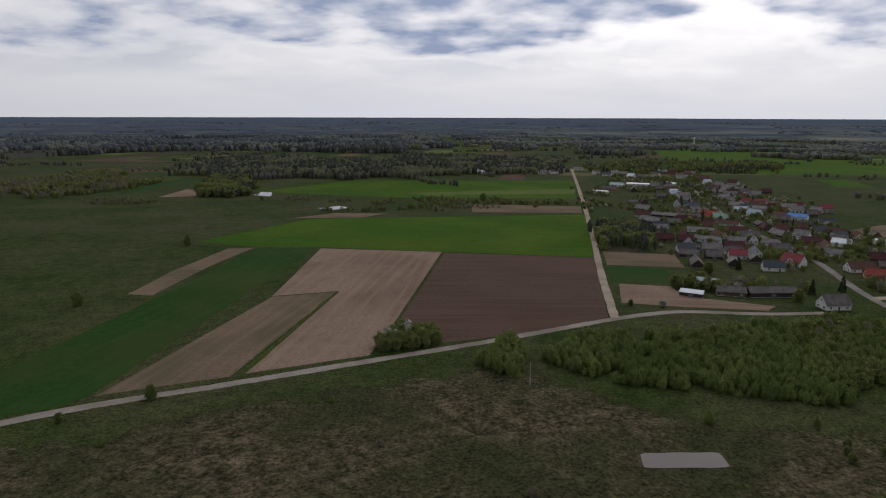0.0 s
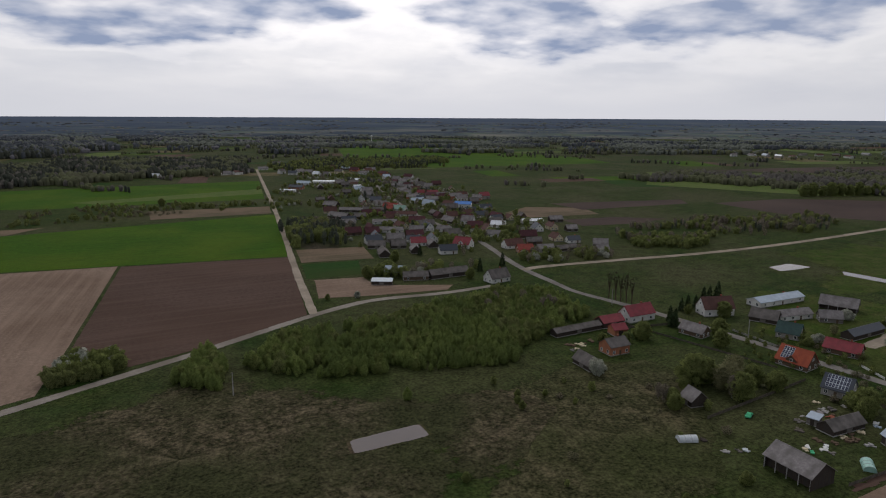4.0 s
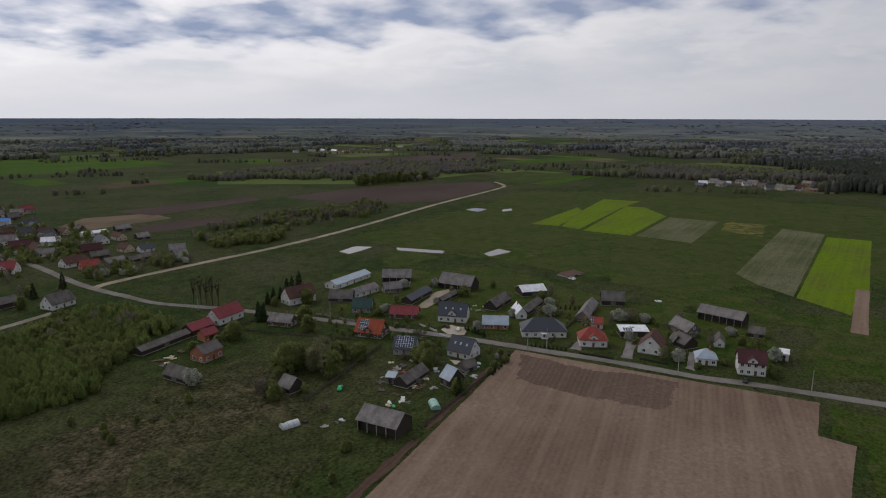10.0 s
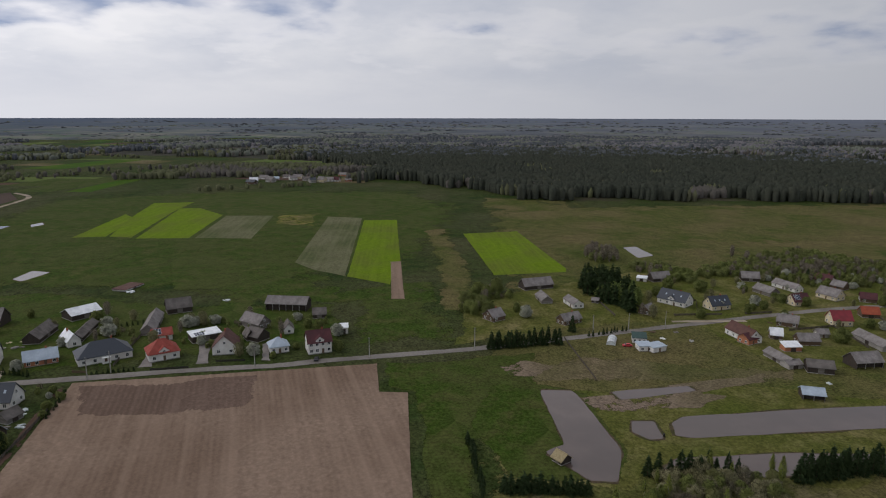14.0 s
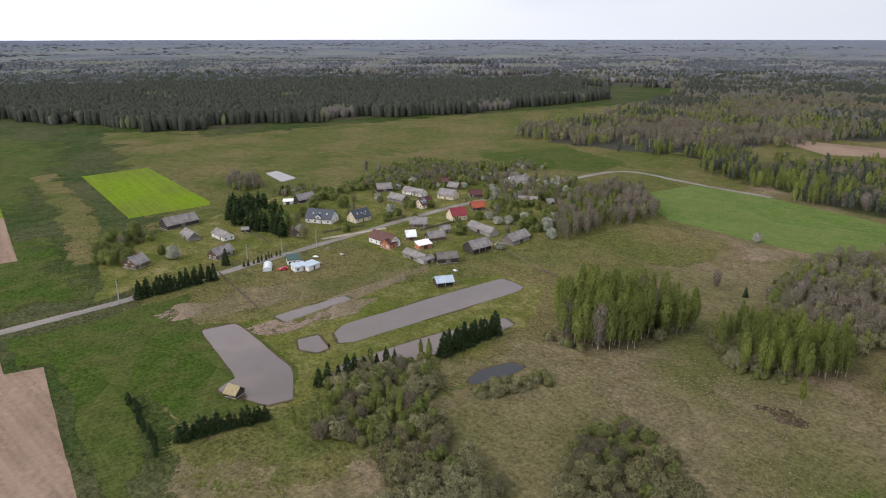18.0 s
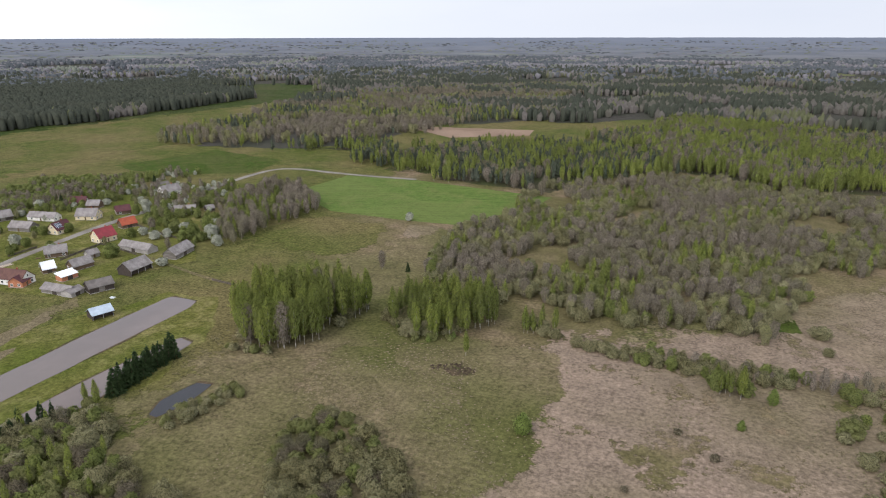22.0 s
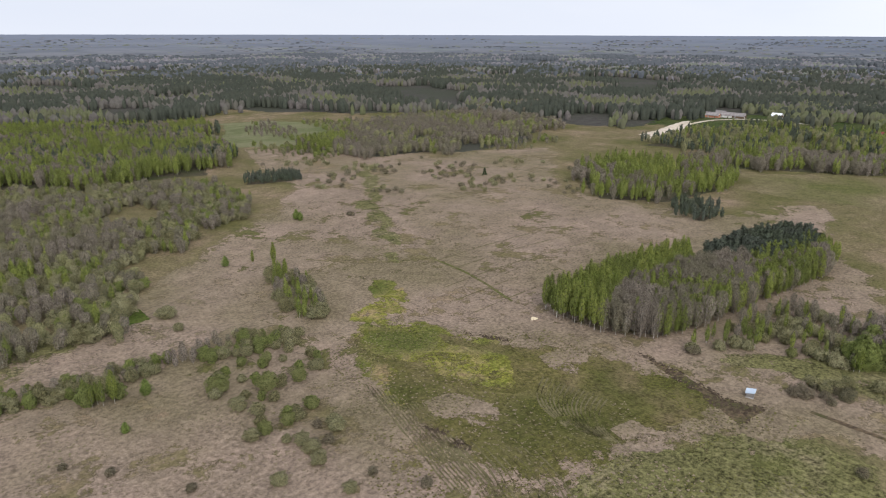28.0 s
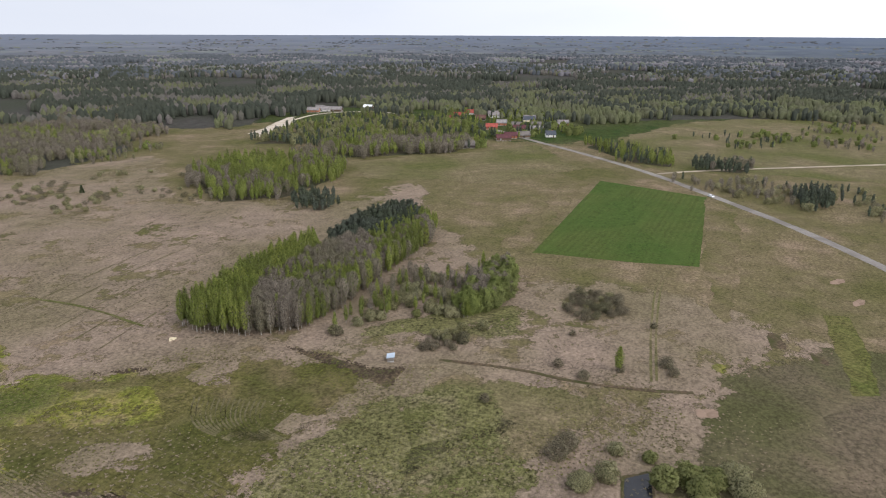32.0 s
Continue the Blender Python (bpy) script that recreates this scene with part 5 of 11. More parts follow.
    if "porch" in extra:
        part("porch", mesh_of("porch", *merged(box(-1.6, 1.6, -W / 2 - 2.0, -W / 2 - 0.02, 2.4, 2.55), box(-1.5, -1.35, -W / 2 - 1.9, -W / 2 - 1.75, 0, 2.4), box(1.35, 1.5, -W / 2 - 1.9, -W / 2 - 1.75, 0, 2.4), box(-1.6, 1.6, -W / 2 - 2.0, -W / 2 - 0.02, 0, 0.25)), ["trim_white"]), ob)
    return ob


def tunnel(x, y, rot, L, W, film, label):
    """A small polytunnel: hoops under film."""
    ob = thing("polytunnel", label, "greenhouse", pose(x, y, 0, 0, 0, rot))
    k = 9
    arc = [(W / 2 * math.cos(math.pi * i / (k - 1)), 0.3 + (W * 0.42) * math.sin(math.pi * i / (k - 1))) for i in range(k)]
    arc = [(W / 2, 0)] + arc + [(-W / 2, 0)]
    n = len(arc)
    v = [(-L / 2, b, c) for b, c in arc] + [(L / 2, b, c) for b, c in arc]
    f = [(i, i + 1, n + i + 1, n + i) for i in range(n - 1)] + [tuple(range(n))[::-1], tuple(range(n, 2 * n))]
    part("cover", mesh_of("cover", v, f, [film]), ob)
    top = max(c for _, c in arc)
    rv = [(sx, b * k1, c * k1 if c > 0 else 0) for b, c in arc for sx, k1 in ((-0.04, 1.0), (0.04, 1.0), (0.04, 1 + 0.05 / top), (-0.04, 1 + 0.05 / top))]
    rib = (rv, [(4 * i + j, 4 * i + (j + 1) % 4, 4 * i + 4 + (j + 1) % 4, 4 * i + 4 + j) for i in range(n - 1) for j in range(4)] + [(3, 2, 1, 0), tuple(4 * n - 4 + j for j in range(4))])
    rm = mesh_of("hoop", *rib, ["concrete"])
    for i in range(4):
        part("hoop", rm, ob).matrix_basis = pose(-L / 2 + L * i / 3, 0, 0)
    return ob


def pole(x, y, rot=0, h=9.0):
    """A concrete power pole with a cross-arm."""
    ob = thing("power_pole", "grey concrete power pole beside the road", "pole", pose(x, y, 0, 0, 0, rot), "power poles along the road")
    v, f = box(-0.13, 0.13, -0.13, 0.13, -0.2, h)
    v = [(a * (1.3 if c < 1 else 0.75), b * (1.3 if c < 1 else 0.75), c) for a, b, c in v]
    part("shaft", cached("shaft", lambda: mesh_of("shaft", v, f, ["concrete"])), ob)
    part("crossarm", cached("arm", lambda: mesh_of("crossarm", *merged(box(-0.9, 0.9, -0.06, 0.06, h - 0.7, h - 0.58), *[box(s - 0.05, s + 0.05, -0.05, 0.05, h - 0.58, h - 0.35) for s in (-0.8, 0, 0.8)]), ["trim_dark"])), ob)
    return ob


def fence(p0, p1, h=1.2, label="weathered wooden board fence", material="fence_wood", step=3.0):
    """Posts and boards from p0 to p1."""
    a, b = Vector((*p0, 0)), Vector((*p1, 0))
    d = b - a
    k = max(1, int(d.length / step))
    ob = thing("fence", label, "fence", pose(a.x, a.y, 0, 0, 0, math.degrees(math.atan2(d.y, d.x))))
    s = d.length / k
    pm = cached(("fp", h, material), lambda: mesh_of("post", *box(-0.07, 0.07, -0.07, 0.07, -0.1, h + 0.15), [material]))
    bm_ = mesh_of("board", *merged(*[box(0.08, s - 0.08, -0.02, 0.02, z, z + h * 0.26) for z in (0.1, 0.1 + h * 0.33, 0.1 + h * 0.66)]), [material])
    for i in range(k + 1):
        part("post", pm, ob).matrix_basis = pose(i * s, 0, 0)
        if i < k:
            part("board", bm_, ob).matrix_basis = pose(i * s, 0, 0)
    return ob


def car(x, y, rot, paint, label):
    """A parked car."""
    ob = thing("car", label, "car", pose(x, y, 0, 0, 0, rot))
    prof = [(-2.1, 0.35), (-2.1, 0.85), (-1.7, 0.95), (-1.1, 1.42), (0.5, 1.45), (1.15, 0.98), (2.05, 0.82), (2.1, 0.35)]
    n = len(prof)
    v = [(a, -0.85 if c < 1.1 else -0.68, c) for a, c in prof] + [(a, 0.85 if c < 1.1 else 0.68, c) for a, c in prof]
    f = [(i, n + i, n + (i + 1) % n, (i + 1) % n) for i in range(n)] + [tuple(range(n)), tuple(range(n, 2 * n))[::-1]]
    part("body", mesh_of("body", v, f, [paint]), ob)
    part("windscreen", mesh_of("windscreen", [(0.56, -0.62, 1.41), (0.56, 0.62, 1.41), (1.12, 0.72, 1.03), (1.12, -0.72, 1.03), (0.53, -0.62, 1.38), (0.53, 0.62, 1.38), (1.09, 0.72, 1.0), (1.09, -0.72, 1.0)], [(0, 3, 2, 1), (4, 5, 6, 7), (0, 1, 5, 4), (2, 3, 7, 6), (1, 2, 6, 5), (3, 0, 4, 7)], ["glass"]), ob)
    for sy in (-1, 1):
        part("side_window", mesh_of("side_window", *box(-1.0, 0.5, sy * 0.775 - 0.03, sy * 0.775 + 0.03, 1.0, 1.34), ["glass"]), ob)
        for sx in (-1.3, 1.3):
            k = 10
            wv = [(sx + 0.32 * math.cos(2 * math.pi * i / k), sy * 0.86 + o, 0.32 + 0.32 * math.sin(2 * math.pi * i / k)) for o in (-0.1, 0.1) for i in range(k)]
            wf = [(i, (i + 1) % k, k + (i + 1) % k, k + i) for i in range(k)] + [tuple(range(k))[::-1], tuple(range(k, 2 * k))]
            part("wheel", mesh_of("wheel", wv, wf, ["paint_black"]), ob)
    return ob


def heap(x, y, size, material, label, category="pile", seed=0):
    """A loose heap of boards, blocks or sand."""
    rs = random.Random(seed)
    ob = thing("heap", label, category, pose(x, y, 0, 0, 0, rs.uniform(0, 180)))
    for _ in range(7):
        l, w, h = rs.uniform(0.2, 0.5) * size, rs.uniform(0.08, 0.25) * size, rs.uniform(0.08, 0.25) * size
        v, f = box(-l, l, -w, w, 0, h)
        part("piece", mesh_of("piece", v, f, [material]), ob).matrix_basis = pose(rs.uniform(-0.6, 0.6) * size, rs.uniform(-0.5, 0.5) * size, 0.05, 0, 0, rs.uniform(0, 180))
    return ob


def row_of(kind, p0, p1, spacing, h0, h1, group, label="", n=420, wide=1.0, seed=0, jitter=0.8):
    """A line of trees planted from p0 to p1."""
    rs = random.Random(seed)
    d = math.hypot(p1[0] - p0[0], p1[1] - p0[1])
    k = max(1, int(d / spacing))
    for i in range(k + 1):
        t = i / k
        tree(kind, p0[0] + (p1[0] - p0[0]) * t + rs.uniform(-jitter, jitter), p0[1] + (p1[1] - p0[1]) * t + rs.uniform(-jitter, jitter), rs.uniform(h0, h1), rs.randint(0, 99), label, group, wide * rs.uniform(0.85, 1.15), n)




def solar_stand(x, y, rot):
    """Solar panels on a tilted ground frame."""
    ob = thing("solar_array", "dark blue solar panels on a ground frame", "solar panels", pose(x, y, 0, 0, 0, rot))
    pm = mesh_of("solar_panel", *box(-0.75, 0.75, -0.75, 0.75, 0, 0.06), ["solar"])
    for i in range(5):
        for j in range(3):
            part("solar_panel", pm, ob).matrix_basis = pose((i - 2) * 1.58, 0, 1.8, 35, 0, 0) @ pose(0, (j - 1) * 1.58, 0)
    lm = mesh_of("leg", *box(-0.06, 0.06, -0.06, 0.06, 0, 1.85), ["concrete"])
    for sx in (-3, 0, 3):
        part("leg", lm, ob).matrix_basis = pose(sx, 0, 0)
    return ob


def water_tower(x, y):
    """A far water tower: slim shaft under a wider tank."""
    ob = thing("water_tower", "pale far-off water tower above the trees", "tower", pose(x, y, 0))
    v, t = tapered((0, 0, 0), (0, 0, 20), 2.0, 1.6, 12)
    part("shaft", tris_mesh("shaft", v, t, ["wall_white"], np.zeros(len(t))), ob)
    v, t = join_tris(tapered((0, 0, 19), (0, 0, 21), 1.6, 3.6, 12), tapered((0, 0, 21), (0, 0, 25), 3.6, 3.6, 12), tapered((0, 0, 25), (0, 0, 26.5), 3.6, 0.3, 12))
    part("tank", tris_mesh("tank", v, t, ["wall_white"], np.zeros(len(t))), ob)
    return ob


def barrel(x, y):
    ob = thing("barrel", "small dark barrel on the pond bank", "barrel", pose(x, y, 0.1))
    v, t = join_tris(tapered((0, 0, 0), (0, 0, 0.5), 0.3, 0.36, 10), tapered((0, 0, 0.5), (0, 0, 1.0), 0.36, 0.3, 10))
    part("body", tris_mesh("body", v, t, ["paint_black"], np.zeros(len(t))), ob)
    v, t = join_tris(tapered((0, 0, 1.0), (0, 0, 1.03), 0.3, 0.02, 10))
    part("lid", tris_mesh("lid", v, t, ["trim_dark"], np.zeros(len(t))), ob)
    return ob



BUILT = []


def village_fill(line, seed, count, near, far, shares, labels):
    """Sheds, barns and small houses set close along both sides of a village street, where there is room."""
    rs = random.Random(seed)
    made = 0
    for _ in range(count * 12):
        if made >= count:
            break
        k = rs.randrange(len(line) - 1)
        f, side, off = rs.random(), rs.choice((-1, 1)), rs.uniform(near, far)
        d = Vector((line[k + 1][0] - line[k][0], line[k + 1][1] - line[k][1])).normalized()
        x, y = line[k][0] + (line[k + 1][0] - line[k][0]) * f - d.y * off * side, line[k][1] + (line[k + 1][1] - line[k][1]) * f + d.x * off * side
        long, wide = rs.uniform(9, 19), rs.uniform(6, 8.5)
        if any((x - a) ** 2 + (y - b) ** 2 < ((long + c) * 0.5 + 1) ** 2 for a, b, c in BUILT):
            continue
        turn = math.degrees(math.atan2(d.y, d.x)) + rs.choice((0, 90, 90)) + rs.uniform(-6, 6)
        roof, wall = rs.choice(shares)
        house = wall in ("wall_white", "wall_cream", "wall_brick")
        building(x, y, turn, long if not house else min(long, 13), wide, rs.uniform(2.5, 3.4), rs.uniform(2.6, 4.2), roof, wall, rs.choice(labels[house]), win=2 if house else 0, chimney=1 if house else 0, name="house" if house else "shed", category="house" if house else "shed", group="village houses" if house else "")
        made += 1


def garden_trees(poly, count, seed, kinds, group):
    """Single trees in gardens, clear of the houses."""
    rs = random.Random(seed)
    xs, ys = [p[0] for p in poly], [p[1] for p in poly]
    made = []
    for _ in range(count * 20):
        if len(made) >= count:
            break
        x, y = rs.uniform(min(xs), max(xs)), rs.uniform(min(ys), max(ys))
        if not inside(np.array([x]), np.array([y]), poly)[0] or any((x - a) ** 2 + (y - b) ** 2 < (0.42 * c + 2.4) ** 2 for a, b, c in BUILT) or any((x - a) ** 2 + (y - b) ** 2 < 9 for a, b in made):
            continue
        kind, lo, hi, label = rs.choice(kinds)
        made.append((x, y))
        tree(kind, x, y, rs.uniform(lo, hi), rs.randrange(4), label, group, rs.uniform(1.0, 1.4), 360)


def far_copses(seed=9):
    """Woods of the far country, long low belts on its rising ground."""
    g = np.random.default_rng(seed)
    n = 14000
    r = np.sqrt(g.uniform(3000 ** 2, 4600 ** 2, n))
    a = g.uniform(0, 2 * math.pi, n)
    keep = np.array([noise.noise(Vector((9 * math.cos(b), 9 * math.sin(b), q / 190))) for q, b in zip(r, a)]) > np.where(np.sin(a) < 0.1, -0.12, 0.02)
    r, a = r[keep], a[keep]
    field = np.array([noise.noise(Vector((14 * math.cos(b), 14 * math.sin(b), q / 140 + 40))) for q, b in zip(r, a)]) + 0.12 * g.normal(size=len(r))
    kinds = np.where(field > 0.1, 2, np.where(field > -0.12, 1, 0))
    V_, T_, I_, N_, o, mats = [], [], [], [], 0, ["hazed_pine", "hazed_bare", "far_green"]
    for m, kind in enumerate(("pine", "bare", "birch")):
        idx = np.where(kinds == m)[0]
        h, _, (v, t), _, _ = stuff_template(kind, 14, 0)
        s = g.uniform(0.7, 1.2, len(idx))
        long = g.uniform(0.8, 2.2, len(idx))
        across, along = v[None, :, 0] * s[:, None] * 0.9, v[None, :, 1] * s[:, None] * long[:, None]
        c, q = np.cos(a[idx])[:, None], np.sin(a[idx])[:, None]
        w = np.empty((len(idx), len(v), 3), np.float32)
        w[:, :, 0] = (r[idx])[:, None] * c + across * c - along * q
        w[:, :, 1] = (r[idx])[:, None] * q + across * q + along * c
        z = np.array([far_height(r[i], a[i]) for i in idx])
        w[:, :, 2] = v[None, :, 2] * s[:, None] * 0.36 + z[:, None] - 1
        V_.append(w.reshape(-1, 3))
        nn = np.tile(np.array([0.0, 0.0, 1.0], np.float32), (len(idx) * len(v), 1))
        N_.append(nn)
        T_.append((t[None] + (np.arange(len(idx)) * len(v))[:, None, None]).reshape(-1, 3) + o)
        I_.append(np.full(len(idx) * len(t), m))
        o += len(idx) * len(v)
    tagged(new("wood", tris_mesh("wood", np.concatenate(V_), np.concatenate(T_), mats, np.concatenate(I_), np.concatenate(N_))), "far-off woods towards the skyline, haze painted into their colour", "woodland", kind="stuff")


def far_fields(seed=4, count=260):
    """Strips of crop, grass and tilled soil over the far plain, ahead of the woods."""
    rs = random.Random(seed)
    kinds = [("grain_green", "far strip of green grain"), ("pasture", "far strip of pale green pasture"), ("grain_dark", "far strip of dark green crop"), ("soil_brown", "far strip of bare brown soil"), ("lush_grass", "far strip of grass meadow"), ("forest_floor", "far strip of dark rough ground"), ("olive_meadow", "far strip of faded dry meadow")]
    for k in range(count):
        az, r = radians(rs.uniform(-42, 98)), 2900 * math.sqrt(rs.uniform(0.10, 1))
        x, y = r * math.sin(az), r * math.cos(az)
        long, wide, turn = rs.uniform(70, 230) * (0.6 + r / 2600), rs.uniform(18, 60) * (0.6 + r / 1700), radians(rs.choice((-18, -12, 70, 76)) + rs.uniform(-4, 4))
        m, lab = rs.choice(kinds)
        c, s = math.cos(turn), math.sin(turn)
        pts = [(x + a * long * c - b * wide * s, y + a * long * s + b * wide * c) for a, b in ((-0.5, -0.5), (0.5, -0.5), (0.5, 0.5), (-0.5, 0.5))]
        if max(math.hypot(*p) for p in pts) < 3000:
            patch("field", m, pts, lab, "field", 4, math.degrees(turn), lift=0.006 + 0.00016 * k)


def far_hedges(seed=12, count=120):
    """Hedges and lone field trees of the far plain, in rows across the view."""
    g = np.random.default_rng(seed)
    xs, ys = [], []
    for k in range(count):
        az, r = radians(g.uniform(-38, 98)), 2700 * math.sqrt(g.uniform(0.12, 1))
        way = az + math.pi / 2 + radians(g.choice((-14, 8, 62)) + g.normal() * 6)
        long = g.uniform(40, 260) * (0.5 + r / 2400)
        m = int(long / g.uniform(5, 11))
        f = g.uniform(-0.5, 0.5, m) * long
        xs.append(r * math.sin(az) + f * math.sin(way) + g.normal(size=m) * 4)
        ys.append(r * math.cos(az) + f * math.cos(way) + g.normal(size=m) * 4)
    wood("hedges", "hedges and rows of trees between far fields", [], 8, [("broad", 0.5, 4, 9), ("bare", 0.35, 5, 10), ("pine", 0.15, 6, 12)], 26, seed, 0, "hedge", at=(np.concatenate(xs), np.concatenate(ys)))


build_ground()
far_copses()
far_fields()
LEVEL[0] = 0.0

# fields and meadows
patch("mixed_meadow", "mixed_meadow", [(50, -35), (150, -25), (205, -140), (235, -260), (300, -440), (120, -430), (50, -300), (60, -150)], "rough meadow between the thickets and the hamlet", "meadow", 22, 0)
patch("olive_meadow", "olive_meadow", [(88.6, -60.7), (111.7, -155.4), (194.3, -266.3), (299, -488), (91, -518), (-400, -1172), (-551, -963), (-703, -632), (-658, -105), (-699, 69), (-561, 276), (-141.7, 97.3), (-57.6, 29.8), (-6.6, -44.8)], "rough olive and straw meadow of the wet lowland", "meadow", 60, 0)
patch("lea", "lea", [(245, -533), (180, -594), (108, -618), (15, -659), (-86, -732), (-216, -890), (-249, -1040), (157, -811), (317, -688)], "green clearing round the bare field in the wood", "meadow", 20, 0)
patch("mixed_meadow", "mixed_meadow", [(-521, -18), (-513, 35), (-518, 152), (-568, 295), (-1091, 543), (-1011, 234), (-839, 18), (-695, -49)], "rough pasture beside the hamlet road", "meadow", 25, 0)
patch("lea", "lea", [(135.8, -18.3), (261.8, -42.7), (317.4, -69.7), (530, -129), (809, -201), (697, -363), (647, -711), (586, -947), (467, -968), (278, -750), (168, -456), (141.4, -288.6), (117.5, -198.6), (109.4, -152.3), (103.8, -97.2), (88.6, -60.7)], "wide green lowland meadow round the hamlet", "meadow", 50, 0)
patch("dry_meadow", "dry_meadow", [(18.0, -93.2), (100.9, -161.2), (87.0, -187.1), (57.4, -202.4), (34.4, -221.5), (-7.3, -251.0), (-58.0, -293.8), (-124.0, -351.0), (-179, -400), (-221, -575), (-305, -535), (-463, -400), (-341, -279), (-367, -197), (-443, -161), (-312.7, -79.9), (-278.4, -47.1), (-279.1, 20.2), (-233.2, 78.6), (-184.0, 107.2), (-79.2, 39.1), (-35.1, -43.6)], "dry straw-coloured meadow with green patches", "meadow", 30, 0)
patch("dry_meadow", "dry_meadow", [(28.1, -210.8), (-3.1, -220.1), (-51.4, -252.8), (-116.5, -328.6), (-127.0, -306.0), (-88.2, -212.0), (-30.7, -185.3), (12.2, -191.9)], "pale dry grass at the edge of the wood", "meadow", 12, 0)
patch("dry_meadow", "dry_meadow", [(123.6, -289.2), (132.7, -328.1), (100.4, -327.8), (88.0, -295.0), (98.9, -276.1)], "patch of dry grass beside a green field", "meadow", 10, 0)
patch("mixed_meadow", "mixed_meadow", [(97.2, -72.9), (133.3, -111.7), (127.5, -163.5), (154.6, -213.0), (117.7, -336.1), (87.8, -314.1), (54.8, -207.0), (16.9, -204.8), (8.5, -155.4), (22.2, -103.0), (52.7, -60.7)], "rough green and straw meadow", "meadow", 25, 0)
patch("lea", "lea", [(689, -169), (676, -352), (637, -700), (576, -930), (454, -923), (395, -642), (421, -505), (435, -327), (495, -209), (529, -125)], "green and straw meadow below the pine wood", "meadow", 60, 0)
patch("mixed_meadow", "mixed_meadow", [(242.2, -70.5), (253.0, -110.1), (238.3, -141.9), (223.1, -192.2), (201.1, -173.8), (205.7, -149.1), (212.7, -106.7), (218.2, -94.8), (222.2, -73.3)], "rough grass between ponds and road", "meadow", 14, 0)
patch("rough_pasture", "rough_pasture", [(60.0, 120.0), (118.0, 200.0), (160.0, 212.0), (205.0, 195.0), (196.0, 160.0), (176.0, 138.0), (152.0, 104.0), (106.0, 98.0), (70.0, 100.0)], "rough olive pasture with straw-coloured tufts", "meadow", 18, 0)
patch("tussocks", "tussocks", [(-175.4, 171.5), (-142.9, 195.8), (-78.5, 222.3), (-31.5, 241.0), (16.1, 262.7), (39.1, 256.4), (66.7, 228.1), (98.7, 205.2), (132.0, 197.2), (132.8, 198.2), (138.2, 172.3), (66.4, 117.0), (-16.5, 110.7), (-88.7, 114.0)], "dark boggy meadow of grass tussocks", "meadow", 25, 0)
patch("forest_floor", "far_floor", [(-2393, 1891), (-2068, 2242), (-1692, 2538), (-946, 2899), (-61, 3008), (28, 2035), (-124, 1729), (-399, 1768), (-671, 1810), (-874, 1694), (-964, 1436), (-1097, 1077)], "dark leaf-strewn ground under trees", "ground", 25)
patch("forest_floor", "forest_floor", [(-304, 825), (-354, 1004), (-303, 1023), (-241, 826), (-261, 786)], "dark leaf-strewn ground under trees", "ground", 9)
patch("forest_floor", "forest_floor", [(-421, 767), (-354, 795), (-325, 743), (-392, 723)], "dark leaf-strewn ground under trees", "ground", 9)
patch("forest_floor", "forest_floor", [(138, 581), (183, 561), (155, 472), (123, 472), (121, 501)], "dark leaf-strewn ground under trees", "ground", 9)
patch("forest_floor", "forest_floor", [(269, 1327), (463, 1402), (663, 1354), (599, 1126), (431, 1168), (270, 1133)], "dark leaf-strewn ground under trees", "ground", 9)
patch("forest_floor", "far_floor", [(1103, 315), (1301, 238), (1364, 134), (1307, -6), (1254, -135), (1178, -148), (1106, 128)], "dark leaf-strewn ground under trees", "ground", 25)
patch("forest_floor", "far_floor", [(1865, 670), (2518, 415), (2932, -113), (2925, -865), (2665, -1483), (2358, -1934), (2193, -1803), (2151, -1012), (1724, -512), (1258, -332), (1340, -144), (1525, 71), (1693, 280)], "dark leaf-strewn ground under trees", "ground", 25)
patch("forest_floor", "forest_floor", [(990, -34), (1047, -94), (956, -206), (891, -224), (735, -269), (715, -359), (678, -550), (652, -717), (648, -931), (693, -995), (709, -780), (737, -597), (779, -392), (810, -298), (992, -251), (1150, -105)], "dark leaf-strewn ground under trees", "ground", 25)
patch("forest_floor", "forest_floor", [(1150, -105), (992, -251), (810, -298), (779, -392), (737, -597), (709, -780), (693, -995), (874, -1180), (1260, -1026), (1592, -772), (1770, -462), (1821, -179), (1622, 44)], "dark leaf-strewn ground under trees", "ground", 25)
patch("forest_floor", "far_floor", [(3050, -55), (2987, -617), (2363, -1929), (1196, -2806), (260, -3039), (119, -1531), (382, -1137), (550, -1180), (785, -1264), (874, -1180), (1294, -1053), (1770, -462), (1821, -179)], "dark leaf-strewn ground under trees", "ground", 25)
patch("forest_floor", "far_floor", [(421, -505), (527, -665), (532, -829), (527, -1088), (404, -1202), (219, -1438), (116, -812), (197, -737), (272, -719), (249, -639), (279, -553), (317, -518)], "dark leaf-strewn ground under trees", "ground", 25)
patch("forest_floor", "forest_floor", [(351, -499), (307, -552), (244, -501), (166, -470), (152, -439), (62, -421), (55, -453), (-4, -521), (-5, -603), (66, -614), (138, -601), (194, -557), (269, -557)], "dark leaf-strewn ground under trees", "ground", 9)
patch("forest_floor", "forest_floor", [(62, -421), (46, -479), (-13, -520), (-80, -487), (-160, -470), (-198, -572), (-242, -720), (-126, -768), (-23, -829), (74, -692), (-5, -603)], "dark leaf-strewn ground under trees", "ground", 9)
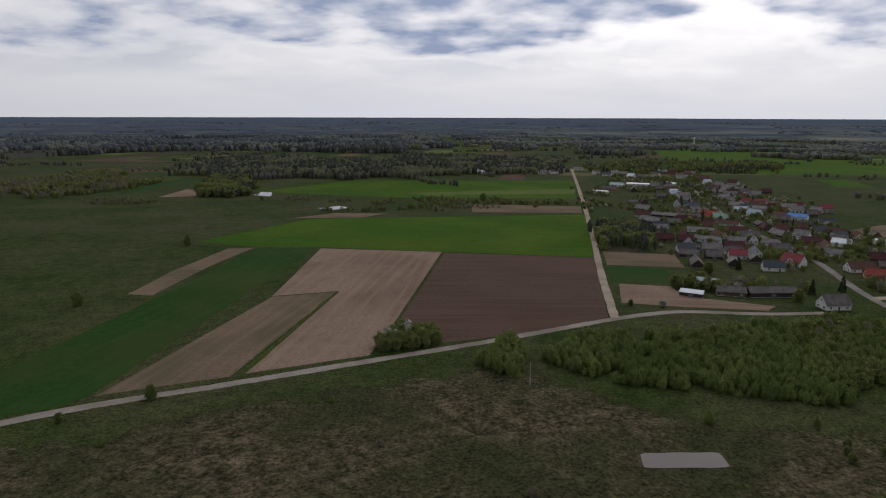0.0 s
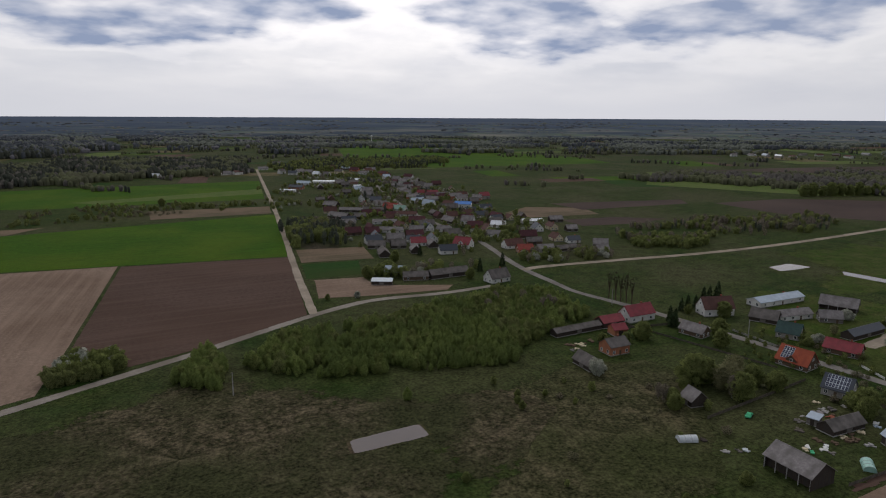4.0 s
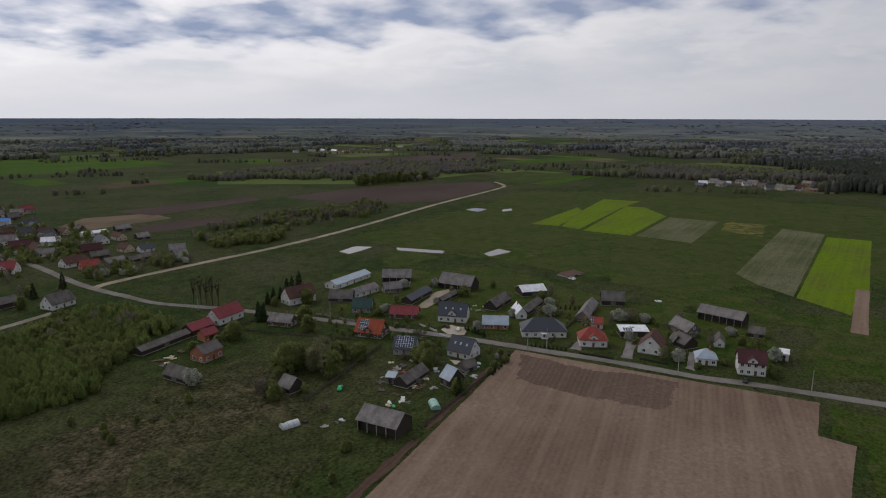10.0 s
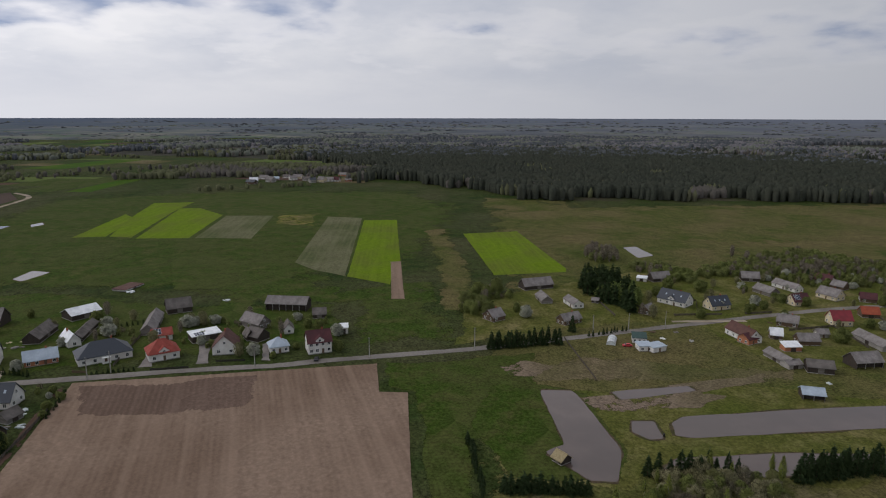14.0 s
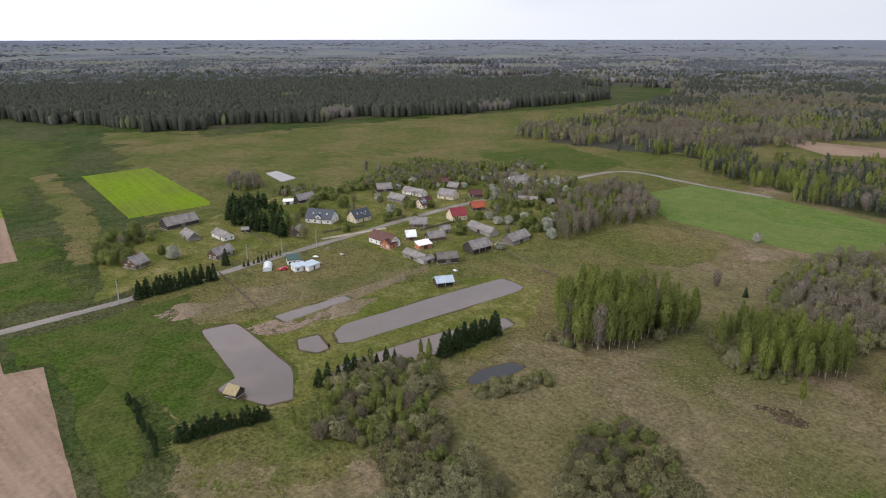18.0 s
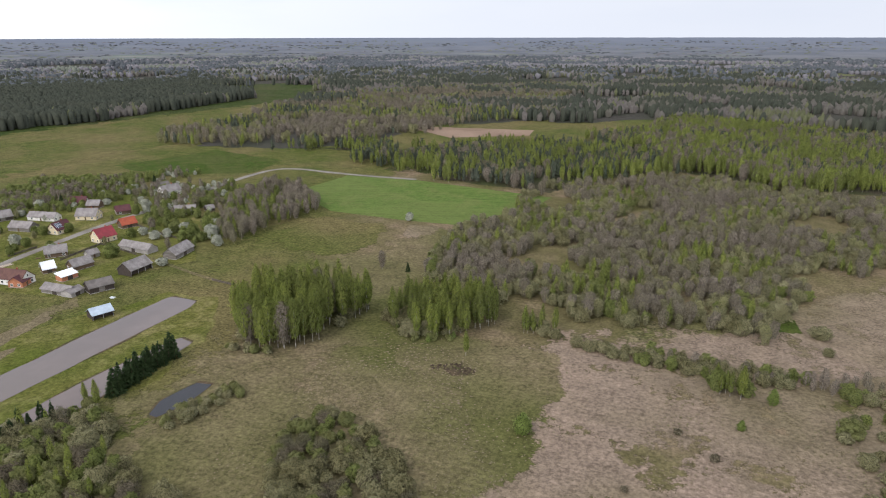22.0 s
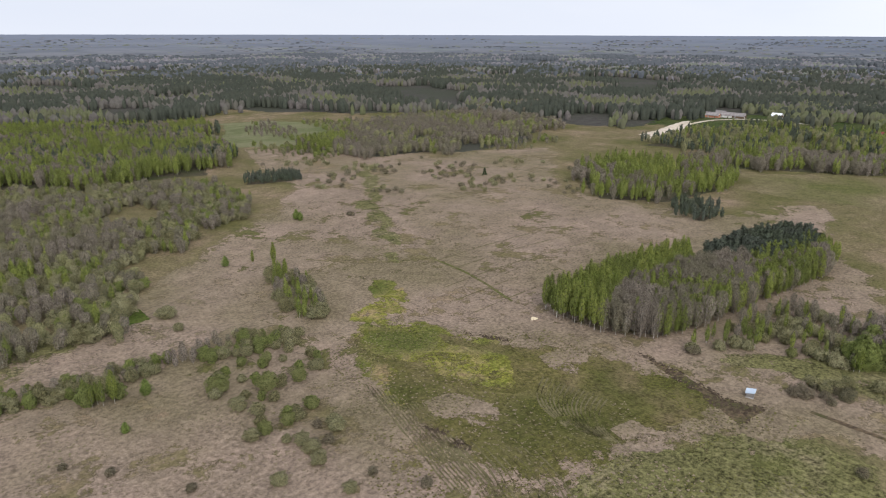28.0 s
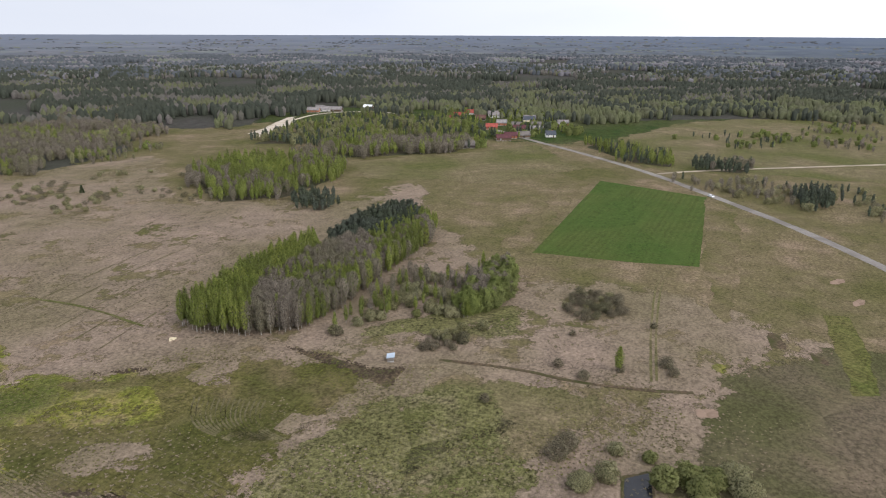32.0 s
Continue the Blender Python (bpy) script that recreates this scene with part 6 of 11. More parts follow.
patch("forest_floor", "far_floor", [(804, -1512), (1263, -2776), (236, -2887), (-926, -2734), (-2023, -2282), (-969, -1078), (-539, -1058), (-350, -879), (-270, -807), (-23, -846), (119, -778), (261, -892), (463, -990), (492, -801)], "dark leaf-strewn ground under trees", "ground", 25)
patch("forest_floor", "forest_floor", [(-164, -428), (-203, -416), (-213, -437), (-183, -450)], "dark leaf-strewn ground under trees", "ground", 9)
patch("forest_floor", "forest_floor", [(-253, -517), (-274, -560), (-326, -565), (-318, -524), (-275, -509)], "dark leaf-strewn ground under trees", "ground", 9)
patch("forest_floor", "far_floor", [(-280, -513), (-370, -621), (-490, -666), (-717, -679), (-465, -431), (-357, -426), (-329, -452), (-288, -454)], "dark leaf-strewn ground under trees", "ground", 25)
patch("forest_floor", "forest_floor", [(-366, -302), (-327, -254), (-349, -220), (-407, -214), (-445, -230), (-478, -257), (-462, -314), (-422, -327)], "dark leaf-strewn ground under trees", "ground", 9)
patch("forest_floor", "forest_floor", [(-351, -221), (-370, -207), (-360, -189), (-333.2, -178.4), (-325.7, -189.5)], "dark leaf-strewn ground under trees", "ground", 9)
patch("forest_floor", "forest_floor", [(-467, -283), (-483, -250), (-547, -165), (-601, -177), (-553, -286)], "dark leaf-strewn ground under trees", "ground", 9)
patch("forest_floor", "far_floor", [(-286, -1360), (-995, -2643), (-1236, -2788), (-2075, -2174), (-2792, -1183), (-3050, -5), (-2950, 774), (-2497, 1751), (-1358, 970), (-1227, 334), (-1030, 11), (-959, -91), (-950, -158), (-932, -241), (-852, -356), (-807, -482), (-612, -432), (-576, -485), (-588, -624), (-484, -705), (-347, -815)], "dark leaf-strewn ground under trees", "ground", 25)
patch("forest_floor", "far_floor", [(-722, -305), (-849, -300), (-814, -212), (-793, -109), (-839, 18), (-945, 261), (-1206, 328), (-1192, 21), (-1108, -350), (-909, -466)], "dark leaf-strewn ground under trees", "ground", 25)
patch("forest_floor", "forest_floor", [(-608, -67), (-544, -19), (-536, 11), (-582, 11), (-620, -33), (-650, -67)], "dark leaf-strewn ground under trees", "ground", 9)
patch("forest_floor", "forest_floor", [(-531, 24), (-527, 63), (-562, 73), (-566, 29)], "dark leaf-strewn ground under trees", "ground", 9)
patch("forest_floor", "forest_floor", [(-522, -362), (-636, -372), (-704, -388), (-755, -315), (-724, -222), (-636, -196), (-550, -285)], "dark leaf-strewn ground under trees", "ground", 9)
patch("lush_grass", "lush_grass", [(420, 330), (640, 330), (860, 325), (930, 120), (880, -130), (720, -180), (540, -135), (400, -60), (385, 120)], "wide green meadow round the strip fields", "meadow", 60, 0)
patch("lush_grass", "lush_grass", [(438, 287), (495, 239), (517, 115), (542, 26), (388.8, -32.9), (388.2, -85.0), (269.7, -70.2), (270.7, -1.2), (340.1, -7.6), (340.8, 47.1), (376.6, 85.0), (391, 156), (421, 204), (343, 228)], "green grass behind the village gardens", "meadow", 40, 0)
patch("lush_grass", "lush_grass", [(257.0, -23.7), (256.0, -90.6), (195.9, -78.3), (181.9, -45.5), (122.0, -30.7), (122.2, -19.2), (223.2, -30.9), (228.4, -21.2)], "lush green grass between ploughed field and ponds", "meadow", 5, 0)
patch("mown_grass", "mown_grass", [(220.8, -64.0), (222.0, -80.0), (217.1, -94.4), (210.2, -125.4), (210.9, -152.7), (198.1, -180.2), (187.4, -203.4), (161.1, -205.0), (138.4, -167.8), (135.1, -140.5), (153.7, -92.3), (145.7, -80.4), (159.1, -58.5), (177.8, -56.4)], "mown grass round the fish ponds", "meadow", 6, 0)
patch("mown_grass", "lush_grass", [(227.6, -61.6), (223.7, -83.0), (211.4, -96.6), (165.6, -91.2), (151.7, -81.7), (155.0, -60.4), (160.3, -48.9), (195.3, -44.9)], "green grass on the pond bank", "meadow", 5, 0)
patch("lush_grass", "mown_grass", [(348.7, -76.4), (357.6, -117.4), (397, -222), (355, -285), (329, -362), (279, -354), (197.2, -237.7), (225.1, -178.2), (277.5, -177.1), (279.0, -109.1), (271.9, -72.9), (268.3, -54.6)], "green garden grass between the cottages", "meadow", 8, 0)
patch("pasture", "lush_grass", [(332, 256), (409, 170), (362.8, 68.9), (349.8, -10.3), (281.6, -10.5), (268.9, 60.2), (261.8, 135.7), (261.2, 201.9)], "dark green garden ground beside the houses", "meadow", 16, 0)
patch("grain_green", "grain_green", [(-196, 514), (-131, 631), (150, 666), (109, 459), (-94, 493), (-142, 492)], "bright green field of young grain", "field", 1.2, 1)
patch("grain_green", "grain_green", [(-247, 857), (-142, 1010), (203, 1019), (164, 795), (-58, 801)], "green field of young grain before the far houses", "field", 1.5, 5)
patch("grain_light", "pasture", [(-47, 849), (184, 908), (173, 848), (-17, 825)], "lighter green strip in a grain field", "field", 1.5, 5)
patch("grain_dark", "grain_dark", [(-141, 488), (-94, 493), (-127.0, 221.0), (-133.0, 210.3), (-148.8, 204.6), (-178.7, 184.5), (-197.1, 205.6), (-174.8, 244.0)], "dark green strip of young grain", "field", 1.5, 77)
patch("soil_brown", "soil_brown", [(1, 475), (109, 457), (83.9, 316.1), (40.2, 292.2), (0.5, 278.0), (-22.8, 304.3)], "freshly ploughed red-brown field", "field", 1.0, 1)
patch("soil_tan", "soil_tan", [(-93, 489), (-0, 477), (-23.4, 306.1), (-30.6, 262.4), (-78.1, 241.8), (-59.7, 365.2), (-95.9, 354.1)], "pale harrowed sandy field", "field", 1.0, 82)
patch("soil_fallow", "soil_fallow", [(-95.9, 354.1), (-59.7, 365.2), (-81.7, 238.9), (-126.5, 220.0)], "harrowed sandy field with weeds coming through", "field", 2.0, 80)
patch("balk", "lush_grass", [(-62.3, 365.2), (-59.7, 365.2), (-76.8, 242.4), (-81.2, 238.9)], "narrow green balk between two fields", "field margin", 1.2, 0)
patch("soil_strip", "soil_fallow", [(-179.4, 356.8), (-177, 414), (-164, 488), (-142, 492), (-154, 431), (-162.0, 353.4)], "narrow strip of bare sandy soil", "field", 3, 0)
patch("soil_strip", "soil_fallow", [(30, 679), (146, 673), (156, 729), (30, 741)], "strip of bare soil beyond the green field", "field", 3, 0)
patch("soil_strip", "soil_fallow", [(-151, 634), (-113, 673), (-55, 670), (-80, 639)], "strip of bare soil beyond the meadow", "field", 3, 0)
patch("soil_field", "soil_fallow", [(119, 481), (171, 471), (163, 426), (111, 434)], "brown field strip beside the track", "field", 2, 0)
patch("green_field", "grain_dark", [(110, 430), (151, 426), (139, 385), (102, 388)], "green strip beside the track", "field", 2, 0)
patch("soil_field", "soil_tan", [(106.2, 384.9), (137, 379), (136.5, 357.1), (179.2, 337.6), (170.8, 328.3), (128.1, 334.7), (96.5, 342.8)], "pale sandy field beside the barn", "field", 1.5, 0)
patch("soil_field", "soil_tan", [(-350, 795), (-348, 888), (-320, 875), (-303, 807)], "sandy patch on the far meadow", "field", 3, 0)
patch("soil_field", "soil_fallow", [(363, 577), (411, 606), (465, 572), (451, 527), (364, 537)], "pale sandy stubble patch", "field", 2.5, 0)
patch("soil_dark", "soil_dark", [(452, 619), (623, 582), (602, 548), (453, 558)], "dark ploughed field strip", "field", 3, 0)
patch("soil_dark", "soil_dark", [(630, 541), (746, 532), (946, 393), (865, 352), (686, 351), (623, 443)], "large dark ploughed field along the pale road", "field", 3, -25)
patch("soil_dark", "soil_dark", [(389, 514), (450, 507), (493, 475), (447, 462), (385, 474)], "brown ploughed strip near the farm", "field", 3, 0)
patch("soil_far", "soil_dark", [(994, 885), (1176, 872), (1686, 748), (1446, 640), (1177, 737)], "far dark ploughed field", "field", 6, 0)
patch("grass_far", "grain_green", [(601, 1873), (901, 2210), (1021, 1268), (974, 1105), (557, 1137), (508, 1537)], "far green grain field", "field", 6, 0)
patch("grass_far", "pasture", [(872, 904), (1230, 649), (1130, 445), (827, 515), (706, 731)], "far green meadow", "field", 6, 0)
patch("soil_tan", "soil_tan", [(256.3, 94.3), (255.1, -22.1), (226.9, -20.3), (224.2, -30.6), (107.1, -16.9), (109.4, 89.9), (159.8, 91.2)], "big pale harrowed field beside the village road", "field", 1.2, -174)
patch("soil_brown", "soil_damp", [(253.8, 94.1), (253.9, 22.9), (229.1, 21.7), (218.4, 27.2), (216.9, 50.9), (223.2, 86.6)], "darker ploughed part of the big field", "field", 9, -174)
patch("soil_margin", "soil_brown", [(249.6, 97.8), (255.0, 94.3), (224.3, 93.1), (159.8, 90.9), (109.4, 89.9), (109.5, 94.7), (159.9, 95.7)], "weedy earth margin of the big field", "field margin", 2.5, 0)
patch("rape", "rape_green", [(581, 202), (716, 194), (682, 175), (581, 174)], "bright yellow-green rape field", "field", 2, -4)
patch("rape", "rape_green", [(581, 173), (711, 184), (800, 186), (801, 140), (729, 148), (572, 152)], "bright green strip field", "field", 2, -9)
patch("rape", "rape_green", [(567, 149), (748, 148), (749, 126), (690, 94), (561, 105)], "bright yellow-green strip field", "field", 2, -8)
patch("fallow", "fallow", [(561, 102), (686, 92), (678, 43), (550, 54)], "pale grey-green fallow strip", "field", 2, -5)
patch("fallow", "fallow", [(453, 18), (662, -9), (647, -44), (406, -16), (427, 4)], "pale grey-green stubble strip", "field", 2, -7)
patch("rape", "rape_green", [(632, -43), (629, -76), (444, -56), (380.5, -41.4), (406, -16)], "bright green grain strip", "field", 1.5, -7)
patch("soil_strip", "soil_tan", [(444, -48), (444, -56), (348.5, -45.9), (349.7, -37.9)], "narrow strip of bare pinkish soil", "field", 1, -6)
patch("rape", "rape_green", [(543, -121), (546, -172), (402, -162), (392, -158), (392, -108)], "bright yellow-green field by the cottages", "field", 2, -6)
patch("fallow", "lea", [(568, -87), (574, -116), (391, -104), (318.8, -82.1), (319.2, -56.1)], "dull fallow strips", "field", 16, -1)
patch("meadow_yellow", "bog_green", [(682, 40), (678, -0), (605, 3), (619, 40)], "yellowish strip of flowering meadow", "meadow", 5, 0)
patch("garden", "lush_grass", [(320.6, 55.9), (363.7, 54.9), (366.0, 37.4), (320.4, 33.6)], "green fenced garden plot", "garden", 2, 0)
patch("pasture", "pasture", [(232, -375), (221, -436), (166, -437), (62, -413), (67.3, -387.0), (87.7, -353.1), (101.4, -331.0), (131.9, -330.5), (183.4, -336.4)], "wide smooth green pasture", "field", 3, -168)
patch("grass_strip", "lush_grass", [(417, -411), (385, -503), (297, -474), (290, -421), (357, -387)], "bright green meadow strip", "meadow", 4, 0)
patch("grass_strip", "lea", [(230.8, -271.7), (184.0, -337.5), (132.7, -328.1), (120.8, -289.7), (136.1, -254.5), (170.1, -256.5)], "green meadow by the grove", "meadow", 20, 0)
patch("mown_meadow", "mixed_meadow", [(105.6, -159.3), (104.6, -190.6), (77.6, -195.1), (70.1, -179.7), (41.9, -163.3), (33.3, -139.6), (74.9, -130.3), (106.7, -146.3)], "faded green hay meadow", "meadow", 30, 0)
patch("soil_strip", "soil_tan", [(274, -694), (263, -711), (132, -718), (129, -675), (205, -636)], "strip of bare pinkish soil in the wood", "field", 3, 0)
patch("clearing", "fallow", [(-266, -751), (-325, -742), (-392, -659), (-285, -549), (-206, -577)], "pale clearing in the wood", "meadow", 10, 0)
patch("clearing", "fallow", [(-94, -2008), (-301, -2311), (-519, -2147), (-446, -1913), (-211, -1865)], "pale clearing far in the wood", "meadow", 15, 0)
patch("bog_green", "bog_green", [(-114.1, -206.9), (-148.5, -210.2), (-135.0, -176.9), (-147.9, -148.4), (-136.3, -131.2), (-120.3, -106.2), (-99.7, -102.6), (-90.8, -119.2), (-82.6, -139.8), (-89.6, -168.1)], "mossy green wet meadow", "meadow", 14, 0)
patch("bog_green", "bog_green", [(-137.2, -227.7), (-150.5, -212.9), (-131.7, -179.5), (-112.0, -195.0)], "green strip in the wet meadow", "meadow", 10, 0)
patch("bog_green", "lush_grass", [(-31.4, -246.3), (-53.8, -252.4), (-55.1, -236.5), (-36.0, -230.8)], "green sedge patch", "meadow", 6, 0)
patch("mixed_meadow", "mixed_meadow", [(-125.1, -70.8), (-149.9, -68.2), (-175.4, -57.9), (-178.5, -32.7), (-179.6, -10.8), (-166.4, 5.4), (-115.9, -26.1), (-85.8, -59.3)], "rough green and straw meadow by the ditch", "meadow", 16, 0)
patch("tussocks", "tussocks", [(-126.8, -62.2), (-144.0, -57.1), (-156.3, -40.0), (-153.3, -23.4), (-132.6, -31.8), (-115.8, -50.4)], "dark boggy ground with tussocks by the ditch", "meadow", 12, 0)
patch("heath_meadow", "heath_meadow", [(-192.5, 6.0), (-226.1, 31.4), (-248.2, 82.4), (-220.4, 130.1), (-131.3, 87.9), (-105.8, 11.9), (-143.7, 1.8)], "rough brownish grass beyond the ditch", "meadow", 30, 0)
patch("rough_plough", "moss_meadow", [(-95.3, -183.1), (-122.6, -184.5), (-148.8, -148.9), (-171.8, -110.2), (-172.9, -68.9), (-121.2, -70.8), (-94.6, -73.8), (-80.9, -94.7), (-79.4, -126.1)], "mown rough meadow with tractor marks", "meadow", 22, 172)
patch("dry_meadow", "dry_meadow", [(-96.3, -132.7), (-107.5, -132.6), (-115.3, -121.7), (-112.8, -109.1), (-102.6, -104.5), (-96.4, -115.1), (-93.1, -122.6)], "pale dry island in the mossy meadow", "meadow", 6, 0)
patch("dry_meadow", "dry_meadow", [(-127.3, -91.0), (-138.0, -90.0), (-140.5, -78.6), (-133.6, -76.1), (-124.4, -82.4)], "pale dry island in the mossy meadow", "meadow", 5, 0)
patch("dry_meadow", "dry_meadow", [(-142.5, -131.1), (-156.7, -131.0), (-159.5, -118.5), (-143.4, -110.6), (-136.3, -118.3)], "pale dry island in the mossy meadow", "meadow", 5, 0)
patch("bog_green", "bog_green", [(-109.4, -192.8), (-129.8, -177.5), (-130.3, -153.6), (-138.7, -135.2), (-124.2, -116.6), (-113.0, -128.9), (-103.4, -154.5), (-98.1, -171.2)], "bright moss on the wet meadow", "meadow", 6, 0)
patch("sedge", "sedge", [(-114.1, -90.3), (-153.6, -76.6), (-175.4, -58.8), (-170.0, -35.1), (-150.2, -26.9), (-134.6, -13.1), (-82.3, -39.3), (-75.6, -73.4)], "green sedge among the dry grass", "meadow", 14, 0)
patch("sedge", "sedge", [(-183.2, -101.1), (-212.1, -83.7), (-234.2, -50.4), (-224.9, -38.2), (-204.2, -31.8), (-189.1, -54.5), (-190.3, -74.5)], "green sedge beside the scrub", "meadow", 12, 0)
patch("sedge", "sedge", [(13.3, -227.6), (-32.6, -255.7), (-58.0, -239.1), (-28.1, -221.3), (5.0, -207.3)], "patch of green sedge by the ditch", "meadow", 14, 0)
patch("sedge", "sedge", [(-268, -447), (-286, -434), (-156.5, -221.4), (-143.0, -214.6), (-178.5, -294.1)], "strip of greener grass on the dry meadow", "meadow", 14, 0)
patch("churned", "churned_earth", [(-171.6, -112.1), (-170.8, -97.1), (-167.5, -77.9), (-171.3, -67.7), (-156.7, -68.5), (-163.4, -86.5), (-166.4, -100.8)], "strip of dug-up dark peat", "bare ground", 2, 0)
patch("churned", "churned_earth", [(63.0, -175.2), (53.2, -179.4), (46.4, -174.3), (54.0, -169.6)], "patch of churned dark peat", "bare ground", 2.5, 0)
patch("grain_field", "young_grain", [(-295.0, -53.0), (-471, -38), (-442, 33), (-299.4, 23.2), (-295.7, -6.0)], "green field of young grain", "field", 1.5, 172)
patch("grass_strip", "olive_meadow", [(-438, 30), (-412, 49), (-301.0, 41.6), (-226.1, 31.4), (-244.1, 25.4), (-299.4, 23.2)], "pale mown strip beside the grain field", "meadow", 4, 0)
patch("grass_strip", "lea", [(-259.8, 63.6), (-261.0, 74.1), (-226.0, 74.5), (-198.0, 69.4), (-195.5, 60.5), (-227.2, 61.1)], "dark green strip of grass", "meadow", 3, 0)
patch("churned", "churned_earth", [(-236.7, 41.5), (-233.0, 48.5), (-221.5, 47.3), (-221.6, 42.4)], "clods of dark turned earth on the dry meadow", "bare ground", 5, 0)
patch("churned", "churned_earth", [(-224.0, 53.5), (-219.6, 60.2), (-212.0, 59.1), (-216.6, 53.1)], "clods of dark turned earth on the dry meadow", "bare ground", 4, 0)
patch("moss", "bog_green", [(-207.2, 23.4), (-205.3, 28.7), (-196.0, 30.7), (-196.8, 24.2), (-201.4, 21.2)], "olive mossy hollow at the ditch", "meadow", 4, 0)
patch("sand", "soil_tan", [(-174.7, 15.0), (-177.8, 24.1), (-170.7, 24.1), (-168.7, 16.4)], "pale sandy patch by the ditch", "bare ground", 5, 0)
patch("fallow", "olive_meadow", [(-295.6, -72.5), (-314.5, -74.4), (-442, -66), (-470, -38), (-295.9, -53.1)], "pale stubble strip beside the green field", "field", 10, 166)
patch("meadow_green", "mixed_meadow", [(-477, -247), (-616, -110), (-510, -47), (-426, -110), (-415, -198)], "green meadow before the hamlet", "meadow", 15, 0)
patch("sand", "soil_tan", [(-298.9, 73.9), (-303.9, 78.1), (-303.6, 81.5), (-299.3, 81.4), (-295.2, 77.4), (-294.6, 73.7)], "bare sand patch on the meadow", "bare ground", 1.5, 0)
patch("sand", "soil_tan", [(-276.0, 77.4), (-281.1, 81.5), (-279.5, 84.1), (-274.2, 82.5), (-270.6, 78.8), (-272.3, 77.0)], "bare sand patch beside the field", "bare ground", 1.5, 0)
patch("sand", "sand", [(-575, -400), (-709, -437), (-725, -432), (-646, -386), (-565, -380)], "pale sandy track edge by the hamlet", "bare ground", 3, 0)
patch("dry_strip", "dry_meadow", [(208.3, -89.5), (209.4, -102.0), (214.5, -143.0), (217.4, -171.5), (207.1, -173.8), (204.1, -143.4), (193.7, -105.2), (196.3, -90.8)], "strip of dry straw-coloured grass along the ponds", "meadow", 2.5, 0)
patch("sand", "dry_meadow", [(243.1, -68.4), (249.1, -82.4), (238.3, -93.5), (227.2, -81.9), (231.2, -69.4)], "trampled bare soil beside the ponds", "bare ground", 4, 0)
patch("sand", "dry_meadow", [(199.6, -97.9), (205.5, -135.5), (199.9, -145.0), (190.9, -128.6), (192.8, -99.0)], "sandy strip along the pond", "bare ground", 3, 0)
patch("yard", "dirt_road", [(291.4, 164.2), (322.8, 169.8), (338.1, 164.8), (330.2, 158.7), (311.8, 156.9), (293.4, 157.4)], "trodden sandy farmyard", "yard", 1.5, 0)
patch("yard", "sand", [(266.2, 136.5), (274.5, 134.8), (274.4, 124.3), (263.3, 121.9), (259.7, 128.8)], "pale paved yard before the white house", "yard", 1, 0)
patch("yard", "sand", [(232.4, 114.9), (234.7, 105.8), (230.1, 104.9), (228.0, 110.2)], "sandy ground at the new house", "yard", 1, 0)
patch("yard", "paving", [(267.6, 73.9), (288.5, 74.5), (286.6, 70.7), (267.6, 67.9)], "paved drive beside the red house", "yard", 1, 0)
patch("yard", "paving", [(267.2, 51.5), (293.3, 54.2), (294.4, 48.5), (267.2, 46.1)], "grey paved drive to the carport", "yard", 1, 0)
patch("yard", "paving", [(266.9, 25.8), (287.3, 26.8), (290.2, 22.6), (265.4, 21.4)], "grey paved drive", "yard", 1, 0)

# roads and tracks
strip("road", "asphalt", [(356, 944), (308, 753), (277, 614), (268, 544), (272, 506), (260, 437), (247, 389), (239, 352), (235.9, 307.7), (234.1, 292.9), (243.0, 258.4), (247.8, 229.2), (251.7, 201.9), (254.5, 175.8), (256.4, 154.2), (259.0, 128.4), (260.0, 106.6), (260.3, 81.2), (261.2, 58.3), (260.8, 36.9), (259.4, 17.3), (261.9, 3.6), (263.7, -59.0), (265.0, -72.3), (268.5, -99.9), (274.4, -146.9), (280.4, -194.4), (286.5, -245.6), (288.5, -275.3), (287, -316), (290, -375), (289, -431), (274, -448), (222, -438), (166, -437)], 5.0, "main village road of worn grey asphalt", soft=0.70)
strip("gravel_road", "gravel_road", [(-207.3, 157.1), (-174.3, 179.4), (-145.5, 199.7), (-130.4, 209.0), (-109.8, 219.2), (-81.4, 231.4), (-31.0, 255.9), (16.9, 278.1), (44.1, 292.3), (85.4, 314.2), (106.5, 322.9), (125.6, 328.1), (165.9, 322.2), (198.4, 325.3)], 5.0, "pale gravel road between meadow and fields", soft=0.70)
strip("track", "dirt_road", [(242, 1236), (172, 806), (126, 539), (103, 417), (86.7, 316.1)], 4.6, "sandy field track to the village", soft=0.70)
strip("dirt_road", "dirt_road", [(238, 351), (251, 355), (315, 348), (389, 337), (498, 335), (665, 346), (843, 342), (891, 347), (935, 384)], 6.0, "pale sandy road across the meadows", soft=0.70)
strip("road", "asphalt", [(-713, -185), (-632, -116), (-592, -75), (-512, -5), (-446, 36), (-387.4, 72.9), (-325.7, 102.3), (-243.6, 133.8)], 6.0, "straight country road to the hamlet", soft=0.70)
strip("dirt_road", "dirt_road", [(-509, 1), (-535, 36), (-608, 175)], 4.5, "sandy side road from the country road", soft=0.70)
strip("dirt_road", "sand", [(-579, -401), (-684, -416), (-766, -423), (-810, -370), (-796, -325)], 5.0, "pale sandy road in the hamlet", soft=0.70)
strip("track", "dirt_road", [(283.7, -170.2), (279.8, -195.7), (278.0, -207.2)], 3.0, "narrow path by the cottages", soft=0.60)
strip("track", "mixed_meadow", [(265.0, -247.8), (219.2, -232.4), (176.7, -217.8), (150.8, -215.4)], 2.0, "unpaved lane between garden plots", soft=0.40)
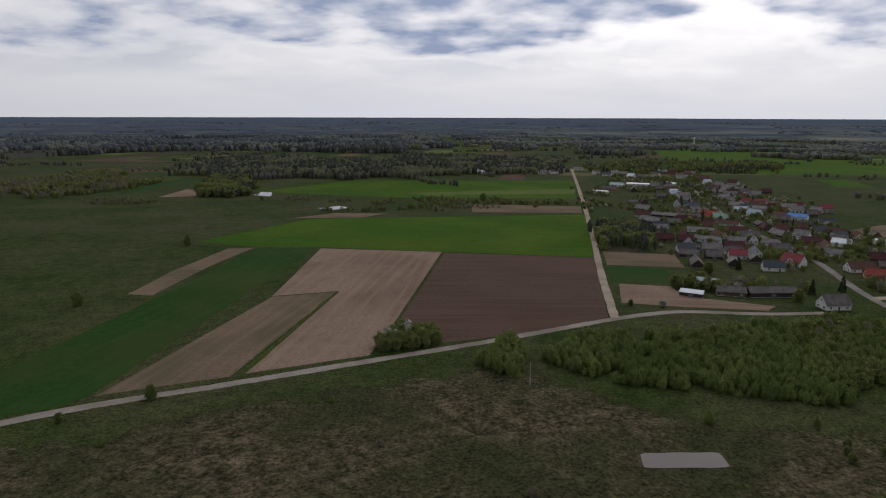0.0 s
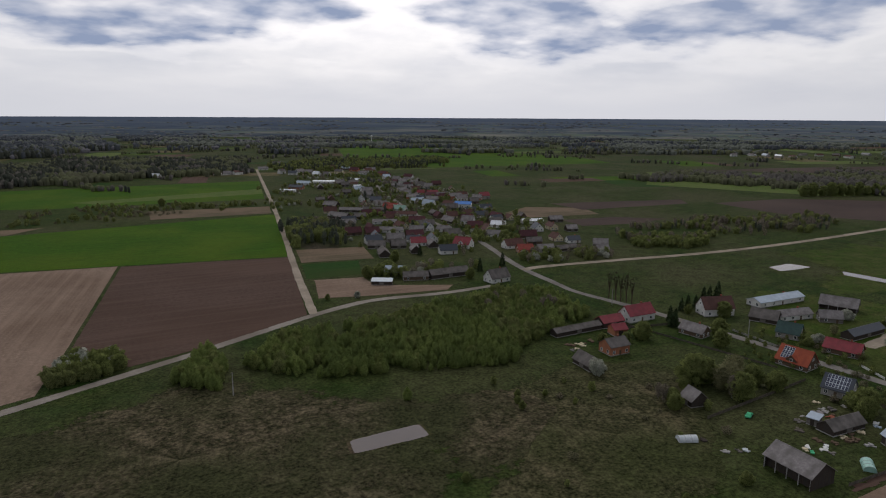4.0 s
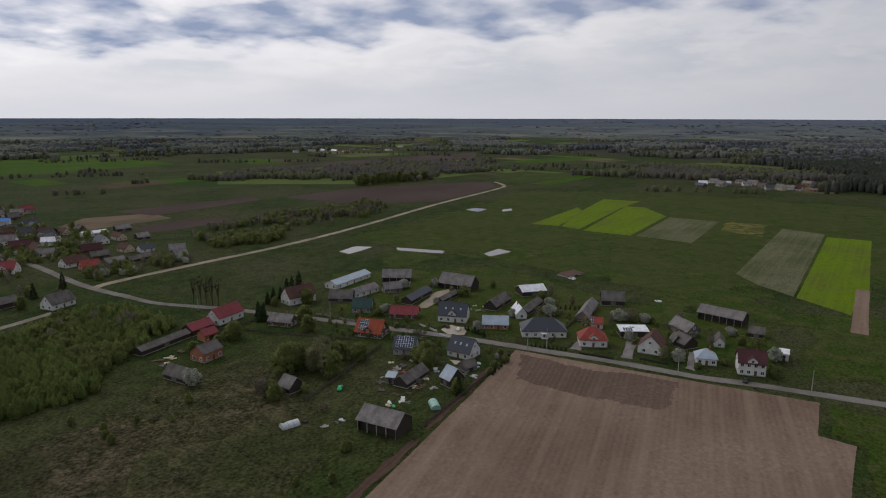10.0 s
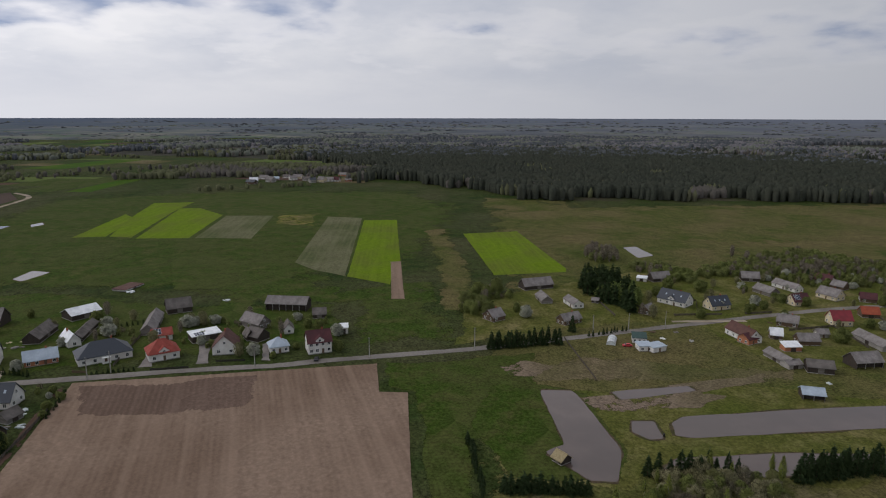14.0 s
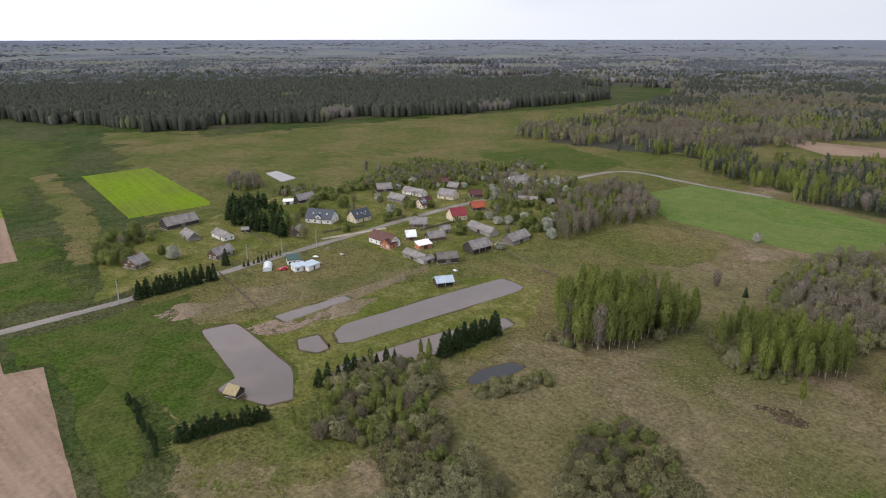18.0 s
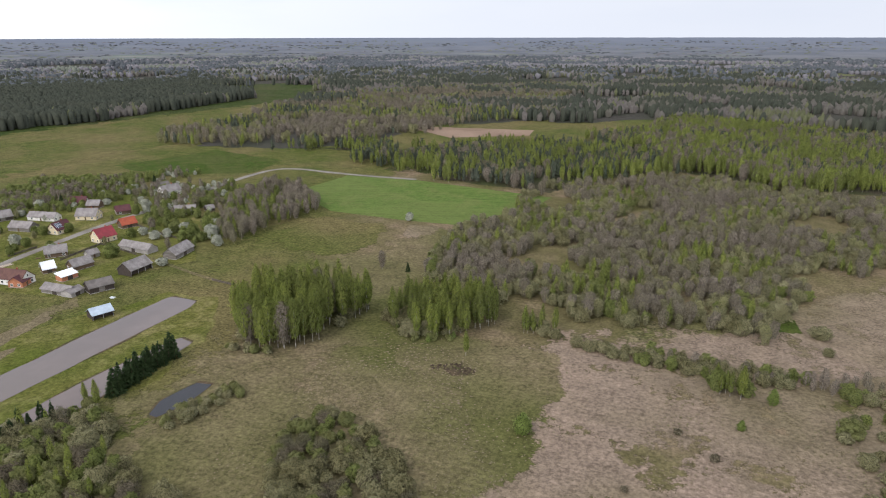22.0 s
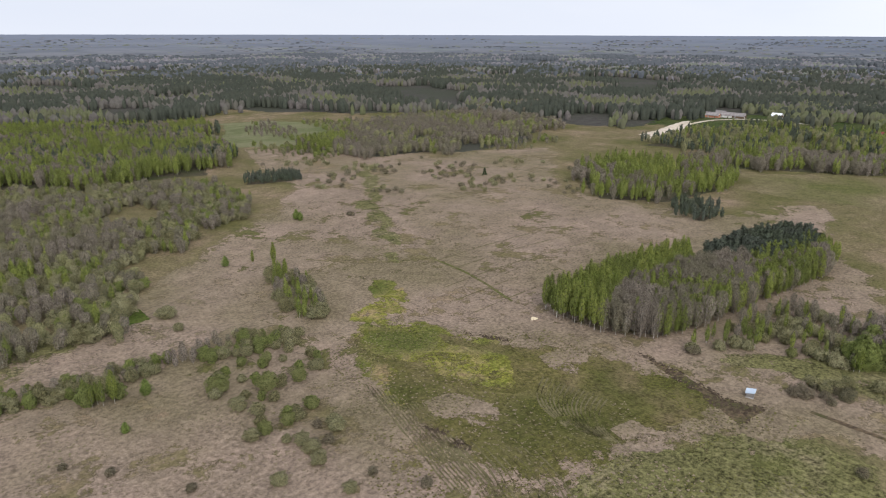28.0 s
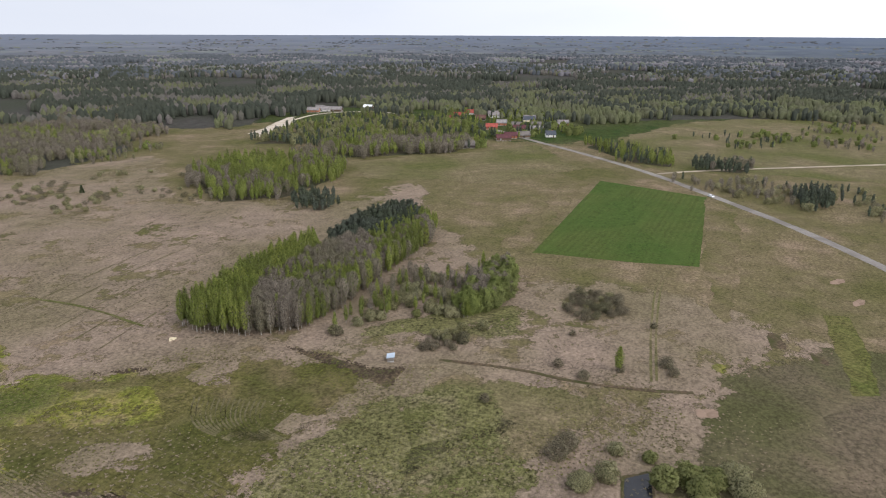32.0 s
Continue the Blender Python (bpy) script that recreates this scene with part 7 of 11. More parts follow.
strip("wheel_tracks", "mixed_meadow", [(-186.2, 4.9), (-218.8, 3.7), (-270.4, 4.2), (-293.2, 9.0)], 0.8, "dark wheel ruts in the dry grass", soft=0.16)
strip("wheel_tracks", "mixed_meadow", [(-187.3, 6.5), (-220.0, 5.4), (-271.8, 6.4), (-294.7, 11.2)], 0.8, "dark wheel ruts beside the first", soft=0.16)
strip("ditch", "churned_earth", [(-178.8, -60.1), (-181.2, -34.8), (-178.3, -17.2), (-180.6, 5.9), (-183.4, 16.9)], 1.6, "dark overgrown ditch across the meadow", soft=0.32)
strip("ditch", "olive_meadow", [(-128.8, -262.4), (-151.2, -238.0), (-175.7, -228.6)], 1.0, "low dark ditch in the dry meadow", soft=0.20)
strip("path", "mixed_meadow", [(-175.7, -228.6), (-176.1, -200.6), (-168.9, -168.0)], 1.4, "faint trodden path on the dry meadow", soft=0.28)

# ponds
pond([(59.7, 181.3), (83.8, 182.0), (83.7, 173.2), (58.4, 172.8)], "rectangular pond of brown water in the bog")
pond([(217.0, -78.2), (214.1, -90.7), (170.1, -88.5), (153.4, -79.4), (155.5, -71.9), (173.1, -64.9), (176.6, -72.8)], "large brown fish pond with a notched bank")
pond([(210.9, -103.9), (210.4, -134.7), (205.5, -135.5), (203.2, -104.4)], "narrow brown fish pond")
pond([(187.2, -100.2), (185.7, -107.7), (174.2, -104.8), (174.2, -100.0), (180.2, -96.9)], "small brown fish pond")
pond([(183.4, -112.7), (187.2, -119.0), (184.8, -160.3), (181.4, -197.3), (168.0, -196.5), (166.3, -190.2), (170.0, -148.1), (172.5, -114.3), (175.3, -109.4)], "long brown fish pond with a pavilion")
pond([(157.3, -95.0), (162.4, -102.5), (158.6, -138.5), (152.2, -167.3), (144.9, -165.2), (147.9, -121.0), (155.5, -97.3)], "long brown fish pond behind a row of spruces")
pond([(127.4, -124.3), (129.4, -131.1), (126.3, -143.0), (121.0, -143.7), (121.2, -132.5), (124.4, -123.8)], "dark boggy pool", water="water_dark")
pond([(461, -230), (463, -242), (429, -239), (424, -224)], "pale pond on the meadow")
pond([(393, 286), (415, 287), (420, 273), (389, 274)], "shallow pale pool on the meadow")
pond([(426, 256), (428, 245), (432, 217), (422, 214), (417, 249)], "long shallow pool on the meadow")
pond([(436, 187), (458, 184), (452, 171), (429, 179)], "shallow reedy pool on the meadow")
pond([(639, 296), (655, 292), (654, 276), (630, 278)], "far pale pool on the meadow")
pond([(658, 261), (670, 255), (657, 249), (644, 255)], "small far pool on the meadow")
pond([(-240, 820), (-240, 857), (-222, 851), (-213, 809)], "far pale pool")
pond([(-137, 706), (-115, 724), (-101, 711), (-117, 693)], "far narrow pool")
pond([(-136.8, 0.2), (-140.9, 5.8), (-131.4, 6.8), (-128.4, 0.7)], "small dark pool among bushes", water="water_dark")

# buildings of the villages
building(229.8, 237.4, -0, 16.3, 8.5, 3.8, 4, "roof_red", "wall_white", "red-roofed white house among garden trees", group="village houses")
building(210.7, 235.5, -1, 12.6, 7, 3, 2.4, "roof_red", "wall_boards", "red-roofed outbuilding in the village", win=0, chimney=0, name="shed", category="shed")
building(189.7, 234.5, 2, 26.7, 5, 2.4, 1.4, "roof_weathered", "wall_boards", "long low dark wooden shed", win=0, chimney=0, name="shed", category="shed")
building(205.4, 223.8, -10, 6.8, 6, 3.2, 2, "roof_red", "wall_brick", "small red-roofed shed behind a brick house", win=0, chimney=0, name="shed", category="shed")
building(187.9, 206.1, -1, 10.1, 8, 4, 2.6, "roof_weathered", "wall_brick", "unplastered orange brick house with a grey roof", group="village houses")
building(166.7, 197.8, -93, 11.7, 6, 2.4, 3, "roof_weathered", "wall_boards", "grey-roofed old wooden barn behind a bush", win=0, chimney=0, name="barn", category="barn")
building(237.7, 207.7, -79, 11.8, 7, 2.5, 3, "roof_asbestos", "wall_timber", "old timber cottage with a grey roof", name="cottage", category="cottage", group="village houses")
building(178.1, 153.2, -99, 6.2, 7, 2.6, 3, "roof_asbestos", "wall_boards", "small grey-roofed barn in the orchard", win=0, chimney=0, name="barn", category="barn")
building(272.8, 226.5, -18, 16.3, 9, 4.2, 5, "roof_brown", "wall_white", "white house with a steep brown-grey roof", group="village houses")
building(319.8, 226.4, -2, 34.0, 9, 3, 1.8, "roof_light_blue", "wall_white", "long white farm building with a pale blue roof", win=5, name="farm_building", category="farm building")
building(301.5, 203.8, -10, 20.1, 7, 2.8, 2.2, "roof_asbestos", "wall_white", "low white farm building with a grey roof", win=4, name="farm_building", category="farm building")
building(286.1, 207.2, -66, 12.7, 9, 2.4, 3.6, "roof_weathered", "wall_boards", "dark barn with a low grey roof", win=0, chimney=0, name="barn", category="barn")
building(274.5, 185.5, -68, 9.9, 8, 3, 4, "roof_teal", "wall_grey", "grey house with a dark green roof", group="village houses")
building(338.7, 203.0, -65, 17.4, 9, 3, 4, "roof_asbestos", "wall_boards", "open-fronted barn with a grey roof", win=0, chimney=0, extra="poles", name="barn", category="barn")
building(314.6, 192.4, -42, 10.2, 7, 2.6, 3, "roof_asbestos", "wall_log_grey", "grey-roofed farm shed in the village", win=2, chimney=0, name="shed", category="shed")
building(307.5, 171.7, 2, 25.3, 6, 2.6, 2, "roof_slate", "wall_boards", "long shed with a dark blue roof", win=0, chimney=0, name="shed", category="shed")
building(339.7, 161.5, -92, 21.1, 11, 3.4, 5, "roof_asbestos", "wall_boards", "large barn with a grey corrugated roof", win=0, chimney=0, extra="poles", name="barn", category="barn")
building(313.9, 156.1, -1, 18.9, 4, 2.2, 1.2, "roof_weathered", "wall_boards", "low dark shed beside the yard", win=0, chimney=0, name="shed", category="shed")
building(275.8, 160.9, -72, 13.9, 8, 2.6, 3.2, "roof_red", "wall_timber", "wooden house with a bright red roof", group="village houses")
building(283.0, 137.0, -75, 14.0, 11, 3.6, 5.2, "roof_slate", "wall_white", "new white house with a dark slate roof and dormer", win=4, extra="dormer,skylight", group="village houses")
building(244.6, 160.8, -82, 12.7, 9, 2.6, 5, "roof_orange", "wall_timber", "orange-roofed wooden house with solar panels", chimney=0, extra="dormer,solar", group="village houses")
building(232.6, 135.4, -73, 9.4, 9, 3, 4, "roof_slate", "wall_grey", "house with a roof full of solar panels", chimney=0, extra="solarfull", group="village houses")
building(240.0, 111.5, -97, 10.9, 9, 3.1, 5, "roof_slate", "wall_white", "new white house with a dark roof", chimney=0, extra="skylight", group="village houses")
building(206.2, 117.9, -3, 15.4, 6, 2.2, 2.2, "roof_weathered", "wall_boards", "long low dark shed with a grey roof", win=0, chimney=0, name="shed", category="shed")
building(210.2, 102.3, -115, 5.5, 7, 3.4, 3.6, "roof_light_blue", "wall_boards", "dark wooden barn with a pale blue-grey roof", win=0, chimney=0, name="barn", category="barn")
building(226.3, 103.4, -27, 5.9, 5, 2, 2, "roof_weathered", "wall_log_grey", "small grey garden shed", win=0, chimney=0, name="shed", category="shed")
building(167.6, 105.9, -91, 14.7, 10, 4, 3.2, "roof_asbestos", "wall_boards", "board barn with concrete posts and grey roof", win=0, chimney=0, extra="poles", name="barn", category="barn")
building(201.8, 124.1, -75, 3.5, 4, 2.4, 0.6, "roof_light_blue", "wall_log_grey", "small pale blue shed", style="mono", win=0, chimney=0, name="shed", category="shed")
building(346.4, 119.0, -47, 14.5, 11, 3, 2.4, "roof_white", "wall_boards", "barn with a bright white metal roof", win=0, chimney=0, name="barn", category="barn")
building(315.5, 126.6, -2, 20.1, 7, 2.6, 3, "roof_weathered", "wall_boards", "dark barn with a weathered roof", win=0, chimney=0, name="barn", category="barn")
building(281.5, 114.0, -68, 12.0, 8, 2.6, 3, "roof_light_blue", "wall_brick", "brick cottage with a pale blue metal roof", win=4, group="village houses")
building(303.1, 109.9, -56, 5.3, 11, 3, 3, "roof_white", "wall_white", "white house with a pale metal roof", win=2, turn=1, group="village houses")
building(316.3, 108.3, -0, 23.4, 5, 2.4, 1.8, "roof_weathered", "wall_boards", "long brown wooden shed", win=0, chimney=0, name="shed", category="shed")
building(282.3, 90.4, -65, 20.2, 12, 3, 5, "roof_slate", "wall_white", "large white bungalow with a dark hipped roof", style="hip", win=5, extra="porch", group="village houses")
building(279.2, 66.4, -69, 11.9, 10, 3.2, 5, "roof_tile_red", "wall_white", "white house with a red tiled hip roof", style="hip", extra="dormer", group="village houses")
building(303.2, 71.8, -73, 8.4, 7, 2.8, 2.2, "roof_tile_red", "wall_white", "garage with a red roof and solar panels", win=2, chimney=0, extra="solar", name="garage", category="garage")
building(323.0, 80.1, 4, 27.4, 6, 2.6, 2.6, "roof_asbestos", "wall_log_grey", "long grey shed behind the garage", win=0, chimney=0, name="shed", category="shed")
building(347.4, 72.8, -71, 11.9, 9, 3, 4, "roof_weathered", "wall_boards", "weathered grey barn at the meadow edge", win=0, chimney=0, name="barn", category="barn")
building(299.5, 52.6, -66, 12.8, 8, 3, 0.5, "roof_white", "wall_boards", "carport with a flat white roof", style="mono", win=0, chimney=0, extra="solar", name="carport", category="carport")
building(282.3, 41.0, -90, 10.1, 11, 3.4, 5, "roof_brown", "wall_white", "gabled house with a red-brown roof and balcony", win=2, turn=1, group="village houses")
building(295.7, 32.9, -68, 3.5, 6, 2.4, 2.6, "roof_weathered", "wall_boards", "small dark gabled shed", win=0, chimney=0, name="shed", category="shed", turn=1)
building(294.6, 29.1, -41, 7.4, 8, 2.6, 3, "roof_weathered", "wall_boards", "dark gabled shed beside the drive", win=0, chimney=0, name="shed", category="shed", turn=1)
building(314.3, 31.5, -45, 7.3, 13, 3, 3.4, "roof_asbestos", "wall_log_grey", "long barn with a pinkish grey roof", win=1, chimney=0, name="barn", category="barn", turn=1)
building(341.5, 16.9, -107, 21.7, 9, 3.8, 3, "roof_asbestos", "wall_boards", "long open barn with white posts", win=0, chimney=0, extra="poles", name="barn", category="barn")
building(303.4, 15.6, -83, 4.3, 8, 2.4, 2.6, "roof_weathered", "wall_white", "small shed with a white front", win=1, chimney=0, name="shed", category="shed", turn=1)
building(278.0, 18.9, -77, 7.8, 7.43681, 2.8, 3.4, "roof_light_blue", "wall_white", "cottage with a pale blue hipped roof", style="hip", group="village houses")
building(275.2, 1.9, -80, 9.9, 9, 5.2, 4, "roof_maroon", "wall_white", "two-storey white house with a maroon roof", win=4, extra="dormer", group="village houses")
building(323.7, 1.1, -90, 6.3, 6, 2.4, 2.4, "roof_weathered", "wall_boards", "old grey wooden shed", win=0, chimney=0, name="shed", category="shed")
building(297.0, -10.1, -91, 3.5, 5, 3, 0.6, "roof_white", "wall_white", "small white metal shed", style="mono", win=0, chimney=0, name="shed", category="shed")
building(358.8, -125.2, -82, 21.2, 10, 3, 4, "roof_asbestos", "wall_boards", "long weathered barn with a grey roof", win=0, chimney=0, name="barn", category="barn")
building(332.0, -120.7, 176, 15.1, 7, 2.2, 2.6, "roof_asbestos", "wall_log_grey", "small grey-roofed shed in the village", win=0, chimney=0, name="shed", category="shed")
building(320.1, -133.1, -177, 14.6, 7, 2.8, 2.2, "roof_asbestos", "wall_white", "low pale farm building with a grey roof", win=2, chimney=0, name="farm_building", category="farm building")
building(292.1, -119.6, -70, 12.6, 7, 2.8, 3, "roof_asbestos", "wall_timber", "timber cottage with white window frames", name="cottage", category="cottage", group="village houses")
building(329.9, -83.5, -120, 5.0, 6, 2.4, 2.6, "roof_weathered", "wall_boards", "dark overgrown shed in the village", win=0, chimney=0, name="shed", category="shed", turn=1)
building(304.1, -84.6, -154, 9.4, 9, 2.8, 3.4, "roof_asbestos", "wall_timber", "old wooden cottage with a grey gable roof", win=2, name="cottage", category="cottage", turn=1, group="village houses")
building(322.8, -147.0, -124, 4.1, 4, 2, 1.2, "roof_asbestos", "wall_boards", "tiny garden shed in the village", win=0, chimney=0, name="shed", category="shed")
building(313.2, -188.8, -148, 18.2, 11, 3.4, 5, "roof_slate", "wall_white", "white house with a dark slate roof and glazed gable", win=4, extra="dormer,skylight", group="village houses")
building(300.9, -205.7, -85, 13.0, 9, 3.2, 4.6, "roof_slate", "wall_cream", "cream house with a dark slate roof", extra="skylight", group="village houses")
building(361.7, -205.9, -85, 14.2, 8, 2.8, 3.6, "roof_asbestos", "wall_boards", "dark barn with a grey roof behind the house", win=0, chimney=0, name="barn", category="barn")
building(362.4, -194.9, -126, 6.9, 5, 2.4, 0.8, "roof_white", "wall_white", "low shed with a white roof", style="mono", win=0, chimney=0, name="shed", category="shed")
building(299.8, -165.4, -145, 7.6, 8, 2.4, 3, "roof_asbestos", "wall_timber", "dark log cabin with a pale grey roof", win=2, chimney=0, name="cottage", category="cottage", turn=1, group="village houses")
building(255.5, -189.5, -177, 18.5, 8, 3.4, 3.6, "roof_brown", "wall_white", "long white house with a brown roof", win=4, group="village houses")
building(249.7, -187.8, -74, 7.0, 7, 3, 2.4, "roof_maroon", "wall_brick", "maroon-roofed annex in the village", win=1, chimney=0, name="annex", category="annex")
building(227.2, -186.9, 179, 16.5, 6, 2.2, 2, "roof_asbestos", "wall_log_grey", "long grey shed with a sagging roof", win=0, chimney=0, name="shed", category="shed")
building(220.4, -186.8, -89, 7.3, 6, 2.2, 1.4, "roof_asbestos", "wall_grey", "low shed with a pale roof", win=0, chimney=0, name="shed", category="shed")
building(214.5, -194.6, -117, 11.0, 8, 3, 2.4, "roof_weathered", "wall_boards", "black boarded barn with a grey roof", win=0, chimney=0, name="barn", category="barn")
building(216.4, -216.8, -93, 13.8, 9, 3.2, 3.6, "roof_asbestos", "wall_boards", "open barn with a grey roof", win=0, chimney=0, extra="poles", name="barn", category="barn")
building(214.0, -242.3, -84, 17.0, 8, 2.8, 3.2, "roof_asbestos", "wall_log_grey", "weathered log barn in the village", win=0, chimney=0, name="barn", category="barn")
building(237.3, -241.7, 173, 22.4, 7, 2.6, 2.4, "roof_asbestos", "wall_grey", "long grey farm building", win=0, chimney=0, name="farm_building", category="farm building")
building(253.1, -204.5, -118, 5.8, 6, 2.6, 3, "roof_white", "wall_timber", "brown shed with a white roof", win=0, chimney=0, name="shed", category="shed")
building(237.5, -200.0, -99, 8.5, 5, 2.4, 1.4, "roof_white", "wall_brick", "red and white low shed", style="mono", win=0, chimney=0, name="shed", category="shed")
building(243.8, -213.1, -104, 10.4, 7, 2.6, 3, "roof_asbestos", "wall_timber", "grey-roofed garden house in the village", win=1, chimney=0, name="shed", category="shed")
building(250.8, -226.6, -105, 5.8, 5, 2.4, 2, "roof_asbestos", "wall_grey", "small grey outhouse in the village", win=1, chimney=0, name="shed", category="shed")
building(268.7, -223.0, -132, 10.6, 8, 2.8, 3.2, "roof_asbestos", "wall_timber", "old timber cottage with a grey roof", name="cottage", category="cottage", group="village houses")
building(265.5, -248.9, -104, 10.7, 9, 3.6, 4.4, "roof_red", "wall_cream", "cream house with a pinkish red roof", group="village houses")
building(273.5, -273.4, -112, 9.3, 7, 2.6, 3.4, "roof_orange", "wall_timber", "wooden shed with an orange roof", win=0, chimney=0, name="shed", category="shed")
building(299.6, -253.5, -89, 11.0, 8, 3, 4, "roof_maroon", "wall_cream", "cream house with a dark roof and solar panels", extra="solar", group="village houses")
building(306.9, -280.0, -164, 13.6, 9, 3, 4, "roof_asbestos", "wall_cream", "cream house with a grey roof", group="village houses")
building(297.6, -295.6, -127, 8.9, 8, 2.6, 3, "roof_maroon", "wall_timber", "house with a maroon roof", win=2, chimney=0, group="village houses")
building(351.8, -261.5, -113, 11.8, 9, 2.8, 3.6, "roof_asbestos", "wall_boards", "grey-roofed barn in the village", win=0, chimney=0, name="barn", category="barn")
building(322.2, -250.9, -173, 14.9, 8, 2.6, 3, "roof_asbestos", "wall_log_grey", "low grey farm building", win=1, chimney=0, name="barn", category="barn")
building(328.9, -270.0, -172, 19.7, 7, 2.8, 2.6, "roof_asbestos", "wall_white", "long pale farm building with grey roof", chimney=0, name="farm_building", category="farm building")
building(337.6, -303.1, -158, 10.4, 8, 2.8, 3.4, "roof_maroon", "wall_timber", "brown-roofed house among trees", win=2, group="village houses")
building(323.7, -300.8, -161, 8.7, 7, 2.6, 3, "roof_asbestos", "wall_timber", "grey roofed barn among trees", win=0, chimney=0, name="barn", category="barn")
building(303.2, -342.2, -107, 14.5, 9, 4, 4, "roof_asbestos", "wall_white", "white house with a grey roof by the road", group="village houses")
building(320.8, -354.8, -108, 12.1, 7, 2.6, 3, "roof_weathered", "wall_boards", "grey barn behind the white house", win=0, chimney=0, name="barn", category="barn")
building(261.9, -306.8, -150, 13.3, 8, 2.8, 3, "roof_asbestos", "wall_timber", "log cottage with a grey roof", name="cottage", category="cottage", group="village houses")
building(252.5, -316.3, -121, 5.3, 5, 2.2, 2, "roof_asbestos", "wall_boards", "small grey shed among trees", win=0, chimney=0, name="shed", category="shed")
building(260.1, -140.4, -113, 7.0, 7, 2.8, 1.0, "roof_teal", "wall_white", "low white cabin with a green roof", style="mono", chimney=0, name="cabin", category="cabin")
building(250.2, -137.5, -98, 6.6, 6, 2.6, 0.5, "roof_light_blue", "wall_white", "low white cabin with a pale metal roof", style="mono", win=2, chimney=0, name="cabin", category="cabin")
building(248.2, -142.1, -77, 8.2, 6, 2.6, 0.5, "roof_light_blue", "wall_white", "low lean-to with a pale metal roof", style="mono", win=1, chimney=0, name="shed", category="shed")
building(192.8, -173.3, -115, 8.4, 7, 2.6, 2, "roof_light_blue", "wall_boards", "wooden pavilion with a pale metal roof by the pond", win=0, chimney=0, extra="poles", name="pavilion", category="pavilion")
building(167.0, -67.9, -156, 3.8, 4, 1.6, 1.6, "thatch", "wall_boards", "small thatched hut by the fish pond", win=0, chimney=0, name="hut", category="hut")
building(155.9, 373.3, -30, 12.1, 9, 3.6, 3, "roof_light_blue", "wall_boards", "dark barn with a bright pale blue roof", win=0, chimney=0, name="barn", category="barn")
building(140.5, 357.1, -29, 12.3, 5, 2.2, 1, "roof_light_blue", "wall_boards", "low shed with a pale roof", style="mono", win=0, chimney=0, name="shed", category="shed")
building(163.8, 359.8, -16, 15.3, 7, 2.6, 2.4, "roof_weathered", "wall_timber", "long dark farm building", chimney=0, name="farm_building", category="farm building")
building(185.4, 357.6, 2, 26.8, 7, 3, 2.6, "roof_weathered", "wall_boards", "long dark wooden farm building", win=0, chimney=0, name="farm_building", category="farm building")
building(206.9, 333.8, 6, 13.8, 9, 3.2, 4.6, "roof_weathered", "wall_white", "white house with a steep grey roof", group="village houses")
building(210.7, 457.9, -16, 11.8, 9, 3, 3.6, "roof_red", "wall_white", "white house with a bright red roof", group="village houses")
building(239.1, 435.6, -55, 13.2, 10, 3.4, 4.6, "roof_red", "wall_white", "white house with a crimson roof", extra="dormer", group="village houses")
building(177.6, 461.3, -26, 12.9, 8, 2.8, 3, "roof_weathered", "wall_boards", "dark grey-roofed barn in the village", win=0, chimney=0, name="barn", category="barn")
building(289.4, 519.4, -48, 11.1, 9, 6, 4, "roof_asbestos", "wall_white", "tall white house with a grey roof", group="village houses")
building(290.9, 508.5, -28, 13.6, 8, 3, 3.4, "roof_maroon", "wall_brick", "brick house with a dark red roof", group="village houses")
building(344.3, 635.5, -37, 23.8, 12, 4, 2.4, "roof_blue", "wall_white", "farm building with a bright blue roof", win=4, chimney=0, name="farm_building", category="farm building")
building(311.0, 501.4, -42, 12.8, 9, 3.4, 3, "roof_white", "wall_white", "white house with a pale roof", win=2, group="village houses")
building(352.3, 507.8, -16, 19.7, 8, 3, 1.6, "roof_white", "wall_white", "long building with a white roof", chimney=0, name="farm_building", category="farm building")
building(378.5, 506.7, -16, 12.6, 8, 3, 3, "roof_asbestos", "wall_boards", "grey barn at the field edge", win=0, chimney=0, name="barn", category="barn")
building(360.3, 458.9, -16, 9.6, 8, 2.6, 3, "roof_asbestos", "wall_boards", "grey barn on the meadow", win=0, chimney=0, name="barn", category="barn")
building(336.0, 390.9, -37, 11.1, 9, 3, 3.6, "roof_asbestos", "wall_log_grey", "grey barn beside the sandy road", win=0, chimney=0, name="barn", category="barn")
building(272.5, 417.8, -1, 15.3, 9, 3, 4, "roof_brown", "wall_white", "pale house with a brown roof", group="village houses")
building(271.4, 399.4, -16, 11.4, 8, 2.8, 3.4, "roof_tile_red", "wall_brick", "brick house with a pinkish roof", group="village houses")
building(286.7, 395.0, -16, 12.2, 8, 2.6, 3, "roof_asbestos", "wall_grey", "grey cottage by the road", win=2, chimney=0, group="village houses")
building(303.6, 391.8, 2, 18.3, 6, 2.4, 2, "roof_weathered", "wall_boards", "long low shed in the village", win=0, chimney=0, name="shed", category="shed")
building(283.7, 464.4, -43, 11.0, 7, 2.6, 3, "roof_asbestos", "wall_white", "small white house with a grey roof", win=2, chimney=0, group="village houses")
building(256.7, 502.6, -55, 13.0, 7, 2.6, 3, "roof_asbestos", "wall_white", "white cottage with a grey roof", win=2, group="village houses")
building(213.7, 519.8, -31, 20.7, 7, 2.6, 2.2, "roof_asbestos", "wall_white", "long pale farm building", win=4, chimney=0, name="farm_building", category="farm building")
building(234.6, 512.4, -29, 12.6, 7, 2.6, 3, "roof_asbestos", "wall_timber", "timber house with a grey roof", win=2, chimney=0, group="village houses")
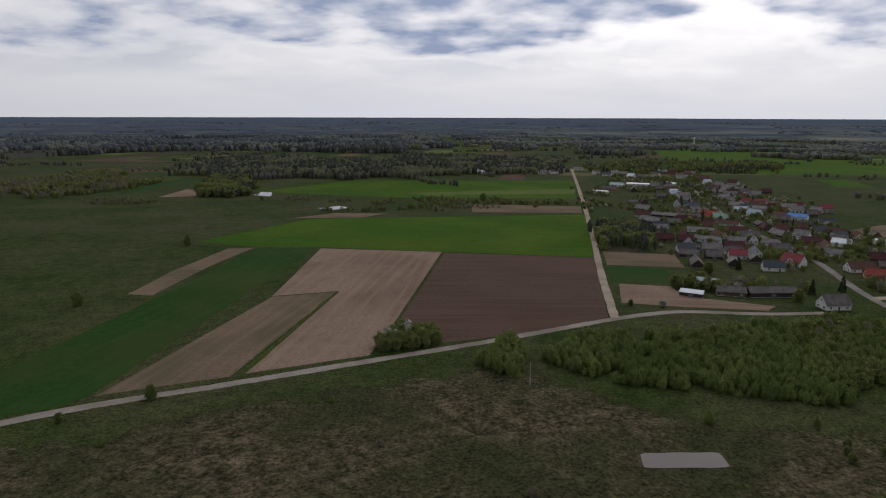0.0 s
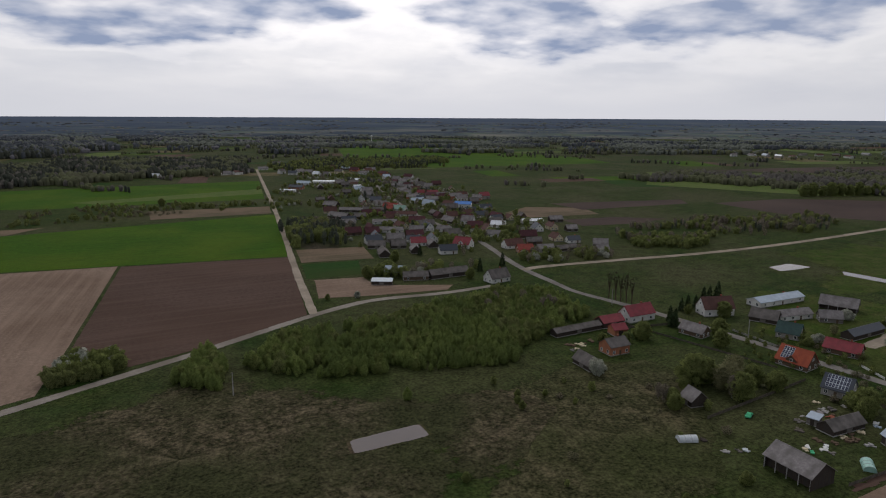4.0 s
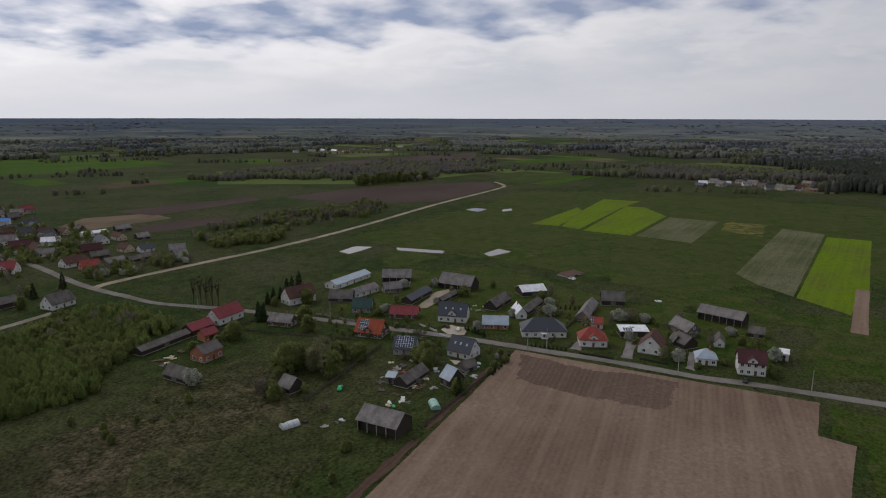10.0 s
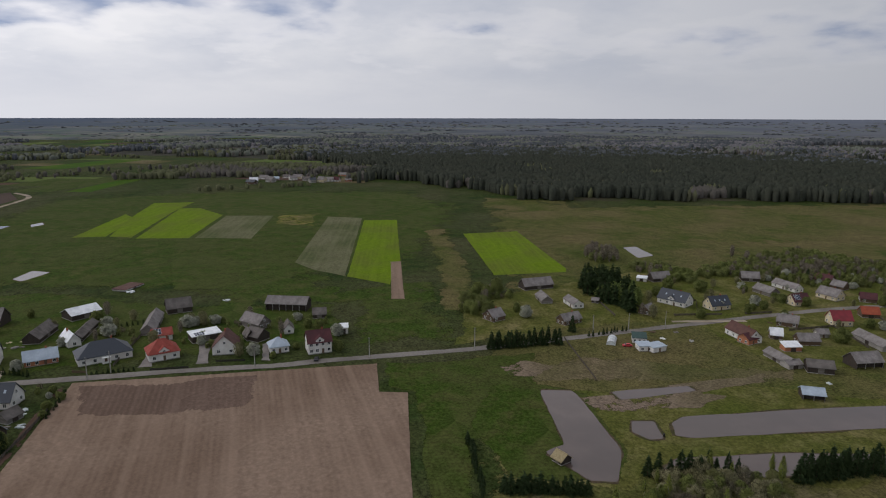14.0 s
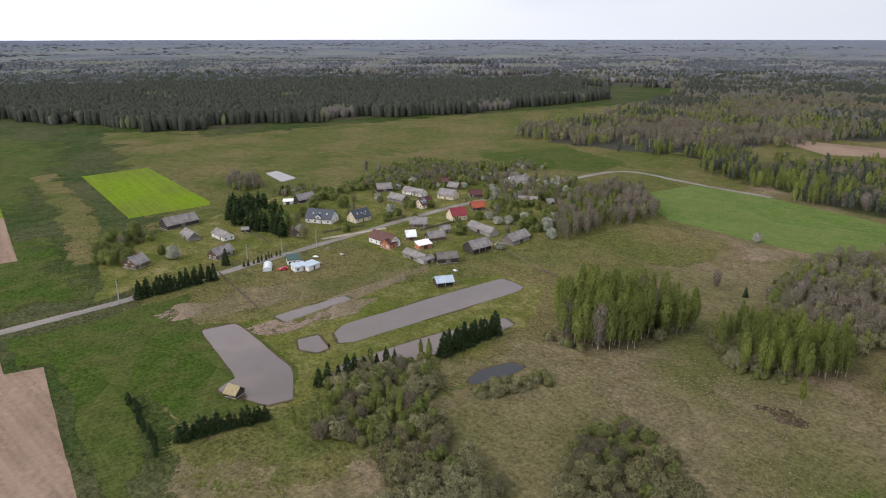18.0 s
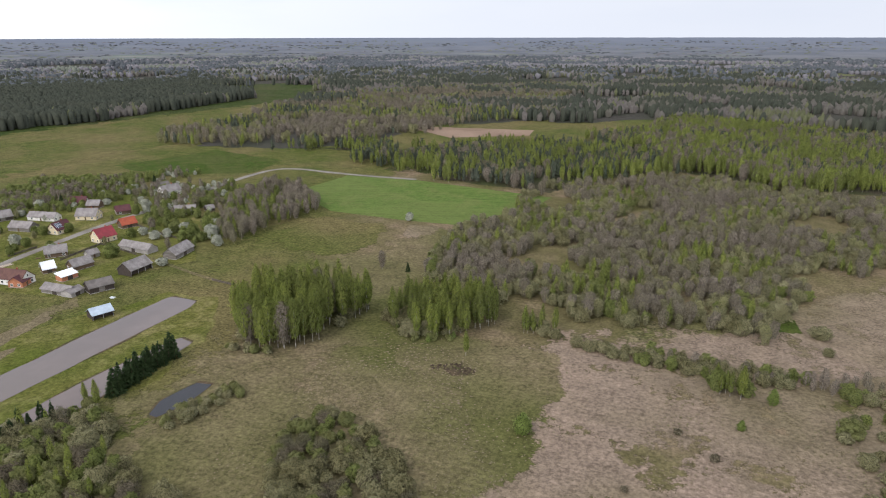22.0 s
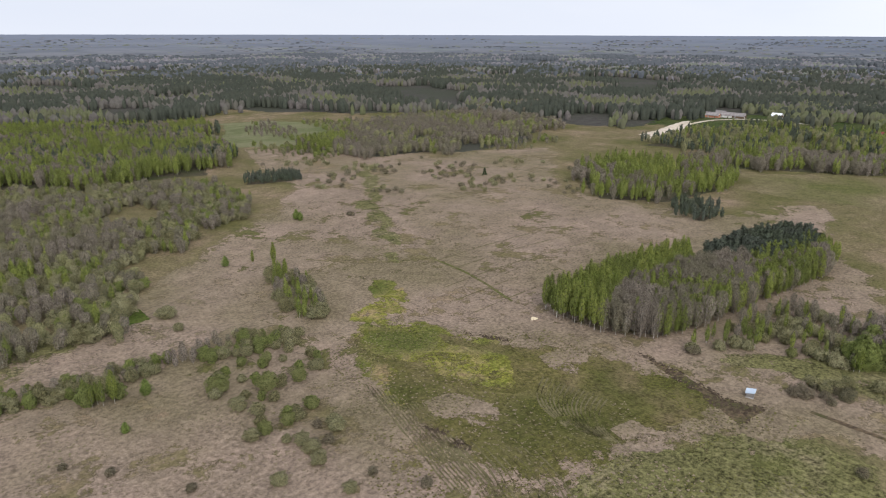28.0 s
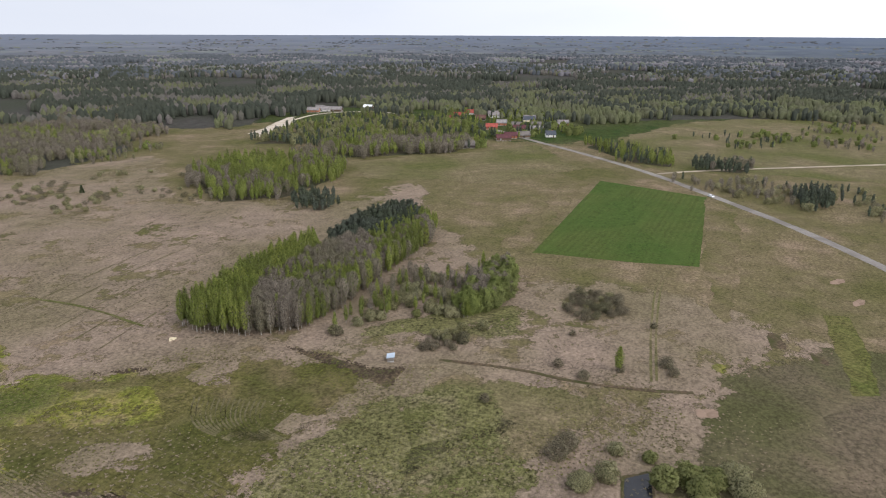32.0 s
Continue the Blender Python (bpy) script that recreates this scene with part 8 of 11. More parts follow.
building(225.6, 564.4, -24, 22.1, 7, 2.4, 2, "roof_asbestos", "wall_white", "long cowshed with pale walls", win=4, chimney=0, name="farm_building", category="farm building")
building(261.9, 599.0, -34, 22.8, 8, 2.6, 2.6, "roof_brown", "wall_white", "long farm building with brown roof", win=4, chimney=0, name="farm_building", category="farm building")
building(256.4, 559.4, -29, 14.8, 8, 3, 3, "roof_maroon", "wall_brick", "brick house with a maroon roof", chimney=0, group="village houses")
building(270.0, 632.7, -50, 14.5, 9, 3, 3.6, "roof_green", "wall_white", "white house with a green roof", win=2, group="village houses")
building(270.5, 658.4, -48, 16.3, 8, 2.8, 3.2, "roof_tile_red", "wall_white", "house with a red tiled roof", win=2, group="village houses")
building(214.1, 692.9, -49, 16.3, 9, 3, 3.6, "roof_asbestos", "wall_boards", "grey barn at the edge of the village", win=0, chimney=0, name="barn", category="barn")
building(196.9, 611.0, -64, 24.2, 9, 3, 3.4, "roof_asbestos", "wall_boards", "large grey barn in the village", win=0, chimney=0, name="barn", category="barn")
building(222.5, 649.8, -35, 24.8, 7, 2.6, 2.2, "roof_asbestos", "wall_boards", "long grey barn in the village", win=0, chimney=0, name="barn", category="barn")
building(244.9, 643.5, -36, 23.4, 7, 2.6, 2.2, "roof_weathered", "wall_grey", "long grey farm building", chimney=0, name="farm_building", category="farm building")
building(291.9, 821.5, -42, 14.6, 9, 3.4, 4, "roof_light_blue", "wall_white", "white gabled house in the village", win=2, group="village houses")
building(283.3, 946.1, -26, 34.0, 9, 3, 1.2, "roof_white", "wall_white", "long white hall in the village", win=5, chimney=0, name="farm_building", category="farm building")
building(224.6, 882.0, -37, 19.4, 9, 3.4, 3, "roof_slate", "wall_brick", "brick house with a dark roof", chimney=0, group="village houses")
building(207.0, 856.9, -34, 20.9, 6, 2.6, 1, "roof_white", "wall_white", "long white low shed", win=0, chimney=0, name="shed", category="shed")
building(247.6, 930.1, -38, 19.8, 9, 3.4, 3, "roof_light_blue", "wall_white", "pale house with a blue-grey roof", chimney=0, group="village houses")
building(296.4, 1308.9, -14, 16.0, 9, 4, 4, "roof_asbestos", "wall_white", "white gabled house by the track", win=2, group="village houses")
building(250.5, 1218.7, -14, 17.9, 9, 3, 3, "roof_asbestos", "wall_white", "grey-roofed house by the track", win=2, group="village houses")

# woods
wood("wood", "dense plantation of young birch and pine", [(40.6, 257.5), (63.4, 233.5), (111.0, 220.0), (140.3, 212.3), (160.6, 231.3), (212.6, 251.7), (219.4, 301.0), (193.0, 308.7), (152.8, 300.3), (109.4, 290.7), (59.9, 282.5)], 2.7, [("young", 0.85, 3.2, 7.0), ("broad", 0.15, 3.5, 7)], 84, 1, 0.12, "woodland", gap_scale=0.06)
wood("wood", "small clump of young birches by the road", [(14.4, 251.2), (29.4, 236.9), (35.0, 261.8), (31.4, 285.2), (22.2, 271.7)], 2.4, [("young", 0.9, 4, 7), ("broad", 0.1, 5, 7)], 96, 2, 0, "woodland")
wood("bushes", "clump of bushes beside the ploughed field", [(-30.7, 263.7), (-2.0, 275.1), (-4.8, 296.0), (-22.2, 295.8)], 3, [("broad", 0.8, 4, 7), ("blossom", 0.2, 4, 6)], 110, 3, 0, "bushes")
wood("wood", "wooded slope below the village houses", [(165.6, 304.7), (225.3, 265.7), (189.3, 240.5), (159.3, 226.9), (159.4, 249.5)], 6, [("broad", 0.6, 5, 9), ("bare", 0.4, 6, 9)], 50, 4, 0.3, "woodland")
outline = [(-2393, 1891), (-2068, 2242), (-1692, 2538), (-946, 2899), (-61, 3008), (28, 2035), (-124, 1729), (-399, 1768), (-671, 1810), (-874, 1694), (-964, 1436), (-1097, 1077)]
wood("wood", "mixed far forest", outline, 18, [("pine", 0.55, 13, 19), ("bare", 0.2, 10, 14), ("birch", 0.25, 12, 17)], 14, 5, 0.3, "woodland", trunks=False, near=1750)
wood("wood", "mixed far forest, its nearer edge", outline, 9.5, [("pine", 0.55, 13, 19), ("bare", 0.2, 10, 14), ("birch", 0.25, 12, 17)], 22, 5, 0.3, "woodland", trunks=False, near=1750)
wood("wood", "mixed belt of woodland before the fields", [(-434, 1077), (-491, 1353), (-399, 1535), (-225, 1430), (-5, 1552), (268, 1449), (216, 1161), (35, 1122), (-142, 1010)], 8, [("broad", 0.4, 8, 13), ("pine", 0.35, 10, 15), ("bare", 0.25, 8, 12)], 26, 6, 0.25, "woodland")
wood("wood", "dark clump of trees on the meadow", [(-304, 825), (-354, 1004), (-303, 1023), (-241, 826), (-261, 786)], 5, [("pine", 0.5, 8, 12), ("broad", 0.5, 8, 12)], 56, 7, 0, "woodland")
wood("bushes", "scrubby wood on the far meadow", [(-610, 714), (-756, 993), (-632, 1014), (-615, 1147), (-494, 1075), (-399, 937), (-447, 815), (-497, 750)], 7, [("broad", 0.6, 5, 9), ("bare", 0.4, 6, 10)], 32, 8, 0.3, "bushes")
wood("bushes", "scrub strip on the meadow", [(-421, 767), (-354, 795), (-325, 743), (-392, 723)], 6, [("broad", 0.5, 3, 5), ("bare", 0.5, 3, 6)], 36, 9, 0.2, "bushes")
wood("bushes", "scrub among the fallow fields", [(-227, 787), (-113, 800), (159, 774), (156, 743), (-14, 678), (-97, 685)], 8, [("broad", 0.5, 3, 6), ("bush", 0.5, 2, 3.5)], 36, 10, 0.45, "bushes")
outline = [(41, 3017), (697, 2969), (930, 2625), (597, 1763), (367, 1610), (115, 2040)]
wood("wood", "far forest belt", outline, 18, [("pine", 0.4, 10, 16), ("broad", 0.4, 9, 13), ("bare", 0.2, 8, 12)], 14, 11, 0.66, "woodland", trunks=False, near=1750)
wood("wood", "far forest belt, its nearer edge", outline, 9.5, [("pine", 0.4, 10, 16), ("broad", 0.4, 9, 13), ("bare", 0.2, 8, 12)], 22, 11, 0.66, "woodland", trunks=False, near=1750)
wood("wood", "dark wood behind the village", [(138, 581), (183, 561), (155, 472), (123, 472), (121, 501)], 7, [("pine", 0.7, 10, 14), ("broad", 0.3, 9, 12)], 32, 12, 0.1, "woodland")
wood("wood", "leafy trees in the village gardens", [(276, 1208), (456, 1234), (365, 682), (319, 529), (353, 459), (289, 406), (276, 456), (222, 448), (172, 462), (198, 598), (154, 649)], 8, [("broad", 0.75, 3, 5.5), ("bare", 0.15, 4, 6), ("blossom", 0.1, 3, 4)], 36, 13, 0.58, "woodland")
wood("wood", "leafy trees above the village", [(269, 1327), (463, 1402), (663, 1354), (599, 1126), (431, 1168), (270, 1133)], 8, [("broad", 0.6, 6, 11), ("pine", 0.4, 8, 13)], 32, 14, 0.2, "woodland")
wood("bushes", "bushes and trees along the stream", [(332, 394), (411, 446), (521, 454), (637, 409), (560, 355), (477, 381), (379, 365)], 6, [("broad", 0.45, 4, 8), ("bare", 0.4, 5, 8), ("pine", 0.15, 5, 8)], 50, 15, 0.25, "bushes")
wood("wood", "far tree belt across the fields", [(800, 835), (1128, 756), (1349, 564), (1128, 470), (860, 537), (731, 758)], 9, [("broad", 0.5, 7, 11), ("bare", 0.5, 8, 12)], 26, 16, 0.25, "woodland")
outline = [(805, 1871), (1301, 1915), (2208, 2006), (2488, 1764), (1692, 1196), (1242, 1288), (894, 1591)]
wood("wood", "far woods beyond the fields", outline, 18, [("broad", 0.6, 10, 14), ("pine", 0.4, 10, 15)], 14, 17, 0.64, "woodland", trunks=False, near=1750)
wood("wood", "far woods beyond the fields, its nearer edge", outline, 9.5, [("broad", 0.6, 10, 14), ("pine", 0.4, 10, 15)], 22, 17, 0.64, "woodland", trunks=False, near=1750)
outline = [(1834, 1024), (2520, 1363), (2824, 1151), (3019, 436), (2764, 393), (2338, 933)]
wood("wood", "far woods beyond the meadows", outline, 18, [("broad", 0.5, 9, 14), ("bare", 0.5, 9, 13)], 14, 18, 0.64, "woodland", trunks=False, near=1750)
wood("wood", "far woods beyond the meadows, its nearer edge", outline, 9.5, [("broad", 0.5, 9, 14), ("bare", 0.5, 9, 13)], 22, 18, 0.64, "woodland", trunks=False, near=1750)
outline = [(244, 3040), (1053, 2863), (2035, 2114), (2859, 1062), (1657, 532), (1433, 1064), (831, 1478), (457, 2186), (151, 1945)]
wood("wood", "far scattered copses", outline, 18, [("broad", 0.7, 8, 13), ("pine", 0.3, 9, 14)], 14, 19, 0.66, "woodland", trunks=False, near=1750)
wood("wood", "far scattered copses, its nearer edge", outline, 9.5, [("broad", 0.7, 8, 13), ("pine", 0.3, 9, 14)], 22, 19, 0.66, "woodland", trunks=False, near=1750)
wood("wood", "belt of trees by the far hamlet", [(1103, 315), (1301, 238), (1364, 134), (1307, -6), (1254, -135), (1178, -148), (1106, 128)], 10, [("broad", 0.6, 8, 12), ("bare", 0.4, 9, 13)], 26, 20, 0.2, "woodland")
outline = [(1865, 670), (2518, 415), (2932, -113), (2925, -865), (2665, -1483), (2358, -1934), (2193, -1803), (2151, -1012), (1724, -512), (1258, -332), (1340, -144), (1525, 71), (1693, 280)]
wood("wood", "mixed far woods", outline, 18, [("broad", 0.35, 10, 15), ("bare", 0.3, 9, 13), ("pine", 0.35, 11, 16)], 14, 21, 0.42, "woodland", trunks=False, near=1750)
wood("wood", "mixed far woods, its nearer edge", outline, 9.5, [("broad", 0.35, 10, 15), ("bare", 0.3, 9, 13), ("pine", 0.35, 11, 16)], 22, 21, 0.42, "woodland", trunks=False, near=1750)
wood("wood", "tall dark pine forest edge with pale birches", [(990, -34), (1047, -94), (956, -206), (891, -224), (735, -269), (715, -359), (678, -550), (652, -717), (648, -931), (693, -995), (709, -780), (737, -597), (779, -392), (810, -298), (992, -251), (1150, -105)], 6.5, [("pine", 0.72, 14, 19), ("birch", 0.14, 11, 16), ("bare", 0.14, 11, 15)], 26, 22, 0, "woodland")
outline = [(1150, -105), (992, -251), (810, -298), (779, -392), (737, -597), (709, -780), (693, -995), (874, -1180), (1260, -1026), (1592, -772), (1770, -462), (1821, -179), (1622, 44)]
wood("wood", "tall dark pine forest", outline, 10, [("pine", 0.92, 15, 19), ("birch", 0.08, 12, 16)], 14, 23, 0, "woodland", trunks=False, near=1750)
wood("wood", "tall dark pine forest, its nearer edge", outline, 7.5, [("pine", 0.92, 15, 19), ("birch", 0.08, 12, 16)], 22, 23, 0, "woodland", trunks=False, near=1750)
outline = [(3050, -55), (2987, -617), (2363, -1929), (1196, -2806), (260, -3039), (119, -1531), (382, -1137), (550, -1180), (785, -1264), (874, -1180), (1294, -1053), (1770, -462), (1821, -179)]
wood("wood", "far forest of pine, birch and alder", outline, 18, [("pine", 0.4, 12, 17), ("bare", 0.45, 10, 14), ("birch", 0.15, 11, 15)], 14, 24, 0.3, "woodland", trunks=False, near=1750)
wood("wood", "far forest of pine, birch and alder, its nearer edge", outline, 9.5, [("pine", 0.4, 12, 17), ("bare", 0.45, 10, 14), ("birch", 0.15, 11, 15)], 22, 24, 0.3, "woodland", trunks=False, near=1750)
wood("wood", "grey alder wood beyond the meadow", [(421, -505), (527, -665), (532, -829), (527, -1088), (404, -1202), (219, -1438), (116, -812), (197, -737), (272, -719), (249, -639), (279, -553), (317, -518)], 7.4, [("bare", 0.5, 8, 12), ("bud", 0.25, 7, 11), ("birch", 0.15, 10, 13), ("pine", 0.1, 10, 14)], 30, 25, 0.12, "woodland")
wood("wood", "birch and pine wood behind the pasture", [(351, -499), (307, -552), (244, -501), (166, -470), (152, -439), (62, -421), (55, -453), (-4, -521), (-5, -603), (66, -614), (138, -601), (194, -557), (269, -557)], 5.5, [("birch", 0.55, 10, 14), ("pine", 0.35, 9, 13), ("bare", 0.1, 9, 12)], 44, 26, 0.05, "woodland")
wood("wood", "tall birch wood in fresh leaf", [(62, -421), (46, -479), (-13, -520), (-80, -487), (-160, -470), (-198, -572), (-242, -720), (-126, -768), (-23, -829), (74, -692), (-5, -603)], 5, [("birch", 0.62, 12, 16), ("bare", 0.28, 10, 14), ("pine", 0.1, 11, 15)], 44, 27, 0, "woodland")
wood("bushes", "grey alder scrub wood", [(94.9, -312.9), (92.9, -372.6), (56, -403), (36, -450), (-12, -491), (-77, -466), (-151, -449), (-150, -388), (-136.9, -349.0), (-99.8, -315.3), (-72.8, -302.9), (-52.9, -266.5), (-27.2, -250.0), (-5.5, -228.9), (21.3, -223.8), (45.0, -222.6), (65.9, -229.7), (82.1, -246.2), (93.5, -275.1)], 4.0, [("bare", 0.34, 5, 9.5), ("bud", 0.3, 4, 8), ("willow", 0.22, 3, 6), ("broad", 0.06, 4, 7), ("birch", 0.08, 7, 10)], 60, 28, 0.06, "bushes")
outline = [(804, -1512), (1263, -2776), (236, -2887), (-926, -2734), (-2023, -2282), (-969, -1078), (-539, -1058), (-350, -879), (-270, -807), (-23, -846), (119, -778), (261, -892), (463, -990), (492, -801)]
wood("wood", "deep mixed forest", outline, 18, [("pine", 0.34, 12, 17), ("bare", 0.52, 9, 13), ("birch", 0.14, 10, 14)], 14, 29, 0.3, "woodland", trunks=False, near=1750)
wood("wood", "deep mixed forest, its nearer edge", outline, 9.5, [("pine", 0.34, 12, 17), ("bare", 0.52, 9, 13), ("birch", 0.14, 10, 14)], 22, 29, 0.3, "woodland", trunks=False, near=1750)
wood("wood", "dark low clump of young pines", [(-164, -428), (-203, -416), (-213, -437), (-183, -450)], 3.2, [("pine", 1, 5, 7)], 56, 30, 0, "woodland")
wood("wood", "birch clump in the clearing", [(-253, -517), (-274, -560), (-326, -565), (-318, -524), (-275, -509)], 4.5, [("birch", 0.9, 9, 12), ("bare", 0.1, 8, 10)], 56, 31, 0, "woodland")
wood("wood", "grey wood beyond the dry meadow", [(-280, -513), (-370, -621), (-490, -666), (-717, -679), (-465, -431), (-357, -426), (-329, -452), (-288, -454)], 6, [("bare", 0.6, 8, 11), ("bud", 0.25, 7, 10), ("birch", 0.15, 8, 11)], 32, 32, 0.1, "woodland")
wood("wood", "tall birch grove beside the ponds", [(131.2, -168.2), (118.0, -167.0), (106.4, -174.0), (100.3, -200.6), (99.0, -211.5), (112.8, -215.3), (140.2, -199.7), (140.2, -181.1)], 3.4, [("birch", 0.8, 15, 19), ("bare", 0.05, 14, 17), ("willow", 0.15, 3, 5)], 300, 33, 0, "woodland")
wood("wood", "birch row along the hay meadow", [(91.4, -205.2), (73.8, -190.9), (59.2, -198.5), (49.7, -210.5), (53.9, -225.9), (69.0, -225.2), (84.4, -217.2)], 3.2, [("birch", 0.85, 11, 15), ("willow", 0.15, 3, 5)], 300, 34, 0, "woodland")
wood("bushes", "willow undergrowth along the foot of the grove", [(96, -214), (96, -200), (104, -172), (118, -164), (133, -165), (142, -180), (142, -200), (136, -188), (130, -174), (116, -173), (108, -184), (104, -212)], 2.6, [("willow", 0.5, 1.4, 3.0), ("yellow", 0.3, 1.5, 3.2), ("young", 0.2, 2, 4.5)], 110, 86, 0.2, "bushes")
wood("bushes", "low bushes along the foot of the birch row", [(92, -204), (74, -188), (58, -196), (48, -210), (56, -212), (62, -203), (74, -196), (88, -208)], 2.6, [("willow", 0.5, 1.4, 3.0), ("yellow", 0.3, 1.5, 3.0), ("young", 0.2, 2, 4.5)], 110, 87, 0.2, "bushes")
wood("wood", "small birch clump on the meadow", [(-21.2, -189.9), (-23.3, -184.2), (-30.5, -183.8), (-32.6, -189.7), (-28.3, -193.6)], 2.6, [("birch", 0.6, 6, 9), ("broad", 0.4, 4, 7)], 260, 35, 0, "woodland")
wood("wood", "birches along the ditch", [(42.6, -207.8), (27.6, -205.5), (27.4, -215.2), (44.3, -218.7)], 3, [("birch", 0.6, 6, 10), ("willow", 0.4, 3, 5)], 240, 36, 0.1, "woodland")
wood("bushes", "willow thicket along the ponds", [(153.6, -70.7), (147.2, -82.5), (153.0, -89.9), (153.9, -107.1), (147.0, -122.1), (136.4, -119.6), (128.0, -111.4), (120.7, -101.8), (111.8, -103.0), (104.9, -95.7), (94.1, -96.9), (82.1, -93.8), (72.1, -84.5), (92.8, -63.7), (104.6, -77.3), (118.1, -80.8), (128.8, -77.8), (138.7, -70.4)], 3.4, [("willow", 0.42, 2.5, 4.8), ("broad", 0.16, 3, 5.5), ("bush", 0.18, 2.5, 4.5), ("yellow", 0.12, 2.5, 4.5), ("birch", 0.12, 5, 8.5)], 240, 37, 0.05, "bushes")
wood("bushes", "willow thicket on the meadow", [(84.3, -116.4), (87.5, -134.4), (80.4, -140.3), (68.9, -135.3), (56.2, -128.9), (44.0, -112.8), (66.3, -90.3), (78.4, -106.6)], 3.4, [("willow", 0.48, 2.5, 4.6), ("bush", 0.24, 2.5, 4), ("broad", 0.14, 2.5, 5), ("yellow", 0.14, 2.5, 4)], 240, 38, 0.1, "bushes")
wood("bushes", "bushes on the bank of the pool", [(124.8, -120.0), (117.0, -120.7), (108.5, -141.0), (113.1, -144.5), (118.5, -132.1)], 2.6, [("willow", 0.6, 2, 3.5), ("yellow", 0.4, 2, 3.5)], 110, 39, 0.15, "bushes")
wood("bushes", "low bushes along the meadow ditch", [(27.6, -205.5), (-2.6, -206.1), (-37.6, -202.9), (-74.7, -204.2), (-92.8, -192.3), (-87.5, -184.5), (-51.3, -193.4), (-2.3, -195.6)], 3.4, [("willow", 0.5, 2, 4), ("broad", 0.3, 3, 5), ("bare", 0.2, 4, 6)], 110, 40, 0.15, "bushes")
wood("bushes", "bushes among the dry grass", [(-51.0, -176.5), (-68.6, -194.6), (-90.1, -188.4), (-86.8, -170.3), (-71.8, -160.0), (-77.6, -143.7), (-65.9, -126.3), (-59.3, -128.7), (-54.6, -141.4), (-53.1, -152.4)], 6.5, [("willow", 0.5, 2, 3.6), ("broad", 0.25, 3, 5), ("yellow", 0.15, 2.5, 4), ("bush", 0.1, 2, 3)], 260, 41, 0.25, "bushes")
wood("wood", "thin birches beside the dry strip", [(-110.9, -266.7), (-122.3, -267.5), (-112.7, -222.5), (-105.4, -200.2), (-93.4, -203.4), (-97.7, -226.9)], 3.6, [("birch", 0.4, 6, 10), ("willow", 0.35, 3, 5), ("bare", 0.25, 5, 8)], 110, 42, 0.15, "woodland")
wood("wood", "birch grove with white trunks", [(-171.4, -156.4), (-196.3, -156.3), (-242.5, -155.8), (-264.4, -150.3), (-243.1, -138.0), (-207.6, -141.6), (-173.6, -128.3), (-170.3, -141.2)], 2.6, [("birch", 1, 12, 15)], 240, 43, 0, "woodland")
wood("wood", "grey birches not yet in leaf", [(-173.8, -128.0), (-206.8, -140.5), (-243.1, -138.0), (-272.7, -130.0), (-252.0, -111.4), (-216.0, -109.4), (-180.6, -113.5)], 2.6, [("bare", 0.75, 11, 14), ("birch", 0.25, 11, 14)], 220, 44, 0, "woodland")
wood("wood", "pine clump at the end of the grove", [(-266.7, -146.8), (-263.7, -125.5), (-297.3, -114.0), (-326.3, -118.7), (-339.3, -137.9), (-299.1, -146.3)], 3.0, [("pine", 1, 10, 13)], 220, 45, 0, "woodland")
wood("wood", "fresh green birches at the grove edge", [(-250.9, -110.4), (-272.7, -128.4), (-325.3, -122.2), (-315.5, -107.2), (-264.4, -106.0)], 2.6, [("birch", 1, 10, 13)], 240, 46, 0, "woodland")
wood("bushes", "scrub of birch and willow by the grove", [(-182.1, -102.7), (-209.9, -101.3), (-244.6, -97.6), (-268.6, -86.4), (-269.9, -71.7), (-256.9, -56.3), (-230.4, -51.4), (-211.8, -62.2), (-212.1, -83.7)], 4, [("birch", 0.3, 6, 9), ("willow", 0.4, 2.5, 4), ("bare", 0.3, 5, 9)], 220, 47, 0.15, "bushes")
wood("wood", "dark alders beside the meadow", [(-215.3, -65.4), (-243.4, -66.0), (-270.5, -58.7), (-235.1, -49.0), (-218.5, -56.2)], 3, [("broad", 0.5, 7, 10), ("bare", 0.5, 8, 11)], 240, 48, 0, "woodland")
wood("bushes", "low brown bushes", [(-179.6, -68.9), (-194.8, -66.2), (-198.7, -55.8), (-188.1, -56.1)], 3, [("bush", 0.8, 2, 3.4), ("willow", 0.2, 2, 3)], 240, 49, 0.1, "bushes")
wood("bushes", "low brown bushes on the dry meadow", [(-230.4, -29.9), (-251.7, -24.0), (-252.6, -9.0), (-236.9, -4.1), (-220.6, -17.5)], 3.4, [("bush", 0.9, 2, 3.4), ("willow", 0.1, 2, 3)], 240, 50, 0.1, "bushes")
wood("wood", "birch wood beyond the dry meadow", [(-366, -302), (-327, -254), (-349, -220), (-407, -214), (-445, -230), (-478, -257), (-462, -314), (-422, -327)], 5, [("birch", 0.8, 9, 13), ("bare", 0.2, 8, 11)], 44, 51, 0.05, "woodland")
wood("wood", "low dark pines", [(-351, -221), (-370, -207), (-360, -189), (-333.2, -178.4), (-325.7, -189.5)], 4, [("pine", 1, 5, 8)], 56, 52, 0, "woodland")
wood("wood", "belt of grey and green birches", [(-467, -283), (-483, -250), (-547, -165), (-601, -177), (-553, -286)], 5.5, [("bare", 0.55, 9, 12), ("birch", 0.45, 9, 13)], 36, 53, 0, "woodland")
